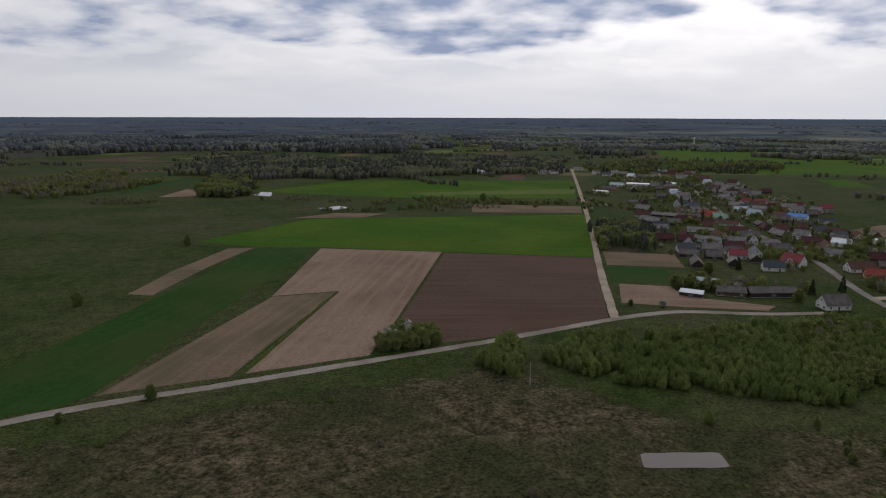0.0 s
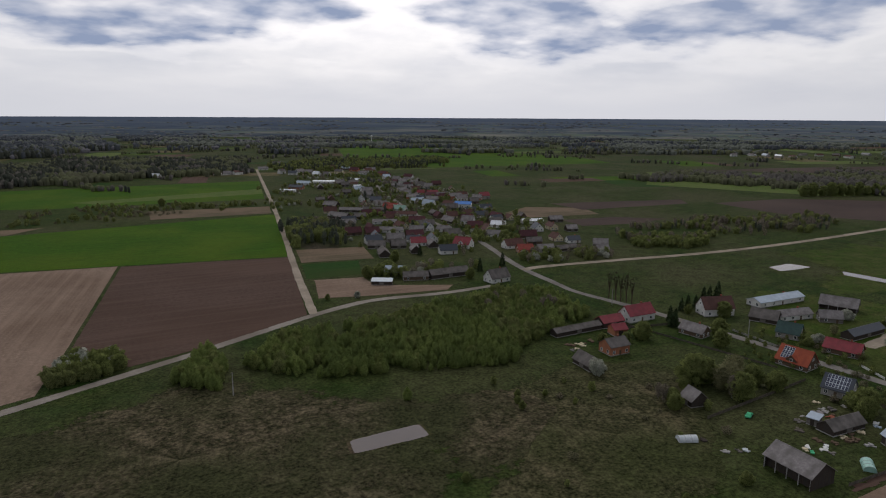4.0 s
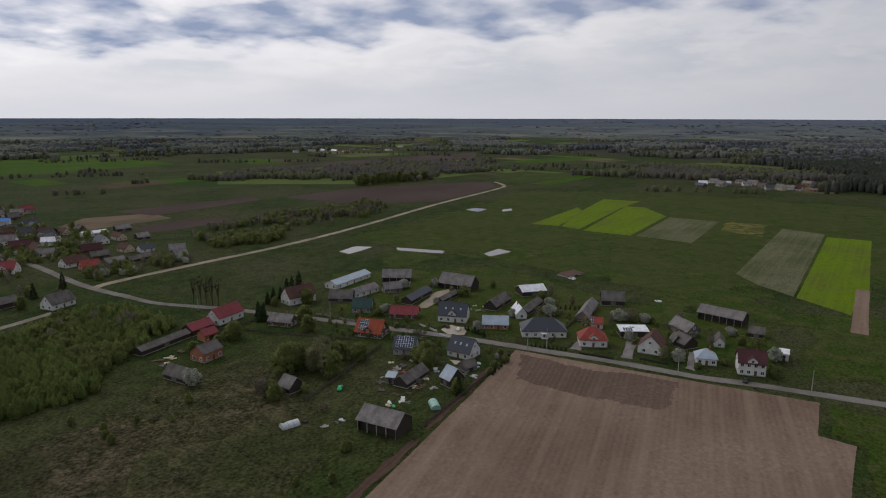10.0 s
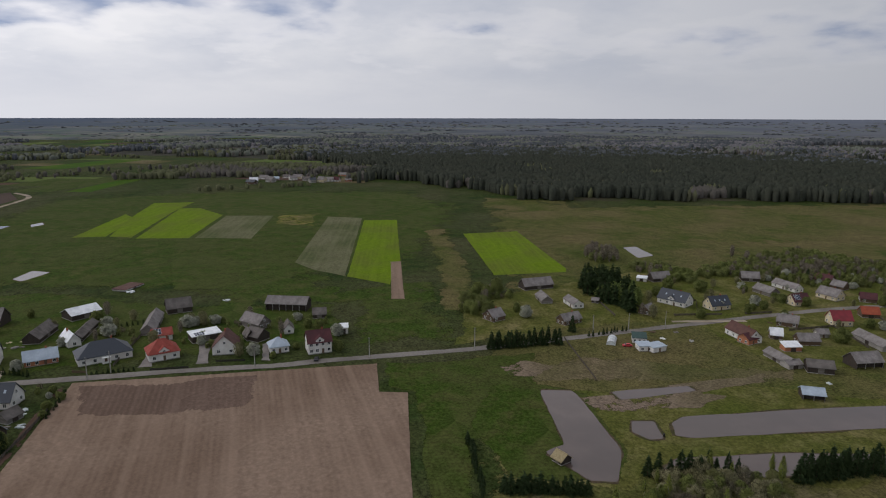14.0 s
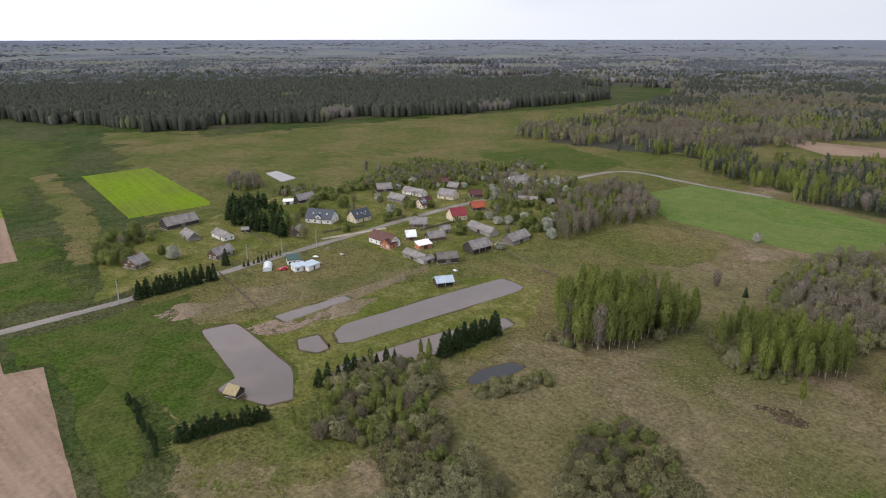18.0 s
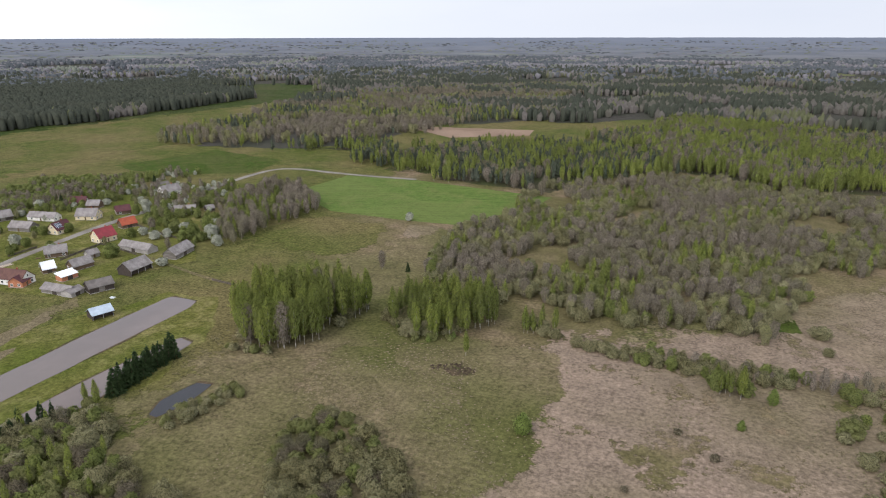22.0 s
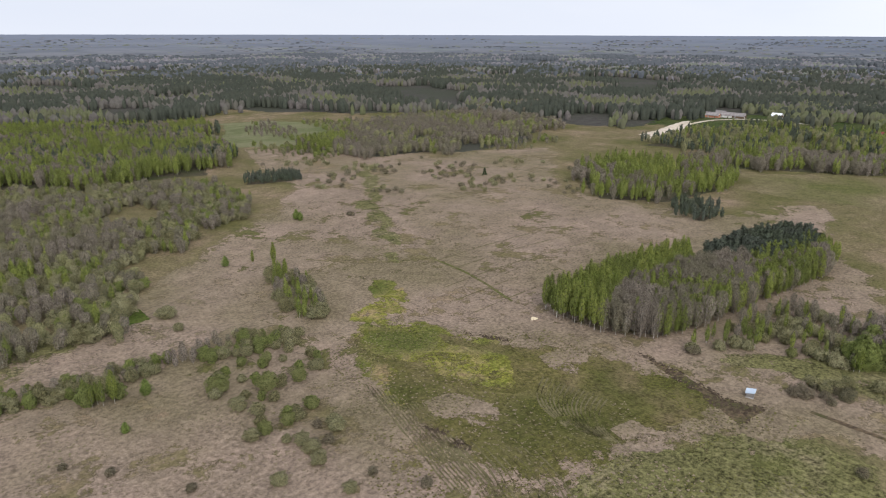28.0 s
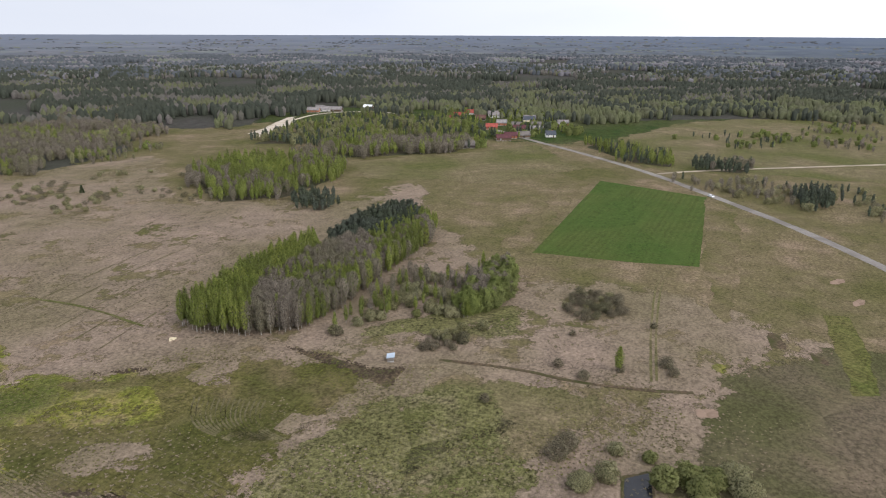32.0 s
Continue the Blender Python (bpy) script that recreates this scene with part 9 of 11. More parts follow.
outline = [(-286, -1360), (-995, -2643), (-1236, -2788), (-2075, -2174), (-2792, -1183), (-3050, -5), (-2950, 774), (-2497, 1751), (-1358, 970), (-1227, 334), (-1030, 11), (-959, -91), (-950, -158), (-932, -241), (-852, -356), (-807, -482), (-612, -432), (-576, -485), (-588, -624), (-484, -705), (-347, -815)]
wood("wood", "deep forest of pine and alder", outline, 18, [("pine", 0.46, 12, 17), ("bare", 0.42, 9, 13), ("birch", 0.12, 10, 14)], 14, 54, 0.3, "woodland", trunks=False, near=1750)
wood("wood", "deep forest of pine and alder, its nearer edge", outline, 9.5, [("pine", 0.46, 12, 17), ("bare", 0.42, 9, 13), ("birch", 0.12, 10, 14)], 22, 54, 0.3, "woodland", trunks=False, near=1750)
wood("wood", "birch and alder wood near the hamlet", [(-722, -305), (-849, -300), (-814, -212), (-793, -109), (-839, 18), (-945, 261), (-1206, 328), (-1192, 21), (-1108, -350), (-909, -466)], 9, [("birch", 0.5, 9, 13), ("broad", 0.25, 8, 11), ("pine", 0.25, 10, 14)], 26, 55, 0.12, "woodland")
wood("wood", "row of birches along the country road", [(-608, -67), (-544, -19), (-536, 11), (-582, 11), (-620, -33), (-650, -67)], 5, [("birch", 0.6, 8, 11), ("pine", 0.4, 7, 10)], 44, 56, 0.1, "woodland")
wood("wood", "young pine clump by the road", [(-531, 24), (-527, 63), (-562, 73), (-566, 29)], 5, [("pine", 0.8, 7, 10), ("bare", 0.2, 7, 9)], 56, 57, 0, "woodland")
wood("wood", "old pine clump", [(-455, 80), (-421, 90), (-433, 103), (-465, 107), (-471, 92)], 4.5, [("pine", 1, 8, 11)], 90, 58, 0, "woodland")
wood("bushes", "scrub beside the country road", [(-477, 8), (-507, 65), (-480, 142), (-411, 124), (-428, 79), (-453, 43)], 7, [("bare", 0.5, 4, 7), ("willow", 0.3, 3, 5), ("pine", 0.2, 5, 8)], 36, 59, 0.3, "bushes")
wood("bushes", "scrubby pasture with bushes", [(-678, 12), (-926, 256), (-675, 192), (-645, 65)], 10, [("bare", 0.4, 4, 7), ("broad", 0.4, 4, 7), ("pine", 0.2, 5, 8)], 32, 60, 0.4, "bushes")
wood("wood", "garden trees round the cottages", [(367, -274), (386, -339), (360, -396), (304, -414), (211.8, -279.4), (211.7, -250.4), (256.1, -271.7), (330, -284)], 6, [("broad", 0.6, 3, 6.5), ("bare", 0.25, 5, 8), ("blossom", 0.15, 3, 4.5)], 90, 61, 0.3, "woodland")
wood("wood", "grey and green trees beyond the cottages", [(215.0, -273.4), (252, -344), (250, -381), (226, -379), (187.2, -334.6), (196.5, -301.1), (198.6, -262.3)], 4.5, [("bare", 0.6, 8, 11), ("birch", 0.25, 8, 11), ("broad", 0.15, 6, 8)], 96, 62, 0.05, "woodland")
wood("bushes", "bushes behind the cottages", [(394, -192), (383, -235), (368, -238), (422, -339), (367, -389), (339, -324), (353, -263), (366, -204)], 5, [("broad", 0.7, 4, 6), ("bare", 0.3, 4, 7)], 56, 63, 0.2, "bushes")
wood("wood", "dense garden conifers", [(352.2, -148.2), (330.0, -149.5), (295.8, -157.8), (321.6, -171.6), (362, -175), (377, -164)], 4.2, [("spruce", 0.75, 10, 14), ("young", 0.25, 7, 10)], 220, 64, 0, "woodland")
wood("bushes", "bushes in the overgrown garden", [(335.8, -77.4), (359.9, -102.0), (341.6, -106.1), (329.1, -94.2), (311.7, -79.3)], 4.5, [("broad", 0.7, 3, 5), ("bush", 0.3, 2, 3)], 96, 65, 0.25, "bushes")
wood("bushes", "garden trees and bushes of the village", [(188.1, 181.2), (226.9, 202.9), (268.6, 200.1), (298.6, 155.2), (301.3, 124.2), (242.8, 99.3), (227.1, 122.7), (189.9, 136.4)], 6, [("broad", 0.7, 1.5, 3.5), ("bush", 0.3, 1.5, 3)], 80, 66, 0.52, "bushes")
wood("wood", "leafy garden trees beyond the village road", [(320.3, 132.3), (340.5, 92.7), (325.3, 40.7), (323.8, 2.0), (308.5, -10.4), (287.5, 10.2), (281.9, 40.6), (298.7, 80.5)], 6, [("broad", 0.75, 1.5, 4), ("bush", 0.25, 2, 3)], 80, 67, 0.5, "woodland")
wood("bushes", "bushes on the rough pasture", [(120.2, 205.6), (159.0, 182.8), (195.9, 169.5), (183.9, 127.1), (125.3, 97.7), (100.3, 135.4)], 15, [("bush", 0.5, 1.5, 3), ("broad", 0.5, 2, 4)], 96, 68, 0.5, "bushes")
wood("wood", "grey trees at the field pond", [(437, -187), (455, -203), (440, -211), (415, -206), (414, -189)], 4, [("bare", 0.8, 6, 9), ("broad", 0.2, 4, 6)], 110, 69, 0, "woodland")
wood("bushes", "birches and bushes by the fields", [(319.0, -69.1), (362.1, -86.1), (352.4, -99.9), (328.5, -97.9), (305.0, -81.6)], 5, [("broad", 0.8, 4, 8), ("bare", 0.2, 5, 8)], 96, 70, 0.2, "bushes")
wood("wood", "garden trees of the far hamlet", [(-707, -295), (-833, -271), (-872, -118), (-669, -78), (-665, -106), (-560, -169), (-667, -215)], 9, [("birch", 0.4, 8, 12), ("broad", 0.4, 6, 10), ("pine", 0.2, 8, 13)], 36, 71, 0.5, "woodland")
wood("wood", "birch and alder wood before the hamlet", [(-522, -362), (-636, -372), (-704, -388), (-755, -315), (-724, -222), (-636, -196), (-550, -285)], 6.5, [("birch", 0.4, 8, 12), ("bud", 0.35, 7, 10), ("pine", 0.25, 8, 12)], 40, 72, 0.1, "woodland")
wood("bushes", "scattered scrub beyond the dry meadow", [(-184, -578), (-311, -734), (-454, -661), (-541, -456), (-461, -382), (-347, -437), (-286, -497)], 8, [("bare", 0.4, 4, 7), ("broad", 0.3, 3, 6), ("bud", 0.3, 4, 7)], 36, 73, 0.45, "bushes")
wood("bushes", "scattered bushes at the meadow rim", [(-200, -488), (-276, -480), (-389, -353), (-364, -277), (-302, -294), (-216, -382)], 9, [("bush", 0.5, 2, 3.5), ("willow", 0.5, 2, 3.5)], 44, 74, 0.5, "bushes")
wood("wood", "slim birches along the side of the grove", [(-180.5, -121.9), (-186.1, -112.3), (-207.4, -107.3), (-247.8, -106.1), (-299.3, -103.7), (-310.0, -113.4), (-258.8, -119.3), (-205.8, -121.1), (-190.9, -121.5)], 2.8, [("birch", 0.6, 11, 14), ("bare", 0.4, 10, 13)], 200, 75, 0, "woodland")
wood("wood", "round willows on the dry meadow", [(-198.0, -61.5), (-214.8, -54.7), (-202.7, -50.8), (-188.3, -56.1)], 7, [("willow", 0.7, 2, 3.4), ("bush", 0.3, 2, 3)], 200, 76, 0.2, "woodland")

far_hedges()
# far houses
building(394.3, 976.3, -6, 13.1, 7.2, 4.5, 3.6, "roof_maroon", "wall_white", "distant village house with a pitched roof", win=2, chimney=0, group="village houses")
building(429.5, 969.2, -58, 16.4, 7.8, 2.8, 4.1, "roof_maroon", "wall_white", "distant village house with a pitched roof", win=2, group="village houses")
building(328.5, 939.1, -62, 18.6, 9.5, 3.4, 2.8, "roof_white", "wall_cream", "small far-off house along the street", win=2, group="village houses")
building(375.8, 901.7, -63, 15.3, 9.5, 3.4, 2.6, "roof_maroon", "wall_timber", "small far-off house along the street", win=2, group="village houses")
building(401.2, 911.2, -3, 11.8, 7.7, 3.4, 4.1, "roof_asbestos", "wall_white", "far village house among garden trees", win=2, chimney=0, group="village houses")
building(311.4, 891.6, -26, 12.2, 8, 3, 2.7, "roof_brown", "wall_grey", "far village house among garden trees", win=2, group="village houses")
building(357.2, 848.5, -24, 13.4, 7.6, 3.4, 2.8, "roof_asbestos", "wall_grey", "far village house among garden trees", win=2, chimney=0, group="village houses")
building(391.6, 849.6, 2, 12.4, 7.5, 4.5, 2.6, "roof_weathered", "wall_grey", "far village house among garden trees", win=2, chimney=0, group="village houses")
building(291.9, 827.0, 1, 9.6, 9.9, 4.5, 4.2, "roof_white", "wall_grey", "far village house among garden trees", win=2, chimney=0, group="village houses")
building(342.0, 794.0, 7, 13.6, 8.8, 3, 3.2, "roof_asbestos", "wall_cream", "far village house among garden trees", win=2, chimney=0, group="village houses")
building(364.3, 799.9, 3, 12.6, 7.3, 3, 3.4, "roof_brown", "wall_white", "distant village house with a pitched roof", win=2, chimney=0, group="village houses")
building(294.8, 800.0, 9, 15.1, 7.1, 4.5, 3.6, "roof_asbestos", "wall_white", "small far-off house along the street", win=2, chimney=0, group="village houses")
building(328.6, 752.6, -4, 14.1, 7.6, 4.5, 3.3, "roof_asbestos", "wall_white", "far village house among garden trees", win=2, group="village houses")
building(353.5, 754.2, -30, 13.5, 7.1, 3.4, 3.1, "roof_red", "wall_white", "far village house among garden trees", win=2, chimney=0, group="village houses")
building(281.4, 755.7, -44, 10.6, 8.7, 4.5, 4.3, "roof_asbestos", "wall_grey", "far village house among garden trees", win=2, chimney=0, group="village houses")
building(325.9, 722.4, -30, 14.9, 9.8, 3, 3.2, "roof_asbestos", "wall_brick", "far village house among garden trees", win=2, group="village houses")
building(350.1, 723.2, -18, 13.0, 9.8, 4.5, 2.7, "roof_maroon", "wall_grey", "distant village house with a pitched roof", win=2, chimney=0, group="village houses")
building(273.3, 712.9, -9, 13.4, 9.6, 3, 3.8, "roof_slate", "wall_timber", "small far-off house along the street", win=2, group="village houses")
building(314.7, 686.5, 1, 15.6, 7.5, 3.4, 2.8, "roof_light_blue", "wall_white", "distant village house with a pitched roof", win=2, chimney=0, group="village houses")
building(333.2, 685.0, -18, 13.6, 9.4, 4.5, 2.6, "roof_asbestos", "wall_grey", "far village house among garden trees", win=2, chimney=0, group="village houses")
building(267.9, 684.6, 1, 14.4, 7.2, 2.8, 3.1, "roof_asbestos", "wall_white", "distant village house with a pitched roof", win=2, chimney=0, group="village houses")
building(311.1, 647.4, -53, 13.0, 8.2, 4.5, 4.1, "roof_light_blue", "wall_white", "distant village house with a pitched roof", win=2, chimney=0, group="village houses")
building(333.0, 641.2, -55, 12.4, 8.2, 4.5, 2.7, "roof_brown", "wall_grey", "far village house among garden trees", win=2, group="village houses")
building(259.1, 637.8, -36, 10.4, 7.5, 3, 3.2, "roof_tile_red", "wall_cream", "small far-off house along the street", win=2, chimney=0, group="village houses")
building(263.4, 1130.1, 24, 11.1, 9.4, 4.5, 3.5, "roof_weathered", "wall_white", "far village house among garden trees", win=2, group="village houses")
building(274.7, 1099.7, -28, 14.0, 9, 3.4, 3.6, "roof_slate", "wall_white", "small far-off house along the street", win=2, group="village houses")
building(293.2, 1124.8, 35, 16.8, 9.3, 3.4, 4.4, "roof_asbestos", "wall_white", "distant village house with a pitched roof", win=2, group="village houses")
building(307.0, 1115.4, -25, 12.0, 9.8, 3, 3.6, "roof_asbestos", "wall_grey", "distant village house with a pitched roof", win=2, chimney=0, group="village houses")
building(305.9, 1066.0, -53, 11.9, 8, 3.4, 4.2, "roof_white", "wall_white", "far village house among garden trees", win=2, chimney=0, group="village houses")
building(321.5, 1061.3, -60, 11.8, 8.5, 2.8, 4.0, "roof_weathered", "wall_white", "small far-off house along the street", win=2, group="village houses")
building(369.1, 1169.4, -52, 16.6, 9.6, 4.5, 4.2, "roof_brown", "wall_brick", "far village house among garden trees", win=2, chimney=0, group="village houses")
building(351.8, 1087.2, -53, 14.3, 8.4, 4.5, 3.5, "roof_weathered", "wall_cream", "far village house among garden trees", win=2, group="village houses")
building(386.9, 1159.4, 1, 14.4, 8.7, 3.4, 3.3, "roof_light_blue", "wall_timber", "distant village house with a pitched roof", win=2, chimney=0, group="village houses")
building(392.2, 1123.1, -56, 17.9, 8, 3.4, 4.2, "roof_maroon", "wall_brick", "small far-off house along the street", win=2, chimney=0, group="village houses")
building(384.7, 1061.7, -10, 12.8, 7.7, 3.4, 2.8, "roof_asbestos", "wall_white", "small far-off house along the street", win=2, group="village houses")
building(410.3, 1105.1, 16, 16.3, 8.6, 3, 4.0, "roof_brown", "wall_white", "distant village house with a pitched roof", win=2, group="village houses")
building(422.3, 1122.2, -23, 16.4, 9.7, 3, 3.9, "roof_asbestos", "wall_brick", "small far-off house along the street", win=2, chimney=0, group="village houses")
building(408.1, 1026.0, -61, 17.1, 8.7, 4.5, 2.9, "roof_maroon", "wall_brick", "far village house among garden trees", win=2, chimney=0, group="village houses")
building(390.4, 968.6, -4, 10.3, 9, 4.5, 3.2, "roof_light_blue", "wall_white", "distant village house with a pitched roof", win=2, group="village houses")
building(396.5, 940.4, -61, 13.4, 7.3, 2.8, 4.1, "roof_asbestos", "wall_white", "small far-off house along the street", win=2, chimney=0, group="village houses")
building(386.9, 891.1, -58, 14.1, 8.4, 4.5, 3.2, "roof_asbestos", "wall_white", "distant village house with a pitched roof", win=2, chimney=0, group="village houses")
building(389.4, 858.7, -62, 12.2, 9.5, 4.5, 3.7, "roof_asbestos", "wall_white", "far village house among garden trees", win=2, chimney=0, group="village houses")
building(390.9, 836.9, -50, 11.2, 8.4, 3.4, 4.1, "roof_weathered", "wall_white", "distant village house with a pitched roof", win=2, group="village houses")
building(392.7, 818.3, -26, 10.7, 10, 3.4, 4.3, "roof_asbestos", "wall_grey", "far village house among garden trees", win=2, chimney=0, group="village houses")
building(46.2, 1153.1, 26, 14.8, 9, 3.4, 4.0, "roof_asbestos", "wall_grey", "distant village house with a pitched roof", win=2, group="village houses")
building(64.0, 1137.0, -51, 19.3, 7.2, 3, 3.7, "roof_white", "wall_white", "distant village house with a pitched roof", win=2, chimney=0, group="village houses")
building(82.6, 1187.0, -64, 22.9, 9.2, 3.4, 4.1, "roof_asbestos", "wall_timber", "distant village house with a pitched roof", win=2, group="village houses")
building(91.3, 1169.4, -31, 11.7, 8.5, 3.4, 4.0, "roof_light_blue", "wall_cream", "distant village house with a pitched roof", win=2, chimney=0, group="village houses")
building(100.5, 1147.6, -5, 13.2, 9.3, 4.5, 4.3, "roof_light_blue", "wall_cream", "far village house among garden trees", win=2, chimney=0, group="village houses")
building(124.2, 1195.6, -39, 14.2, 9, 3, 3.7, "roof_weathered", "wall_white", "small far-off house along the street", win=2, chimney=0, group="village houses")
building(137.8, 1188.2, -52, 21.2, 9.7, 4.5, 4.0, "roof_asbestos", "wall_cream", "far village house among garden trees", win=2, chimney=0, group="village houses")
building(155.1, 1187.6, -37, 12.5, 7.3, 3.4, 3.1, "roof_white", "wall_timber", "small far-off house along the street", win=2, chimney=0, group="village houses")
building(159.4, 1138.3, -41, 12.5, 7.1, 3, 3.8, "roof_maroon", "wall_white", "small far-off house along the street", win=2, group="village houses")
building(175.0, 1138.5, -19, 12.7, 10, 3, 4.0, "roof_asbestos", "wall_white", "small far-off house along the street", win=2, chimney=0, group="village houses")
building(191.1, 1138.4, 22, 14.9, 9.8, 4.5, 2.8, "roof_brown", "wall_white", "far village house among garden trees", win=2, chimney=0, group="village houses")
building(209.5, 1165.8, -9, 13.0, 9.2, 2.8, 4.0, "roof_asbestos", "wall_white", "far village house among garden trees", win=2, chimney=0, group="village houses")
building(362.1, 744.4, -2, 14.5, 8.9, 3.4, 3.3, "roof_red", "wall_grey", "distant village house with a pitched roof", win=2, chimney=0, group="village houses")
building(366.9, 725.5, 2, 16.4, 7.1, 3, 3.1, "roof_asbestos", "wall_timber", "distant village house with a pitched roof", win=2, group="village houses")
building(370.3, 697.6, -4, 15.2, 10, 4.5, 3.2, "roof_asbestos", "wall_brick", "far village house among garden trees", win=2, chimney=0, group="village houses")
building(372.1, 684.4, -9, 13.7, 7.3, 3.4, 3.7, "roof_asbestos", "wall_white", "distant village house with a pitched roof", win=2, group="village houses")
building(391.7, 681.2, -42, 11.3, 8.8, 2.8, 3.9, "roof_asbestos", "wall_brick", "distant village house with a pitched roof", win=2, group="village houses")
building(404.6, 686.6, -6, 12.2, 7.9, 4.5, 3.9, "roof_red", "wall_grey", "distant village house with a pitched roof", win=2, group="village houses")
building(1001.7, 94.5, -121, 14.8, 8.7, 3.4, 3.1, "roof_slate", "wall_timber", "small far-off house along the street", win=2, chimney=0, group="village houses")
building(1034.0, 94.2, -81, 12.3, 9.5, 2.8, 4.2, "roof_white", "wall_white", "distant village house with a pitched roof", win=2, chimney=0, group="village houses")
building(1077.4, 82.3, -110, 14.1, 8, 2.8, 3.9, "roof_asbestos", "wall_white", "small far-off house along the street", win=2, chimney=0, group="village houses")
building(1026.6, 68.8, -133, 14.2, 7.8, 4.5, 4.0, "roof_asbestos", "wall_grey", "distant village house with a pitched roof", win=2, chimney=0, group="village houses")
building(1052.2, 61.5, -89, 8.1, 9.6, 3.4, 2.7, "roof_light_blue", "wall_grey", "far village house among garden trees", win=2, chimney=0, group="village houses")
building(1088.2, 47.7, -112, 10.3, 7.6, 3, 3.0, "roof_weathered", "wall_white", "distant village house with a pitched roof", win=2, chimney=0, group="village houses")
building(1053.7, 36.4, -70, 11.4, 8.6, 3.4, 3.8, "roof_asbestos", "wall_white", "small far-off house along the street", win=2, chimney=0, group="village houses")
building(1077.3, 29.2, -119, 16.0, 9.9, 3.4, 3.5, "roof_asbestos", "wall_cream", "small far-off house along the street", win=2, chimney=0, group="village houses")
building(1040.7, 15.5, -103, 11.9, 7, 2.8, 4.0, "roof_weathered", "wall_grey", "far village house among garden trees", win=2, group="village houses")
building(1008.8, 6.9, -63, 9.7, 8.4, 4.5, 2.9, "roof_slate", "wall_grey", "small far-off house along the street", win=2, chimney=0, group="village houses")
building(1011.2, -7.8, -129, 12.3, 8.7, 4.5, 4.3, "roof_asbestos", "wall_cream", "far village house among garden trees", win=2, chimney=0, group="village houses")
building(1022.8, -19.8, -111, 12.1, 8.9, 3.4, 3.3, "roof_asbestos", "wall_white", "distant village house with a pitched roof", win=2, group="village houses")
building(1021.6, -29.7, -119, 10.9, 7.5, 2.8, 4.4, "roof_maroon", "wall_white", "distant village house with a pitched roof", win=2, chimney=0, group="village houses")
building(1107.2, -44.0, -128, 15.2, 7.7, 3, 3.3, "roof_asbestos", "wall_brick", "distant village house with a pitched roof", win=2, group="village houses")
building(1015.9, -47.7, -94, 10.5, 8, 2.8, 2.8, "roof_asbestos", "wall_brick", "far village house among garden trees", win=2, chimney=0, group="village houses")
building(1064.1, -62.8, -85, 12.9, 9.9, 3.4, 3.5, "roof_asbestos", "wall_white", "far village house among garden trees", win=2, chimney=0, group="village houses")
building(1035.9, -67.4, -84, 10.8, 9.8, 4.5, 3.6, "roof_weathered", "wall_brick", "distant village house with a pitched roof", win=2, chimney=0, group="village houses")
building(1065.1, -79.7, -64, 13.8, 7.3, 3, 3.4, "roof_tile_red", "wall_white", "far village house among garden trees", win=2, group="village houses")
building(1076.1, -96.0, -134, 16.8, 9.2, 3.4, 4.2, "roof_slate", "wall_white", "small far-off house along the street", win=2, chimney=0, group="village houses")
building(-596.1, -189.3, 114, 17.1, 9, 3, 3.4, "roof_weathered", "wall_timber", "house of the far hamlet among trees", win=2, chimney=0, group="village houses")
building(-626.3, -145.0, 114, 14.0, 8, 3, 3.0, "roof_maroon", "wall_timber", "house of the far hamlet among trees", win=2, chimney=0, group="village houses")
building(-643.7, -141.8, 110, 12.0, 8, 3, 3.0, "roof_maroon", "wall_brick", "house of the far hamlet among trees", win=2, chimney=0, group="village houses")
building(-749.4, -236.4, 107, 16.2, 9, 3, 3.4, "roof_red", "wall_timber", "house of the far hamlet among trees", win=2, chimney=0, group="village houses")
building(-784.3, -237.9, 101, 13.0, 9, 3, 3.4, "roof_tile_red", "wall_white", "house of the far hamlet among trees", win=2, chimney=0, group="village houses")
building(-884.3, -335.7, 101, 17.1, 9, 3, 3.4, "roof_red", "wall_brick", "house of the far hamlet among trees", win=2, chimney=0, group="village houses")
building(-774.2, -434.4, 101, 15.8, 9, 3, 3.4, "roof_asbestos", "wall_brick", "house of the far hamlet among trees", win=2, chimney=0, group="village houses")
building(-788.6, -425.2, 100, 15.8, 9, 3, 3.4, "roof_asbestos", "wall_white", "house of the far hamlet among trees", win=2, chimney=0, group="village houses")
building(-791.4, -409.5, 98, 14.3, 9, 3, 3.4, "roof_asbestos", "wall_timber", "house of the far hamlet among trees", win=2, chimney=0, group="village houses")
building(-827.3, -380.6, 90, 11.7, 9, 3, 3.4, "roof_white", "wall_timber", "house of the far hamlet among trees", win=2, chimney=0, group="village houses")
building(-815.0, -202.6, 101, 12.8, 9, 3, 3.4, "roof_asbestos", "wall_white", "house of the far hamlet among trees", win=2, chimney=0, group="village houses")
building(-696.1, -144.2, 108, 12.8, 9, 3, 3.4, "roof_maroon", "wall_timber", "house of the far hamlet among trees", win=2, chimney=0, group="village houses")
building(-785.8, -150.8, 106, 14.1, 9, 3, 3.4, "roof_asbestos", "wall_brick", "house of the far hamlet among trees", win=2, chimney=0, group="village houses")
building(-727.6, -131.7, 109, 14.2, 9, 3, 3.4, "roof_weathered", "wall_white", "house of the far hamlet among trees", win=2, chimney=0, group="village houses")
building(-754.6, -106.2, 105, 11.9, 9, 3, 3.4, "roof_asbestos", "wall_brick", "house of the far hamlet among trees", win=2, chimney=0, group="village houses")
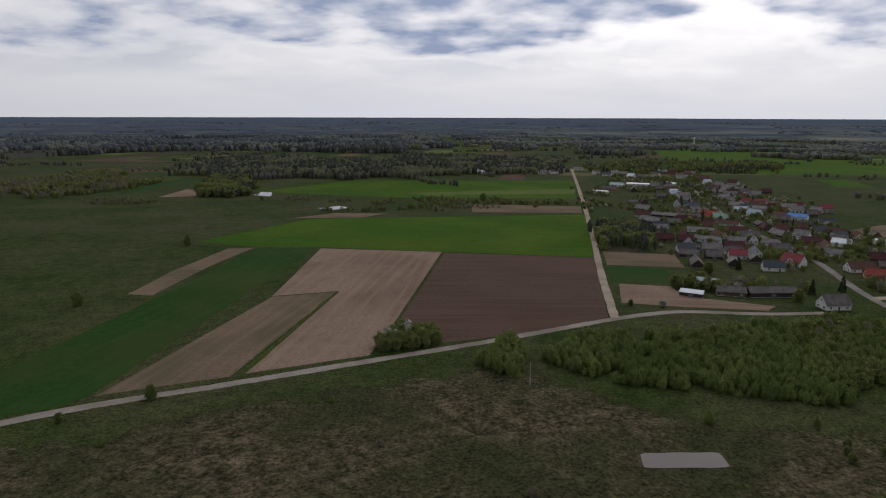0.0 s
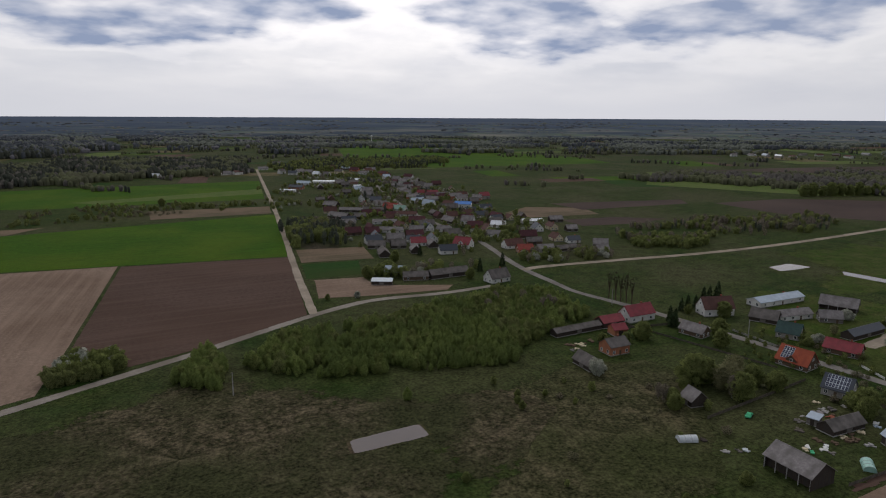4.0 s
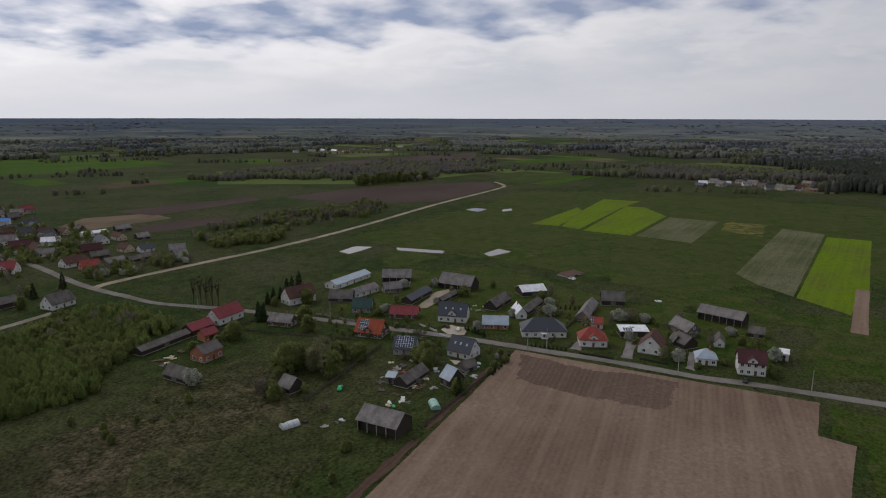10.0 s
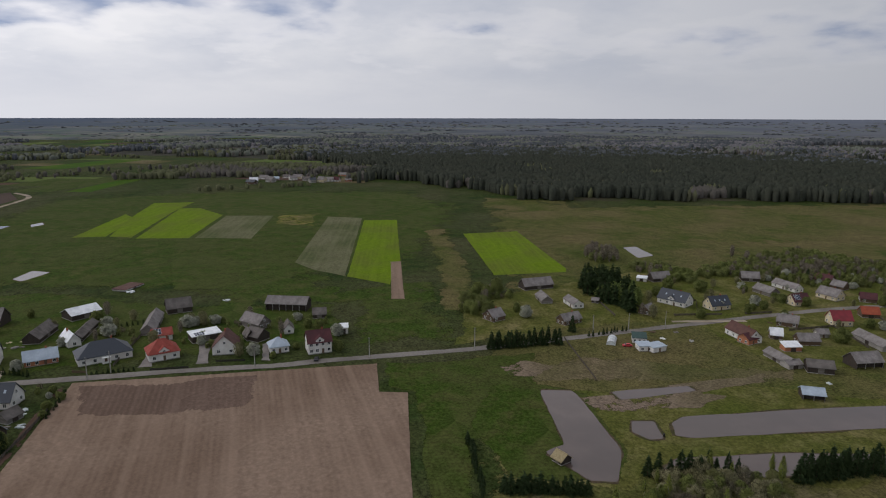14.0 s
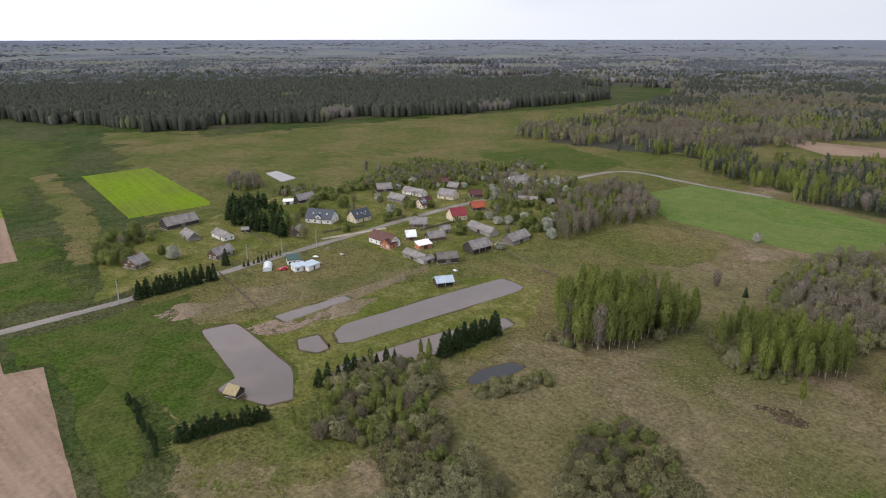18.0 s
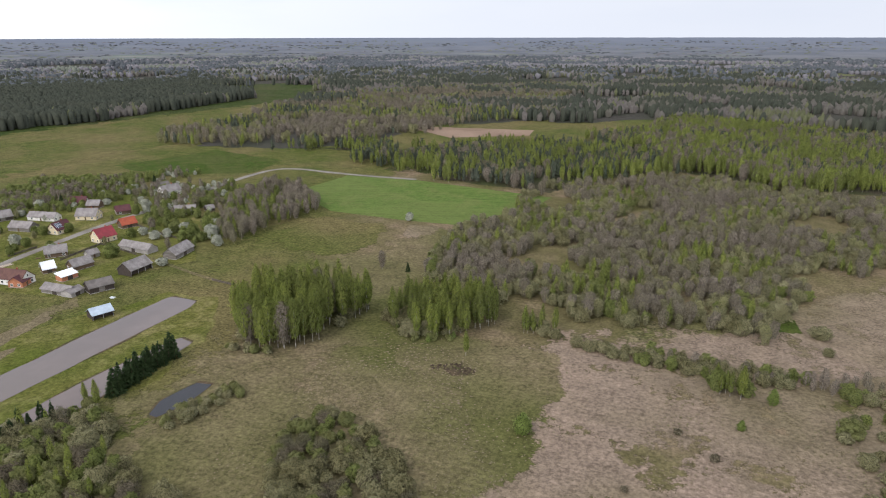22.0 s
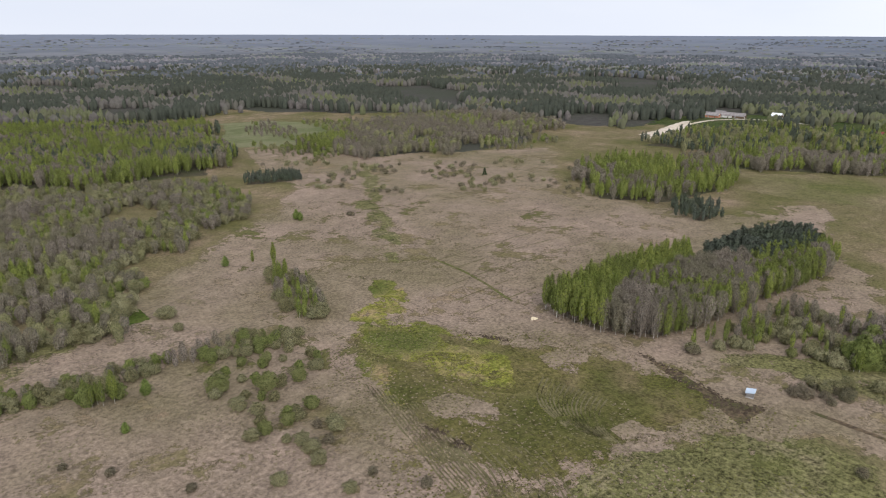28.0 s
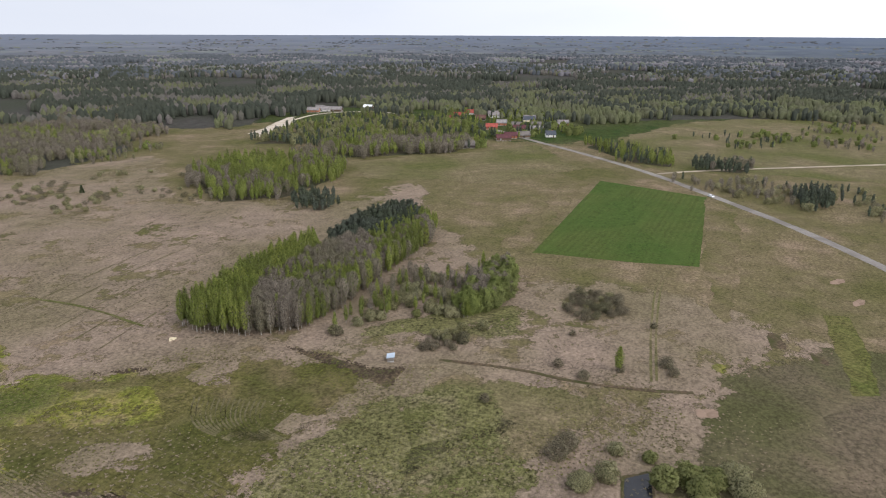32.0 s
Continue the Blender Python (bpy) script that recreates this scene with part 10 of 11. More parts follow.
building(-697.7, -175.1, 106, 12.1, 9, 3, 3.4, "roof_tile_red", "wall_brick", "house of the far hamlet among trees", win=2, chimney=0, group="village houses")
building(-733.6, -172.5, 103, 11.4, 9, 3, 3.4, "roof_asbestos", "wall_brick", "house of the far hamlet among trees", win=2, chimney=0, group="village houses")
building(-573.7, -167.2, 120, 15, 8, 2.8, 3.4, "roof_weathered", "wall_boards", "dark weathered barn at the edge of the hamlet", win=0, chimney=0, name="shed", category="shed")
building(-799.1, -197.4, 100, 13, 8, 2.8, 3.4, "roof_asbestos", "wall_white", "grey-roofed house of the far hamlet", win=2, chimney=1, name="house", category="house", group="village houses")
building(-776.0, -149.6, 110, 14, 9, 2.8, 3.4, "roof_slate", "wall_cream", "house of the far hamlet with a dark roof", win=2, chimney=1, name="house", category="house", group="village houses")
building(-721.8, -152.2, 100, 12, 7, 2.8, 3.4, "roof_weathered", "wall_boards", "dark shed of the far hamlet", win=0, chimney=0, name="shed", category="shed")
building(-744.7, -107.1, 90, 13, 8, 2.8, 3.4, "roof_asbestos", "wall_timber", "timber house of the far hamlet", win=2, chimney=1, name="house", category="house", group="village houses")
building(-651.6, -131.0, 120, 13, 7, 2.8, 3.4, "roof_weathered", "wall_timber", "dark shed beside the country road", win=0, chimney=0, name="shed", category="shed")
building(-696.3, -127.4, 115, 11, 7, 2.8, 3.4, "roof_asbestos", "wall_grey", "low grey shed of the far hamlet", win=0, chimney=0, name="shed", category="shed")
building(-769.8, -207.1, 100, 12, 7, 2.8, 3.4, "roof_brown", "wall_boards", "brown-roofed shed of the far hamlet", win=0, chimney=0, name="shed", category="shed")
building(-664.5, -105.5, 110, 10, 7, 2.8, 3.4, "roof_slate", "wall_white", "white house of the far hamlet", win=2, chimney=1, name="house", category="house", group="village houses")
building(-801.7, -439.8, 80, 16, 8, 2.8, 3.4, "roof_asbestos", "wall_boards", "grey-roofed barn by the sandy road", win=0, chimney=0, name="shed", category="shed")
building(-820.2, -232.3, 95, 13, 8, 2.8, 3.4, "roof_tile_red", "wall_white", "red-roofed white house of the far hamlet", win=2, chimney=1, name="house", category="house", group="village houses")
building(-2188.2, -551.3, 54, 34.0, 9, 3, 3.4, "roof_white", "wall_brick", "house of the far hamlet among trees", win=2, chimney=0, group="village houses")
building(-2005.2, -472.5, 57, 31.2, 9, 3, 3.4, "roof_white", "wall_white", "house of the far hamlet among trees", win=2, chimney=0, group="village houses")
building(1425.5, 1169.8, -24, 15.1, 9.8, 4.5, 3.4, "roof_asbestos", "wall_white", "distant village house with a pitched roof", win=2, group="village houses")
building(1494.7, 1170.5, -103, 24.3, 9.2, 3, 2.9, "roof_asbestos", "wall_white", "small far-off house along the street", win=2, group="village houses")
building(1509.8, 1141.7, -123, 34.0, 9.3, 3, 4.3, "roof_light_blue", "wall_grey", "far village house among garden trees", win=2, group="village houses")
building(1495.2, 1092.8, -118, 34.0, 7.1, 4.5, 3.1, "roof_white", "wall_grey", "small far-off house along the street", win=2, chimney=0, group="village houses")
building(1530.0, 1079.5, -108, 22.2, 8.7, 3, 2.7, "roof_brown", "wall_white", "distant village house with a pitched roof", win=2, group="village houses")
building(1642.0, 1130.9, -1, 26.9, 9.4, 2.8, 2.7, "roof_weathered", "wall_grey", "distant village house with a pitched roof", win=2, chimney=0, group="village houses")
building(1647.7, 1089.1, -6, 24.1, 7.6, 3, 3.5, "roof_brown", "wall_white", "small far-off house along the street", win=2, chimney=0, group="village houses")
building(1696.4, 1074.4, -89, 18.0, 9.1, 3.4, 3.8, "roof_weathered", "wall_timber", "far village house among garden trees", win=2, group="village houses")
building(1636.4, 1004.9, -112, 24.6, 9.6, 4.5, 2.7, "roof_brown", "wall_white", "small far-off house along the street", win=2, group="village houses")
building(1805.2, 1062.6, -116, 31.5, 9.6, 3, 3.9, "roof_slate", "wall_grey", "small far-off house along the street", win=2, group="village houses")
building(825.1, 1646.5, -102, 34.0, 7.3, 3, 2.7, "roof_asbestos", "wall_brick", "far village house among garden trees", win=2, group="village houses")
building(874.3, 1695.6, -94, 31.3, 7.7, 3.4, 3.1, "roof_asbestos", "wall_cream", "small far-off house along the street", win=2, group="village houses")
building(874.7, 1648.9, -103, 34.0, 7.9, 2.8, 2.9, "roof_brown", "wall_white", "small far-off house along the street", win=2, group="village houses")
building(898.0, 1646.1, -92, 27.6, 8.8, 3, 3.6, "roof_weathered", "wall_timber", "far village house among garden trees", win=2, chimney=0, group="village houses")
building(948.6, 1693.2, -76, 18.8, 9, 2.8, 3.1, "roof_brown", "wall_white", "distant village house with a pitched roof", win=2, chimney=0, group="village houses")

street = [(356, 944), (308, 753), (277, 614), (268, 544), (272, 506), (260, 437), (247, 389)]
far_labels = {True: ["small far-off house along the street", "distant village house with a pitched roof"], False: ["dark weathered wooden shed behind the street", "low grey-roofed barn in a row of farm sheds"]}
dull = [("roof_weathered", "wall_boards"), ("roof_asbestos", "wall_boards"), ("roof_weathered", "wall_timber"), ("roof_maroon", "wall_timber"), ("roof_asbestos", "wall_log_grey"), ("roof_slate", "wall_white"), ("roof_brown", "wall_cream")]
village_fill(street, 3, 74, 13, 92, dull, far_labels)
wood("wood", "leafy garden trees along the far street", [(372, 960), (430, 960), (372, 752), (345, 610), (352, 520), (310, 430), (300, 390), (268, 390), (286, 470), (284, 540), (294, 614), (324, 752)], 9, [("broad", 0.6, 4, 8), ("bare", 0.22, 5, 9), ("blossom", 0.1, 4, 6), ("pine", 0.08, 7, 11)], 40, 81, 0.5, "woodland", gap_scale=0.05)
wood("wood", "leafy garden trees behind the far farm sheds", [(300, 960), (340, 950), (290, 752), (262, 614), (252, 544), (255, 506), (244, 437), (232, 392), (214, 396), (205, 440), (222, 520), (228, 620), (248, 760)], 9, [("broad", 0.6, 4, 8), ("bare", 0.22, 5, 9), ("blossom", 0.1, 4, 6), ("pine", 0.08, 7, 11)], 40, 85, 0.5, "woodland", gap_scale=0.05)
wood("wood", "dark trees round the barn beside the track", [(128, 372), (146, 384), (215, 372), (230, 352), (214, 366), (176, 366), (150, 362)], 5, [("broad", 0.6, 5, 9), ("bare", 0.3, 6, 9), ("blossom", 0.1, 4, 6)], 60, 82, 0.3, "woodland", gap_scale=0.07)
wood("wood", "dense dark clump of trees beside the track", [(124, 520), (170, 508), (190, 560), (176, 600), (148, 600), (134, 560)], 4.8, [("broad", 0.5, 6, 10), ("pine", 0.3, 8, 11), ("bare", 0.2, 7, 10)], 56, 83, 0.1, "woodland")
wood("wood", "trees and bushes along the road by the crossing", [(256, 390), (300, 385), (350, 352), (330, 350), (262, 360), (250, 370)], 6, [("broad", 0.55, 4, 8), ("bare", 0.3, 5, 9), ("blossom", 0.15, 4, 6)], 60, 84, 0.4, "woodland", gap_scale=0.08)

# single trees and small things
tufts("grass_tufts", "coarse straw-coloured grass tufts on the dry meadow", [(67.8, -102.2), (101.4, -168.7), (37.7, -187.5), (-52.9, -189.3), (-139.0, -139.1), (-120.0, -121.6), (-135.5, -67.2), (-169.1, -2.6), (-177.0, 55.3), (-108.9, 40.7), (-49.7, -61.9)], 2.0, 0.5, "grass_blade", 3, 0.3, 0.02)
tufts("grass_tufts", "dark and straw grass tufts of the boggy meadow", [(-152.0, 162.8), (-93.3, 208.3), (3.9, 250.0), (45.6, 228.0), (115.6, 201.1), (130.0, 193.8), (71.3, 126.2), (-70.0, 122.0)], 2.3, 0.34, "grass_dark", 4, 0.42, 0.03)
tufts("grass_tufts", "pale rough grass tufts between thicket and grove", [(88.8, -82.7), (107.2, -149.4), (78.2, -234.3), (14.7, -191.6), (12.1, -140.5), (52.0, -93.9)], 2.2, 0.36, "grass_blade", 5, 0.35, 0.03)
tufts("grass_tufts", "small moss and sedge tufts of the wet meadow", [(-95, -183), (-123, -184), (-149, -149), (-172, -110), (-173, -69), (-121, -70), (-80, -60), (-66, -95), (-79, -126)], 1.35, 0.42, "moss_tuft", 13, 0.3, 0.06)
tufts("grass_tufts", "dark peaty tussocks of the wet meadow", [(-95, -183), (-123, -184), (-149, -149), (-172, -110), (-173, -69), (-121, -70), (-80, -60), (-66, -95), (-79, -126)], 1.7, 0.36, "peat_tuft", 14, 0.5, 0.09)
tufts("grass_tufts", "green and straw sedge tussocks by the ditch", [(-70, -40), (-120, -72), (-178, -60), (-182, 10), (-150, 30), (-100, 10)], 1.5, 0.4, "moss_tuft", 15, 0.42, 0.05)
tufts("grass_tufts", "dark tussocks of the meadow by the ditch", [(-70, -40), (-120, -72), (-178, -60), (-190, 20), (-220, 60), (-150, 70), (-100, 30)], 1.7, 0.36, "peat_tuft", 16, 0.48, 0.05)
tufts("grass_tufts", "pale bent grass on the dry meadow beyond the moss", [(-150, -215), (-120, -300), (-200, -380), (-330, -280), (-300, -150), (-190, -160)], 2.4, 0.5, "grass_blade", 17, 0.4, 0.03)
tufts("grass_tufts", "dark heather tufts on the dry meadow beyond the moss", [(-150, -215), (-120, -300), (-200, -380), (-330, -280), (-300, -150), (-190, -160)], 2.8, 0.5, "peat_tuft", 18, 0.52, 0.03)
tree("broad", -104.2, 219.2, 5.5, 1, "dense rounded bush beside the gravel road")
tree("broad", -126.5, 200.6, 3.5, 2, "small bush beside the gravel road")
tree("broad", -193.9, 335.4, 7.5, 3, "lone rounded tree on the green meadow")
tree("broad", -198.5, 500.3, 8, 1, "lone tree at the corner of a field")
tree("bare", -312.9, 507.9, 7, 2, "lone half-bare tree on the meadow")
tree("broad", 48.1, 776.4, 9, 3, "lone tree between far fields")
tree("broad", 100.9, 338.1, 3.5, 1, "small bush at the field corner")
tree("blossom", 116.9, 335.1, 4, 2, "flowering bush at the field corner")
tree("young", 88.2, 201.0, 5, 1, "small young birch on the boggy meadow")
tree("broad", 124.8, 185.4, 3, 1, "dark low bush on the boggy meadow")
tree("broad", 120.9, 176.6, 3, 2, "dark low bush on the boggy meadow")
tree("young", -39.0, 216.8, 3, 2, "low young birch on the boggy meadow")
tree("bush", -19.0, 185.3, 2.2, 2, "low dry bush on the boggy meadow")
tree("young", -104.5, 184.9, 3, 3, "low young birch on the boggy meadow")
tree("bush", 24.6, 158.2, 3, 1, "low dark bush on the boggy meadow")
tree("broad", 121.8, 180.9, 3, 3, "dark bush on the rough pasture")
tree("broad", 134.6, 182.1, 2.4, 1, "small dark bush on the rough pasture")
tree("broad", 128.2, 225.7, 6, 2, "rounded bush at the plantation edge")
tree("broad", 190.7, 165.6, 12, 1, "large leafy tree in the old orchard", wide=1.15)
tree("bud", 198.6, 155.8, 11, 1, "half-bare tree in the old orchard", wide=1.7)
tree("broad", 235.2, 190.6, 8, 2, "bright green garden tree by the road", wide=1.1)
tree("broad", 213.8, 147.8, 7, 3, "leafy tree behind the orange-roofed house", wide=1.2)
tree("broad", 220.3, 118.2, 8, 1, "dense round tree beside the solar house")
tree("broad", 210.0, 213.1, 6.5, 2, "leafy tree before the red-roofed house", wide=1.3)
tree("broad", 201.9, 214.2, 4.5, 1, "round bush before the red-roofed house", wide=1.2)
tree("broad", 171.1, 156.4, 6, 3, "leafy tree beside the small barn")
tree("blossom", 164.2, 188.4, 6, 1, "pale flowering bush beside the grey barn")
tree("broad", 81.1, 144.6, 3, 1, "low bush on the pasture")
tree("broad", 150.7, 109.7, 3.5, 2, "low bush beside the board barn")
tree("bare", 194.0, 150.4, 9, 3, "half-bare tree at the garden fence")
tree("broad", 134.0, 102.3, 3, 2, "low bush by the field edge")
tree("broad", 128.7, 110.3, 2.4, 1, "low bush by the field edge")
tree("broad", 203.9, 97.0, 6, 1, "dark tree beside the barn")
tree("poplar", 243.2, 273.5, 15, 0, "tall lopped poplar with bare branches", "poplars by the road", 1.35)
tree("poplar", 243.7, 268.6, 17, 1, "tall lopped poplar with bare branches", "poplars by the road", 1.35)
tree("poplar", 244.5, 265.4, 16, 2, "tall lopped poplar with bare branches", "poplars by the road", 1.35)
tree("poplar", 245.4, 262.0, 17, 3, "tall lopped poplar with bare branches", "poplars by the road", 1.35)
tree("poplar", 246.3, 258.6, 15, 1, "tall lopped poplar with bare branches", "poplars by the road", 1.35)
tree("spruce", 242.7, 227.7, 9, 0, group="garden spruces")
tree("spruce", 243.4, 224.8, 8, 1, group="garden spruces")
tree("spruce", 261.4, 238.2, 8, 2, group="garden spruces")
tree("spruce", 266.6, 238.6, 9, 3, group="garden spruces")
tree("spruce", 272.3, 238.6, 8, 0, group="garden spruces")
tree("spruce", 280.8, 241.2, 11, 1, group="garden spruces")
tree("spruce", 292.5, 242.0, 13, 2, group="garden spruces")
tree("spruce", 288.3, 243.7, 10, 3, group="garden spruces")
tree("spruce", 196.3, 423.1, 9, 0, group="garden spruces")
tree("broad", 137.8, 375.6, 8, 0, "dark tree beside the pale-roofed barn")
tree("blossom", 170.3, 366.1, 6, 0, "pale flowering tree by the farm buildings")
tree("broad", 171.5, 411.1, 8, 1, "yellow-green tree behind the barn")
tree("spruce", 231.6, 367.1, 11, 0, group="garden spruces")
tree("spruce", 210.3, 360.5, 10, 1, group="garden spruces")
tree("broad", 195.5, 346.8, 7, 1, "green garden tree by the long shed")
tree("broad", 196.8, 165.2, 10, 2, "large leafy tree in the old orchard", wide=1.1)
tree("bud", 195.7, 156.8, 9, 1, "grey-green tree in the old orchard", wide=1.3)
tree("broad", 196.6, 148.3, 10, 3, "large leafy tree in the old orchard", wide=1.2)
tree("broad", 211.6, 155.6, 8, 0, "leafy tree at the garden fence", wide=1.2)
tree("bud", 209.5, 162.3, 10, 2, "grey-green tree in the old orchard", wide=1.4)
tree("broad", 215.8, 148.6, 7, 1, "leafy tree behind the orange-roofed house", wide=1.3)
tree("broad", 168.5, 153.0, 6, 2, "bright bush at the wall of the small barn", wide=1.1)
tree("bare", 169.3, 158.5, 7, 1, "bare tree beside the small barn", wide=1.2)
tree("bare", 170.2, 162.3, 6, 2, "bare tree beside the small barn", wide=1.2)
tree("broad", 185.4, 164.5, 5, 3, "round bush in the old orchard", wide=1.3)
tree("blossom", 165.5, 191.0, 6, 0, "bush in pale blossom at the barn", wide=1.2)
tree("broad", 190.3, 216.7, 5, 0, "leafy tree beside the brick house", wide=1.1)
tree("broad", 211.5, 214.0, 8, 1, "leafy tree before the red-roofed house", wide=1.3)
tree("broad", 272.6, 220.7, 8, 3, "bright green garden tree by the road", wide=1.2)
tree("broad", 247.3, 202.1, 8, 2, "dark garden tree by the road", wide=1.2)
tree("broad", 225.1, 121.7, 9, 1, "large round tree beside the solar house", wide=1.25)
tree("broad", 225.6, 125.9, 6, 3, "round tree beside the solar house", wide=1.2)
tree("broad", 271.0, 173.9, 4, 1, "garden bush behind the green-roofed house", wide=1.3)
tree("blossom", 280.2, 175.1, 4, 2, "pale flowering bush by the road", wide=1.2)
tree("broad", 278.5, 183.4, 5, 0, "dark garden bush behind the cottage", wide=1.3)
tree("bud", 320.1, 61.6, 6, 3, "grey-green garden tree behind the carport", wide=1.4)
tree("bud", 319.0, 55.8, 6, 0, "grey-green garden tree behind the carport", wide=1.3)
tree("spruce", 203.2, 96.2, 8, 1, "dark spruce beside the boarded barn", wide=1.2)
tree("broad", 240.3, 92.4, 3, 2, "round shrub in the long garden", wide=1.3)
tree("broad", 232.8, 94.3, 3.2, 0, "round shrub in the long garden", wide=1.3)
tree("broad", 246.9, 97.5, 3, 1, "round shrub in the long garden", wide=1.3)
tree("broad", 150.2, 109.1, 3.5, 2, "pale bush before the board barn", wide=1.4)
tree("bush", 224.6, 132.0, 2.4, 1, "low bare bush among the rubble", wide=1.2)
tree("blossom", 287.5, 112.9, 4.5, 2, "pale flowering tree behind the cottage", wide=1.2)
tree("bud", 325.4, 124.4, 5, 1, "grey-green tree in the farmyard", wide=1.3)
row_of("broad", (794.3, 539.0), (914.5, 497.2), 12, 12, 18, "tall field trees", "tall dark tree in the far hedge")
row_of("spruce", (262.5, -72.5), (263.2, -103.5), 2.6, 6, 9, "spruces along the road", "dark spruce in a row along the road")
row_of("spruce", (266.0, -73.7), (268.2, -104.3), 3.2, 6, 8.5, "spruces along the road", "dark spruce in a row along the road", seed=5)
tree("spruce", 278.2, -115.7, 9, 2, "dark spruce before the timber cottage")
tree("spruce", 343.3, -295.2, 9, 1, "dark spruce among the cottages")
tree("spruce", 327.6, -357.0, 10, 1, "dark spruce beside the white house")
tree("broad", 349.8, -98.6, 9, 1, "large round tree by the cottages", wide=1.1)
tree("broad", 355.1, -87.8, 6, 2, "leafy garden tree behind the cottages")
tree("blossom", 303.9, -101.2, 6.5, 2, "fruit tree in white blossom before the barn", wide=1.1)
tree("broad", 314.0, -99.4, 5, 1, "fresh green garden tree by the barn")
tree("blossom", 215.2, -268.7, 8, 0, "tall pale flowering tree behind the cottages")
tree("blossom", 204.7, -259.5, 6, 3, "pale flowering tree behind the cottages")
tree("blossom", 272.3, -224.1, 5, 1, "white flowering tree by the timber cottage")
tree("bare", 414.4, -291.9, 9, 1, "thin bare tree on the meadow")
tree("broad", 294.0, -228.4, 5, 0, "round garden tree behind the road")
tree("broad", 289.6, -216.1, 5, 2, "round garden tree by the road")
tree("broad", 332.5, -216.1, 7, 3, "leafy trees behind the cream house", wide=1.3)
row_of("spruce", (269.9, -121.2), (274.5, -141.8), 2.2, 2.5, 4, "thujas along the road", "small dark thuja beside the road", wide=0.8)
row_of("spruce", (144.0, -129.7), (143.9, -154.6), 2.2, 7, 9.5, "spruces on the pond bank", "dark spruce in a dense row on the bank")
row_of("spruce", (146.5, -131.2), (146.4, -156.2), 2.4, 7, 9.5, "spruces on the pond bank", "dark spruce in a dense row on the bank", seed=7)
row_of("spruce", (154.8, -89.6), (151.2, -115.2), 2.6, 5, 9, "spruces below the ponds", "dark spruce at the end of the pond")
row_of("spruce", (154.6, -47.3), (149.4, -68.6), 1.5, 4, 7, "spruce hedge", "dark young spruce in a hedge", wide=1.25, n=300, jitter=0.4)
row_of("spruce", (184.5, -44.1), (153.1, -40.9), 2.0, 2.5, 4.5, "spruce hedge", "dark young spruce in a hedge", wide=1.1)
tree("birch", 143.6, -122.8, 9, 1, "slim birch on the pond bank")
tree("birch", 148.4, -123.4, 7, 2, "slim birch on the pond bank")
tree("birch", 54.0, -185.5, 9, 3, "slim birch at the meadow edge")
tree("birch", -28.7, -183.9, 11, 1, "birch standing alone on the dry meadow")
tree("blossom", 130.7, -332.5, 5, 2, "flowering bush on the green pasture")
tree("broad", 88.1, -249.9, 8, 1, "dark leafy tree beside the wood")
tree("spruce", 101.0, -254.1, 5, 1, "small dark spruce on the meadow")
tree("bare", 113.2, -253.7, 9, 0, "half-bare tree on the meadow")
tree("willow", 25.8, -237.5, 5, 1, "broad grey-green willow at the wood edge", wide=1.4)
tree("young", 27.4, -148.4, 6, 1, "yellow-green bush on the dry meadow", wide=1.2)
tree("bush", -11.6, -160.6, 1.6, 2)
tree("bush", 0.4, -132.5, 1.6, 0)
tree("bush", -32.8, -133.4, 1.8, 1)
tree("bush", -20.3, -151.9, 1.5, 1)
tree("willow", -58.4, -236.0, 4, 2, "broad low willow in the dry grass", wide=1.3)
tree("willow", -58.4, -221.9, 2.8, 3, "low willow in the dry grass")
tree("willow", -71.5, -134.5, 3.6, 0)
tree("willow", -61.3, -134.4, 3.2, 1)
tree("willow", -61.6, -129.7, 3.2, 2)
tree("willow", -61.0, -124.6, 3.2, 3)
tree("willow", -50.1, -123.1, 3.0, 0)
tree("willow", -52.0, -143.9, 3.0, 2)
tree("willow", -54.9, -160.7, 3.4, 1)
tree("yellow", -62.6, -144.9, 3.6, 1, "yellow-green willow bush in the dry grass")
tree("yellow", -75.7, -164.1, 4, 0, "yellow-green willow bush in the dry grass")
tree("yellow", -66.0, -165.5, 5, 2, "yellow-green willow bush in the dry grass")
tree("yellow", -54.4, -173.5, 4.6, 3, "wide yellow-green willow bush in the dry grass", wide=1.3)
tree("willow", -69.7, -189.3, 3.4, 1)
tree("willow", -62.8, -192.5, 3.6, 2)
tree("willow", -83.6, -167.0, 3.2, 3)
tree("willow", -102.5, -202.3, 5, 3, "large grey willow beside the wet meadow", wide=1.3)
tree("young", -27.3, -167.5, 3, 1, "small birch on the dry meadow")
tree("young", -37.2, -184.3, 5, 2, "young birch on the dry meadow")
tree("birch", -114.0, -264.5, 11, 1, "birch beside the dry strip")
tree("birch", -109.7, -243.8, 10, 2, "birch beside the dry strip")
tree("birch", -107.1, -271.8, 7, 3, "slim birch beside the dry strip")
tree("young", -157.5, -324.5, 5, 1, "young birch on the dry meadow")
tree("young", -96.3, -276.7, 5, 3, "young birch in the dry grass")
tree("spruce", -349.7, -518.6, 11, 2, "dark conifer before the grey wood", wide=1.6)
tree("spruce", -320.9, -352.8, 6, 1, "small dark spruce on the dry meadow", wide=1.3)
tree("bush", -292.0, -420.7, 2.5, 1)
tree("bush", -294.9, -384.7, 2.5, 2)
tree("bush", -309.1, -356.1, 2.5, 3)
tree("bush", -185.1, -315.8, 2.2, 0, "low brown bush on the dry meadow", wide=1.6)
tree("young", -156.7, -327.8, 6, 1, "young birch on the dry meadow")
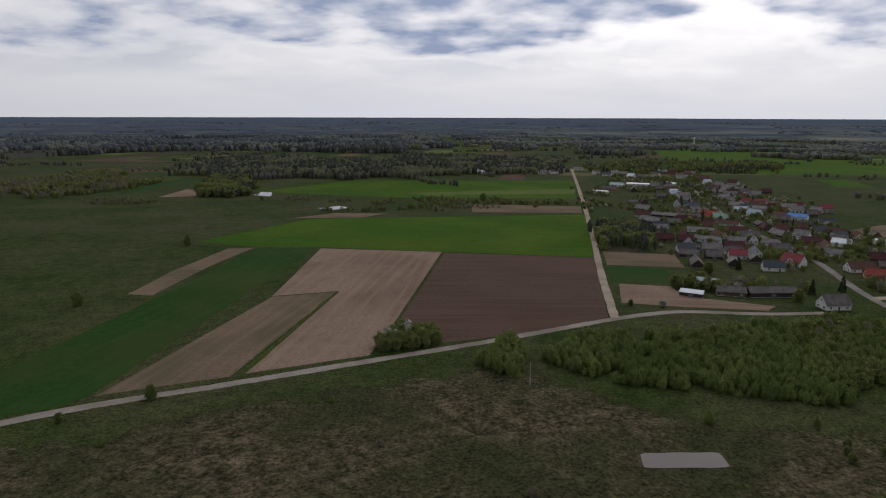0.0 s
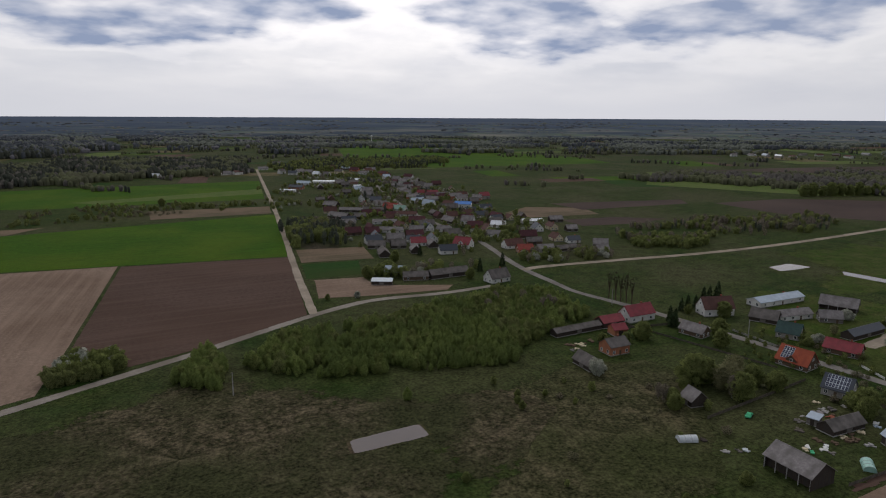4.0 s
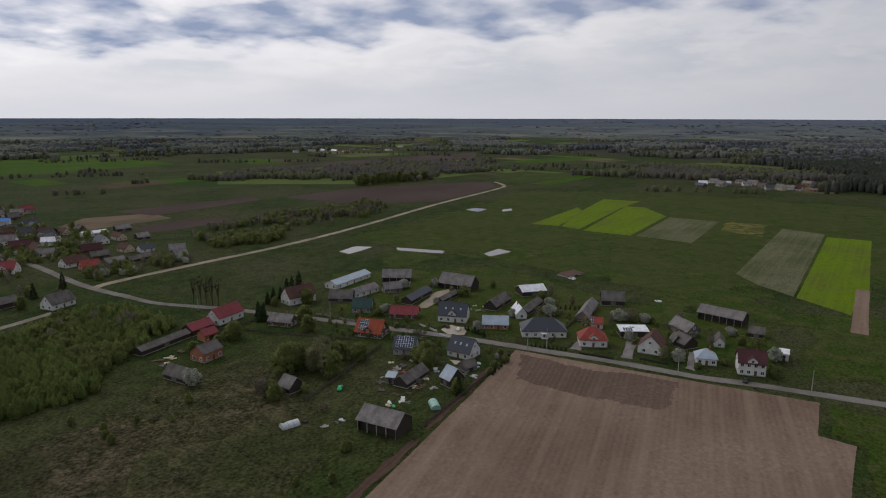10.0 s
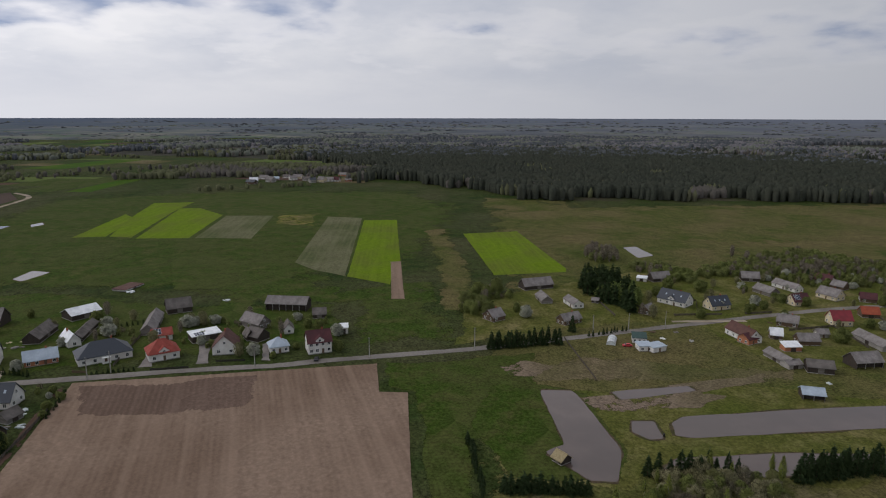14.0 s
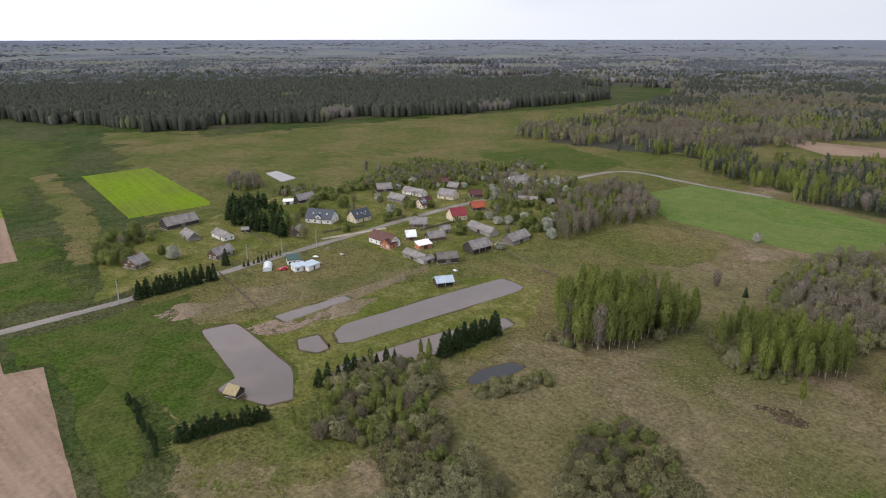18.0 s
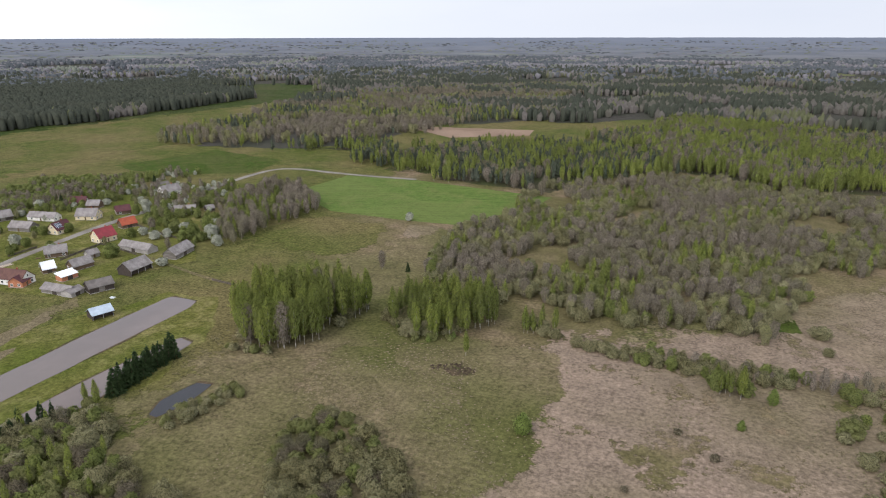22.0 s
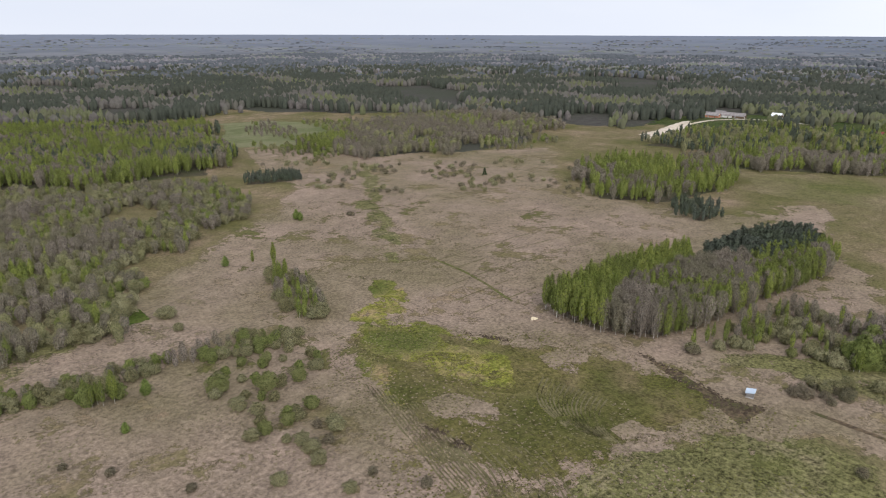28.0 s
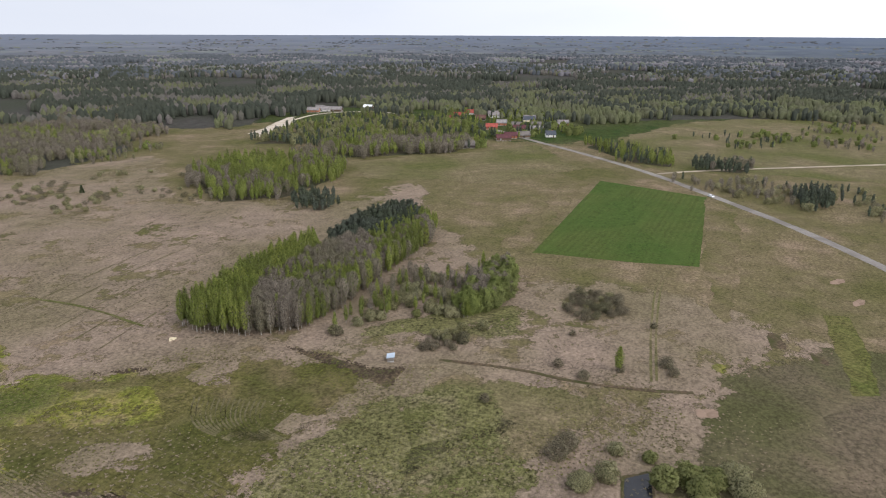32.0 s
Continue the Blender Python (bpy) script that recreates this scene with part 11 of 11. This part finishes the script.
tree("bush", -184.7, -317.2, 2.2, 1, "low brown bush on the dry meadow", wide=1.5)
tree("birch", -189.1, -5.0, 9, 1, "slender yellow-green birch on the dry meadow", wide=1.3)
tree("bush", -189.6, -4.3, 2.6, 1)
tree("bush", -181.6, -14.8, 2.8, 2, "brown bush beside the ditch", wide=1.2)
tree("bush", -186.9, -23.3, 2.8, 3)
tree("bush", -210.7, -21.9, 2, 0)
tree("bush", -226.1, 4.8, 2.2, 1)
tree("bush", -159.3, -39.8, 2.6, 1)
tree("bush", -192.1, 11.3, 3, 2)
tree("bush", -185.5, -100.1, 3, 3, "brown bush below the grove", wide=1.4)
tree("yellow", -208.2, -78.8, 3, 1, "small bright green bush by the grove")
tree("birch", -212.9, -60.5, 8, 3, "fresh green birch before the scrub")
tree("bush", -145.2, -14.6, 4, 2, "dark bush at the small pool", wide=1.3)
tree("bush", -140.4, -16.4, 4, 2, "dark bush at the small pool", wide=1.3)
tree("yellow", -136.8, 9.1, 5, 2, "leafy willow at the small pool", wide=1.2)
tree("yellow", -135.8, 17.0, 5, 1, "leafy willow at the small pool", wide=1.2)
tree("yellow", -140.6, 14.2, 4.5, 3, "leafy willow at the small pool", wide=1.3)
tree("yellow", -140.8, 20.2, 4.2, 1, "leafy willow at the small pool", wide=1.3)
tree("yellow", -145.6, 5.6, 2.6, 2, "low leafy bush at the small pool", wide=1.2)
tree("willow", -143.4, 24.4, 4.4, 2, "grey willow at the small pool", wide=1.3)
tree("willow", -146.5, -2.5, 2.6, 1, "low grey willow at the small pool", wide=1.3)
tree("willow", -130.4, -9.4, 3.4, 2, "grey willow at the small pool", wide=1.4)
tree("bush", -197.4, 9.3, 3.4, 1, "dark bush beside the wheel ruts", wide=1.2)
tree("willow", -139.1, 26.8, 4.5, 3, "grey willow at the small pool", wide=1.2)
tree("willow", -135.1, -3.6, 4.5, 1, "leafy willow at the small pool")
tree("willow", -131.2, -9.0, 3.5, 0)
tree("willow", -61.5, -110.8, 2.6, 1)
tree("willow", -72.2, -137.3, 2.8, 2)
tree("bush", -68.9, -112.7, 2.2, 1)
tree("bush", -76.4, -101.5, 2.4, 3)
tree("willow", -49.7, -124.0, 2.4, 3)
tree("bush", -11.4, -160.4, 1.6, 3)
tree("bush", -19.9, -151.0, 2.0, 0)
tree("bush", -33.3, -133.7, 2.0, 1)
tree("young", -27.6, -167.6, 3, 0, "small young birch in the dry grass")
pole(262.3, -19.1, 90)
pole(262.9, -64.7, 90)
pole(274.6, -124.6, 90)
pole(258.7, 89.5, 90)
pole(235.8, 262.4, 60)
pole(255.6, 192.6, 70)
pole(264.2, 82.6, 80)
pole(261.3, 27.4, 80)
pole(266.8, -65.7, 60)
pole(274.1, -142.2, 60)
pole(274.4, -161.3, 60)
pole(33.1, 232.1, 20)
fence((172.6, 142.2), (203.1, 145.3))
fence((203.1, 145.3), (232.8, 148.6))
fence((174.6, 95.5), (234.0, 93.6), 1.1, "low wire and post fence along the field")
fence((209.6, 228.8), (240.3, 222.4), 1.2, "dark board fence below the red house")
fence((216.9, 238.6), (234.6, 162.1), 0.9, "low weathered garden fence by the road")
fence((271.0, 83.6), (330.2, 81.1), 1.3, "board fence beside the drive")
fence((322.9, -149.1), (297.3, -146.4), 1.2, "log fence behind the garden")
fence((292.8, -176.4), (289.2, -201.2), 1.1, "dark garden fence before the white house")
fence((269.5, -108.5), (222.5, -103.1), 0.9, "broken fence along the ditch")
fence((176.7, -217.8), (148.9, -212.6), 1.0, "wire and post fence along the lane")
car(269.0, 127.9, 20, "paint_white", "white car parked before the new house")
car(269.5, 134.6, 70, "paint_black", "dark car parked before the new house")
car(263.2, 2.8, -8, "paint_black", "dark car parked at the roadside")
car(-444.1, 34.8, 40, "paint_white", "white car on the country road")
car(186.8, 137.3, 25, "paint_green", "bright green tarpaulin-covered car on the grass")
car(254.8, -132.1, 80, "paint_red", "red and white van beside the cabins")
tunnel(154.9, 134.6, -25, 6, 3.4, "film_white", "small white polytunnel on the pasture")
tunnel(189.9, 99.3, 40, 6, 3.4, "film_green", "green polytunnel by the garden fence")
tunnel(261.6, -127.9, -30, 9, 4, "film_white", "white tent-like tunnel beside the cabins")
heap(192.7, 122.9, 2.2, "fence_wood", "loose heap of old boards in the yard", seed=1)
heap(185.2, 114.6, 1.6, "wall_white", "pale scrap heap on the grass", seed=2)
heap(187.6, 111.1, 1.8, "wall_white", "pale scrap heap on the grass", seed=3)
heap(194.8, 112.5, 2.0, "wall_timber", "loose heap of split firewood", seed=4)
heap(200.6, 111.0, 2.2, "wall_timber", "loose heap of split firewood", seed=5)
heap(210.0, 128.6, 2.6, "roof_asbestos", "stack of building blocks behind the house", seed=6)
heap(211.4, 124.3, 2.2, "brick_red", "stack of reddish building blocks", seed=7)
heap(218.7, 113.5, 1.6, "roof_light_blue", "pale metal scrap beside the shed", seed=8)
heap(233.4, 102.2, 2.0, "film_white", "white wrapped bales by the fence", seed=9)
heap(229.3, 101.8, 2.0, "film_white", "white wrapped bales by the fence", seed=10)
heap(176.0, 220.9, 2.6, "wall_timber", "pile of sawn timber beside the barn", seed=11)
heap(180.6, 219.1, 2.6, "wall_cream", "pile of pale sawn timber beside the barn", seed=12)
heap(187.8, 221.2, 2.4, "wall_timber", "pile of sawn timber beside the long shed", seed=13)
heap(301.8, 132.2, 2.2, "roof_asbestos", "rubble heap behind the new house", seed=14)
heap(310.8, 131.5, 2.0, "wall_cream", "pale straw heap behind the barn", seed=15)
heap(363.6, 50.7, 2.6, "roof_white", "white sheets lying on the meadow", seed=16)
heap(166.4, 122.0, 1.6, "film_white", "small white heap on the pasture", seed=17)
heap(159.5, 132.3, 1.8, "wall_boards", "dark timber heap on the pasture", seed=18)
heap(390.9, 107.4, 3.0, "roof_white", "white panels beside a concrete slab", seed=19)
heap(202.3, -188.7, 1.6, "film_white", "white boat-like things by the pond barn", seed=20)
building(-173.5, -74.7, 20, 2.4, 2.0, 1.5, 0.4, "roof_light_blue", "wall_log_grey", "small pale hide hut on the dry meadow", style="mono", win=0, chimney=0, name="hut", category="hut")
heap(-163.2, -150.8, 1.8, "wall_cream", "pale logs at the edge of the grove", seed=21)
solar_stand(233.1, -272.5, -30)
water_tower(862.0, 2276.7)
barrel(175.3, -105.4)
tree("broad", 192.0, 217.7, 4, 1, "low bush beside the brick house", wide=1.3)
tree("blossom", 273.6, 29.0, 5.5, 1, "pale flowering tree beside the drive", wide=1.1)
tree("bud", 322.7, 62.7, 6, 1, "grey-green garden tree behind the carport", wide=1.4)
tree("bud", 324.2, 57.3, 6, 2, "grey-green garden tree behind the carport", wide=1.4)
tree("broad", 269.7, 20.7, 2.6, 1, "dark garden bush before the cottage", wide=1.3)
tree("broad", 307.6, 6.8, 4.5, 2, "leafy tree behind the two-storey house", wide=1.2)
tree("broad", 303.7, 1.2, 4.5, 3, "leafy tree behind the two-storey house", wide=1.3)
tree("broad", 272.9, -6.6, 5, 0, "dark dense bush by the two-storey house")
tree("broad", 278.5, 11.5, 3, 2, "low garden bush behind the cottage", wide=1.3)
tree("broad", 281.7, 6.7, 3.5, 1, "low garden bush beside the house")
tree("blossom", 272.4, 119.8, 5, 2, "pale flowering tree before the brick cottage")
tree("blossom", 300.2, 112.4, 4.5, 3, "pale flowering tree beside the white house")
tree("bud", 296.1, 178.2, 5, 2, "grey-green tree between farm sheds", wide=1.4)
tree("blossom", 276.9, 174.8, 4, 0, "pale flowering tree beside a farm shed")
tree("broad", 273.4, 178.2, 4, 3, "dark bush beside the green-roofed house")
tree("broad", 226.5, 93.5, 2.6, 1, "round bush in the long garden", wide=1.3)
tree("blossom", 242.6, 97.2, 2.4, 1, "small flowering bush in the long garden")
tree("broad", 242.4, 94.2, 2.5, 2, "round bush in the long garden")
tree("broad", 330.7, 175.9, 3, 2, "low bush behind the long shed")
tree("spruce", 237.1, 220.2, 9, 2, "dark dense spruce by the road", wide=1.4)
tree("broad", 260.9, 232.8, 5, 1, "leafy tree beside the white house")
row_of("spruce", (263.1, 89.2), (264.9, 74.3), 1.8, 1.4, 2.2, "thuja hedge", "small dark thuja in a hedge", n=200, wide=1.3, jitter=0.2)
row_of("spruce", (323.7, 99.5), (328.2, 80.6), 2.2, 2, 3, "thuja hedge", "small dark thuja in a hedge", n=200, wide=0.9, jitter=0.2)
row_of("spruce", (270.9, 125.0), (265.5, 113.1), 2.0, 1.5, 4, "thuja hedge", "small dark thuja in a hedge", n=200, wide=1.0, jitter=0.4)
row_of("spruce", (225.0, 91.7), (247.0, 93.0), 3.0, 1.5, 3, "thuja hedge", "small dark thuja in a hedge", n=200, wide=1.0, jitter=0.4)
fence((258.0, 203.1), (256.8, 174.0), 1.0, "pale concrete fence along the road", "concrete")
fence((267.4, 148.6), (261.8, 135.7), 1.0, "white fence before the new house", "trim_white")
fence((258.2, 132.4), (257.7, 120.7), 1.0, "white fence before the new house", "trim_white")
fence((266.9, 97.5), (265.5, 91.8), 1.0, "brown fence before the bungalow", "wall_timber")
fence((263.7, 68.0), (263.7, 53.4), 0.9, "low dark fence before the red-roofed house", "trim_dark")
fence((268.8, 43.6), (267.5, 31.9), 0.9, "low dark fence before the gabled house", "trim_dark")
building(401.8, 111.3, -25, 16, 9, 0.9, 0.05, "roof_brown", "wall_white", "low unfinished foundation with white walls", style="mono", win=0, chimney=0, name="foundation", category="foundation")
heap(214.3, 128.6, 2.2, "concrete", "grey stack of building blocks in the yard", seed=40)
heap(217.4, 128.4, 2.1, "roof_weathered", "stack of old roofing sheets", seed=41)
heap(213.7, 125.1, 1.2, "wall_timber", "loose pile of brown firewood", seed=42)
heap(203.5, 129.0, 1.2, "concrete", "grey stack of building blocks in the yard", seed=43)
heap(199.1, 127.6, 2.0, "wall_log_grey", "heap of weathered planks", seed=44)
heap(191.8, 116.0, 1.9, "wall_timber", "loose pile of brown firewood", seed=45)
heap(201.2, 113.8, 1.8, "wall_cream", "pale heap of sawn wood", seed=46)
heap(205.6, 113.8, 1.4, "wall_timber", "loose pile of brown firewood", seed=47)
heap(203.4, 111.4, 1.8, "wall_timber", "loose pile of brown firewood", seed=48)
heap(209.9, 113.3, 1.8, "wall_cream", "pale heap of sawn wood", seed=49)
heap(183.3, 114.1, 1.7, "wall_cream", "pale heap of sawn wood", seed=50)
heap(183.3, 111.7, 1.3, "paint_green", "small green garden machine parts", seed=51)
heap(190.3, 112.2, 1.6, "trim_white", "small heap of white boards", seed=52)
heap(188.2, 109.3, 1.5, "wall_log_grey", "heap of weathered planks", seed=53)
heap(203.3, 107.0, 1.9, "concrete", "grey stack of building blocks in the yard", seed=54)
heap(219.7, 101.7, 2.2, "wall_log_grey", "heap of weathered planks", seed=55)
heap(220.2, 97.8, 2.1, "film_white", "white wrapped bales by the shed", seed=56)
heap(220.5, 115.0, 1.7, "trim_white", "small heap of white boards", seed=57)
heap(218.0, 134.2, 1.6, "wall_cream", "pale heap of sawn wood", seed=58)
heap(223.9, 127.6, 1.4, "concrete", "grey stack of building blocks in the yard", seed=59)
heap(304.2, 141.4, 1.1, "brick_red", "low stack of red bricks", seed=60)
heap(302.4, 136.7, 1.1, "concrete", "grey stack of building blocks in the yard", seed=61)
heap(309.4, 137.3, 1.6, "wall_cream", "pale heap of sawn wood", seed=62)
heap(319.6, 133.4, 1.5, "wall_cream", "pale heap of sawn wood", seed=63)
heap(302.5, 129.4, 1.5, "wall_log_grey", "heap of weathered planks", seed=64)
heap(315.7, 102.7, 2.1, "concrete", "grey stack of building blocks in the yard", seed=65)
heap(320.8, 102.1, 1.7, "trim_white", "small heap of white boards", seed=66)
heap(173.0, 215.6, 1.7, "wall_log_grey", "heap of weathered planks", seed=67)
heap(175.9, 216.1, 1.4, "wall_cream", "pale heap of sawn wood", seed=68)
heap(183.5, 219.9, 1.1, "wall_timber", "loose pile of brown firewood", seed=69)
heap(159.9, 124.2, 1.5, "concrete", "grey stack of building blocks in the yard", seed=70)
heap(164.0, 122.6, 1.3, "roof_weathered", "stack of old roofing sheets", seed=71)
heap(178.6, 116.2, 1.7, "fence_wood", "loose heap of old boards", seed=72)
heap(309.1, 159.0, 2.2, "wall_boards", "dark timber heap in the farmyard", seed=73)
heap(317.9, 160.0, 1.8, "wall_boards", "dark timber heap in the farmyard", seed=74)
furrows("dark curved mowing line on the wet meadow", (-135.1, -119.6), (-120.0, -97.0), (-139.9, -99.3), (-125.0, -83.7), 15, 0.5, bend=-0.18)
furrows("straight tractor line on the wet meadow", (-89.9, -149.5), (-79.6, -95.9), (-96.4, -129.1), (-87.9, -86.1), 11, 0.5)
furrows("straight tractor line on the wet meadow", (-90.0, -116.5), (-82.1, -87.5), (-105.8, -95.5), (-98.5, -75.0), 12, 0.5, bend=0.05)
furrows("faint mowing line on the dry meadow", (-166.5, -223.0), (-275.4, -225.6), (-147.2, -168.8), (-242.4, -171.1), 5, 0.6, "furrow", 0.03)
clods("dark clods of dug-up peat beside the hut", [(-171.6, -112.1), (-170.8, -97.1), (-167.5, -77.9), (-171.3, -67.7), (-156.7, -68.5), (-163.4, -86.5), (-166.4, -100.8)], 0.85, 0.5, 3)
clods("dark clods of peat on the wet meadow", [(-90.4, -121.7), (-94.6, -115.2), (-92.8, -114.2), (-89.8, -118.6)], 0.8, 0.5, 4)
clods("dark clods of peat on the wet meadow", [(-92.7, -112.5), (-95.0, -105.7), (-92.8, -104.6), (-90.8, -108.6)], 0.8, 0.5, 5)
clods("dark clods of churned peat on the meadow", [(63.3, -175.1), (53.4, -180.1), (44.7, -174.6), (53.7, -168.6)], 0.9, 0.55, 6)
clods("dark clods of peat along the moss", [(-136.1, -160.2), (-144.2, -146.0), (-143.4, -142.4), (-135.3, -156.4)], 0.8, 0.5, 7)
tree("broad", 337.7, -218.4, 5.7, 0, "small leafy tree in a cottage garden", wide=1.2, n=360)
tree("bud", 344.6, -247.6, 5.1, 1, "grey-green tree in a cottage garden", wide=1.2, n=360)
tree("broad", 296.0, -230.2, 4.2, 2, "small leafy tree in a cottage garden", wide=1.3, n=360)
tree("bare", 361.8, -274.2, 3.8, 3, "half-bare tree in a cottage garden", wide=1.1, n=360)
tree("blossom", 326.2, -268.3, 3.6, 4, "small fruit tree in pale blossom", wide=1.1, n=360)
tree("broad", 295.8, -255.3, 4.9, 5, "small leafy tree in a cottage garden", wide=1.4, n=360)
tree("bud", 258.8, -242.7, 4.8, 6, "grey-green tree in a cottage garden", wide=1.0, n=360)
tree("broad", 308.6, -281.0, 4.4, 7, "small leafy tree in a cottage garden", wide=1.4, n=360)
tree("bud", 272.3, -289.2, 3.7, 8, "grey-green tree in a cottage garden", wide=1.2, n=360)
tree("broad", 256.9, -258.5, 4.8, 9, "small leafy tree in a cottage garden", wide=1.3, n=360)
tree("bare", 280.6, -308.9, 4.7, 10, "half-bare tree in a cottage garden", wide=1.3, n=360)
tree("blossom", 300.5, -207.0, 5.2, 11, "small fruit tree in pale blossom", wide=1.3, n=360)
tree("broad", 341.4, -200.3, 6.7, 12, "small leafy tree in a cottage garden", wide=1.2, n=360)
tree("bud", 353.7, -211.7, 4.0, 13, "grey-green tree in a cottage garden", wide=1.0, n=360)
tree("broad", 227.1, -269.8, 6.8, 14, "small leafy tree in a cottage garden", wide=1.2, n=360)
tree("bud", 234.4, -286.9, 4.2, 15, "grey-green tree in a cottage garden", wide=1.4, n=360)
tree("broad", 217.8, -280.9, 5.5, 16, "small leafy tree in a cottage garden", wide=1.3, n=360)
tree("bare", 258.8, -302.5, 6.6, 17, "half-bare tree in a cottage garden", wide=1.1, n=360)
tree("blossom", 242.4, -258.8, 4.7, 18, "small fruit tree in pale blossom", wide=1.4, n=360)
tree("broad", 310.5, -247.9, 4.0, 19, "small leafy tree in a cottage garden", wide=1.3, n=360)
tree("bud", 290.2, -279.8, 3.8, 20, "grey-green tree in a cottage garden", wide=1.3, n=360)
tree("broad", 261.6, -322.7, 6.0, 21, "small leafy tree in a cottage garden", wide=1.4, n=360)
tree("bud", 237.7, -312.5, 6.5, 22, "grey-green tree in a cottage garden", wide=1.2, n=360)
mix = [("broad", 4, 7.5, "small leafy tree in a cottage garden"), ("broad", 3, 5, "round green bush in a cottage garden"), ("bud", 4, 8, "grey-green tree in a cottage garden"), ("blossom", 3.5, 6, "small fruit tree in pale blossom"), ("bare", 5, 8, "half-bare tree in a cottage garden")]
garden_trees([(321.2, -166.3), (344.6, -213.4), (370.2, -269.7), (356.3, -313.9), (333.5, -369.0), (245.9, -319.7), (208.4, -281.3), (206.1, -226.1), (267.1, -224.9), (283.9, -193.3), (285.1, -152.9)], 54, 5, mix, "cottage garden trees")
garden_trees([(268, 118), (300, 182), (330, 214), (352, 160), (340, 60), (326, 2), (292, -8), (270, 4), (268, 60)], 26, 6, mix, "village garden trees")
fence((260.6, -217.6), (262.0, -243.2), 1.1, "weathered board fence of a cottage garden")
fence((262.0, -243.2), (232.8, -235.2), 1.1, "weathered board fence of a cottage garden")
fence((318.1, -188.9), (314.7, -202.3), 1.1, "weathered board fence of a cottage garden")
fence((314.7, -202.3), (294.3, -190.7), 1.1, "weathered board fence of a cottage garden")
fence((273.8, -277.8), (238.9, -264.2), 1.1, "weathered board fence of a cottage garden")
fence((288.6, -214.2), (287.7, -228.9), 1.1, "weathered board fence of a cottage garden")
fence((318.7, -166.9), (298.0, -164.4), 1.1, "weathered board fence of a cottage garden")
fence((252.2, -269.4), (217.9, -258.7), 1.1, "weathered board fence of a cottage garden")
heap(272.7, -216.5, 1.6, "wall_timber", "pile of brown firewood by the cottages", seed=90)
heap(254.2, -219.7, 1.6, "wall_log_grey", "heap of weathered planks by the barn", seed=91)
heap(255.8, -164.0, 1.6, "concrete", "grey stack of blocks by the cabins", seed=92)
heap(261.2, -152.6, 1.6, "trim_white", "small heap of white boards by the cabins", seed=93)
heap(267.7, -163.2, 1.6, "wall_log_grey", "heap of planks by the cabins", seed=94)
heap(270.9, -153.1, 1.6, "wall_timber", "pile of timber by the cabins", seed=95)
heap(226.9, -225.0, 1.6, "wall_boards", "dark timber heap behind the barn", seed=96)
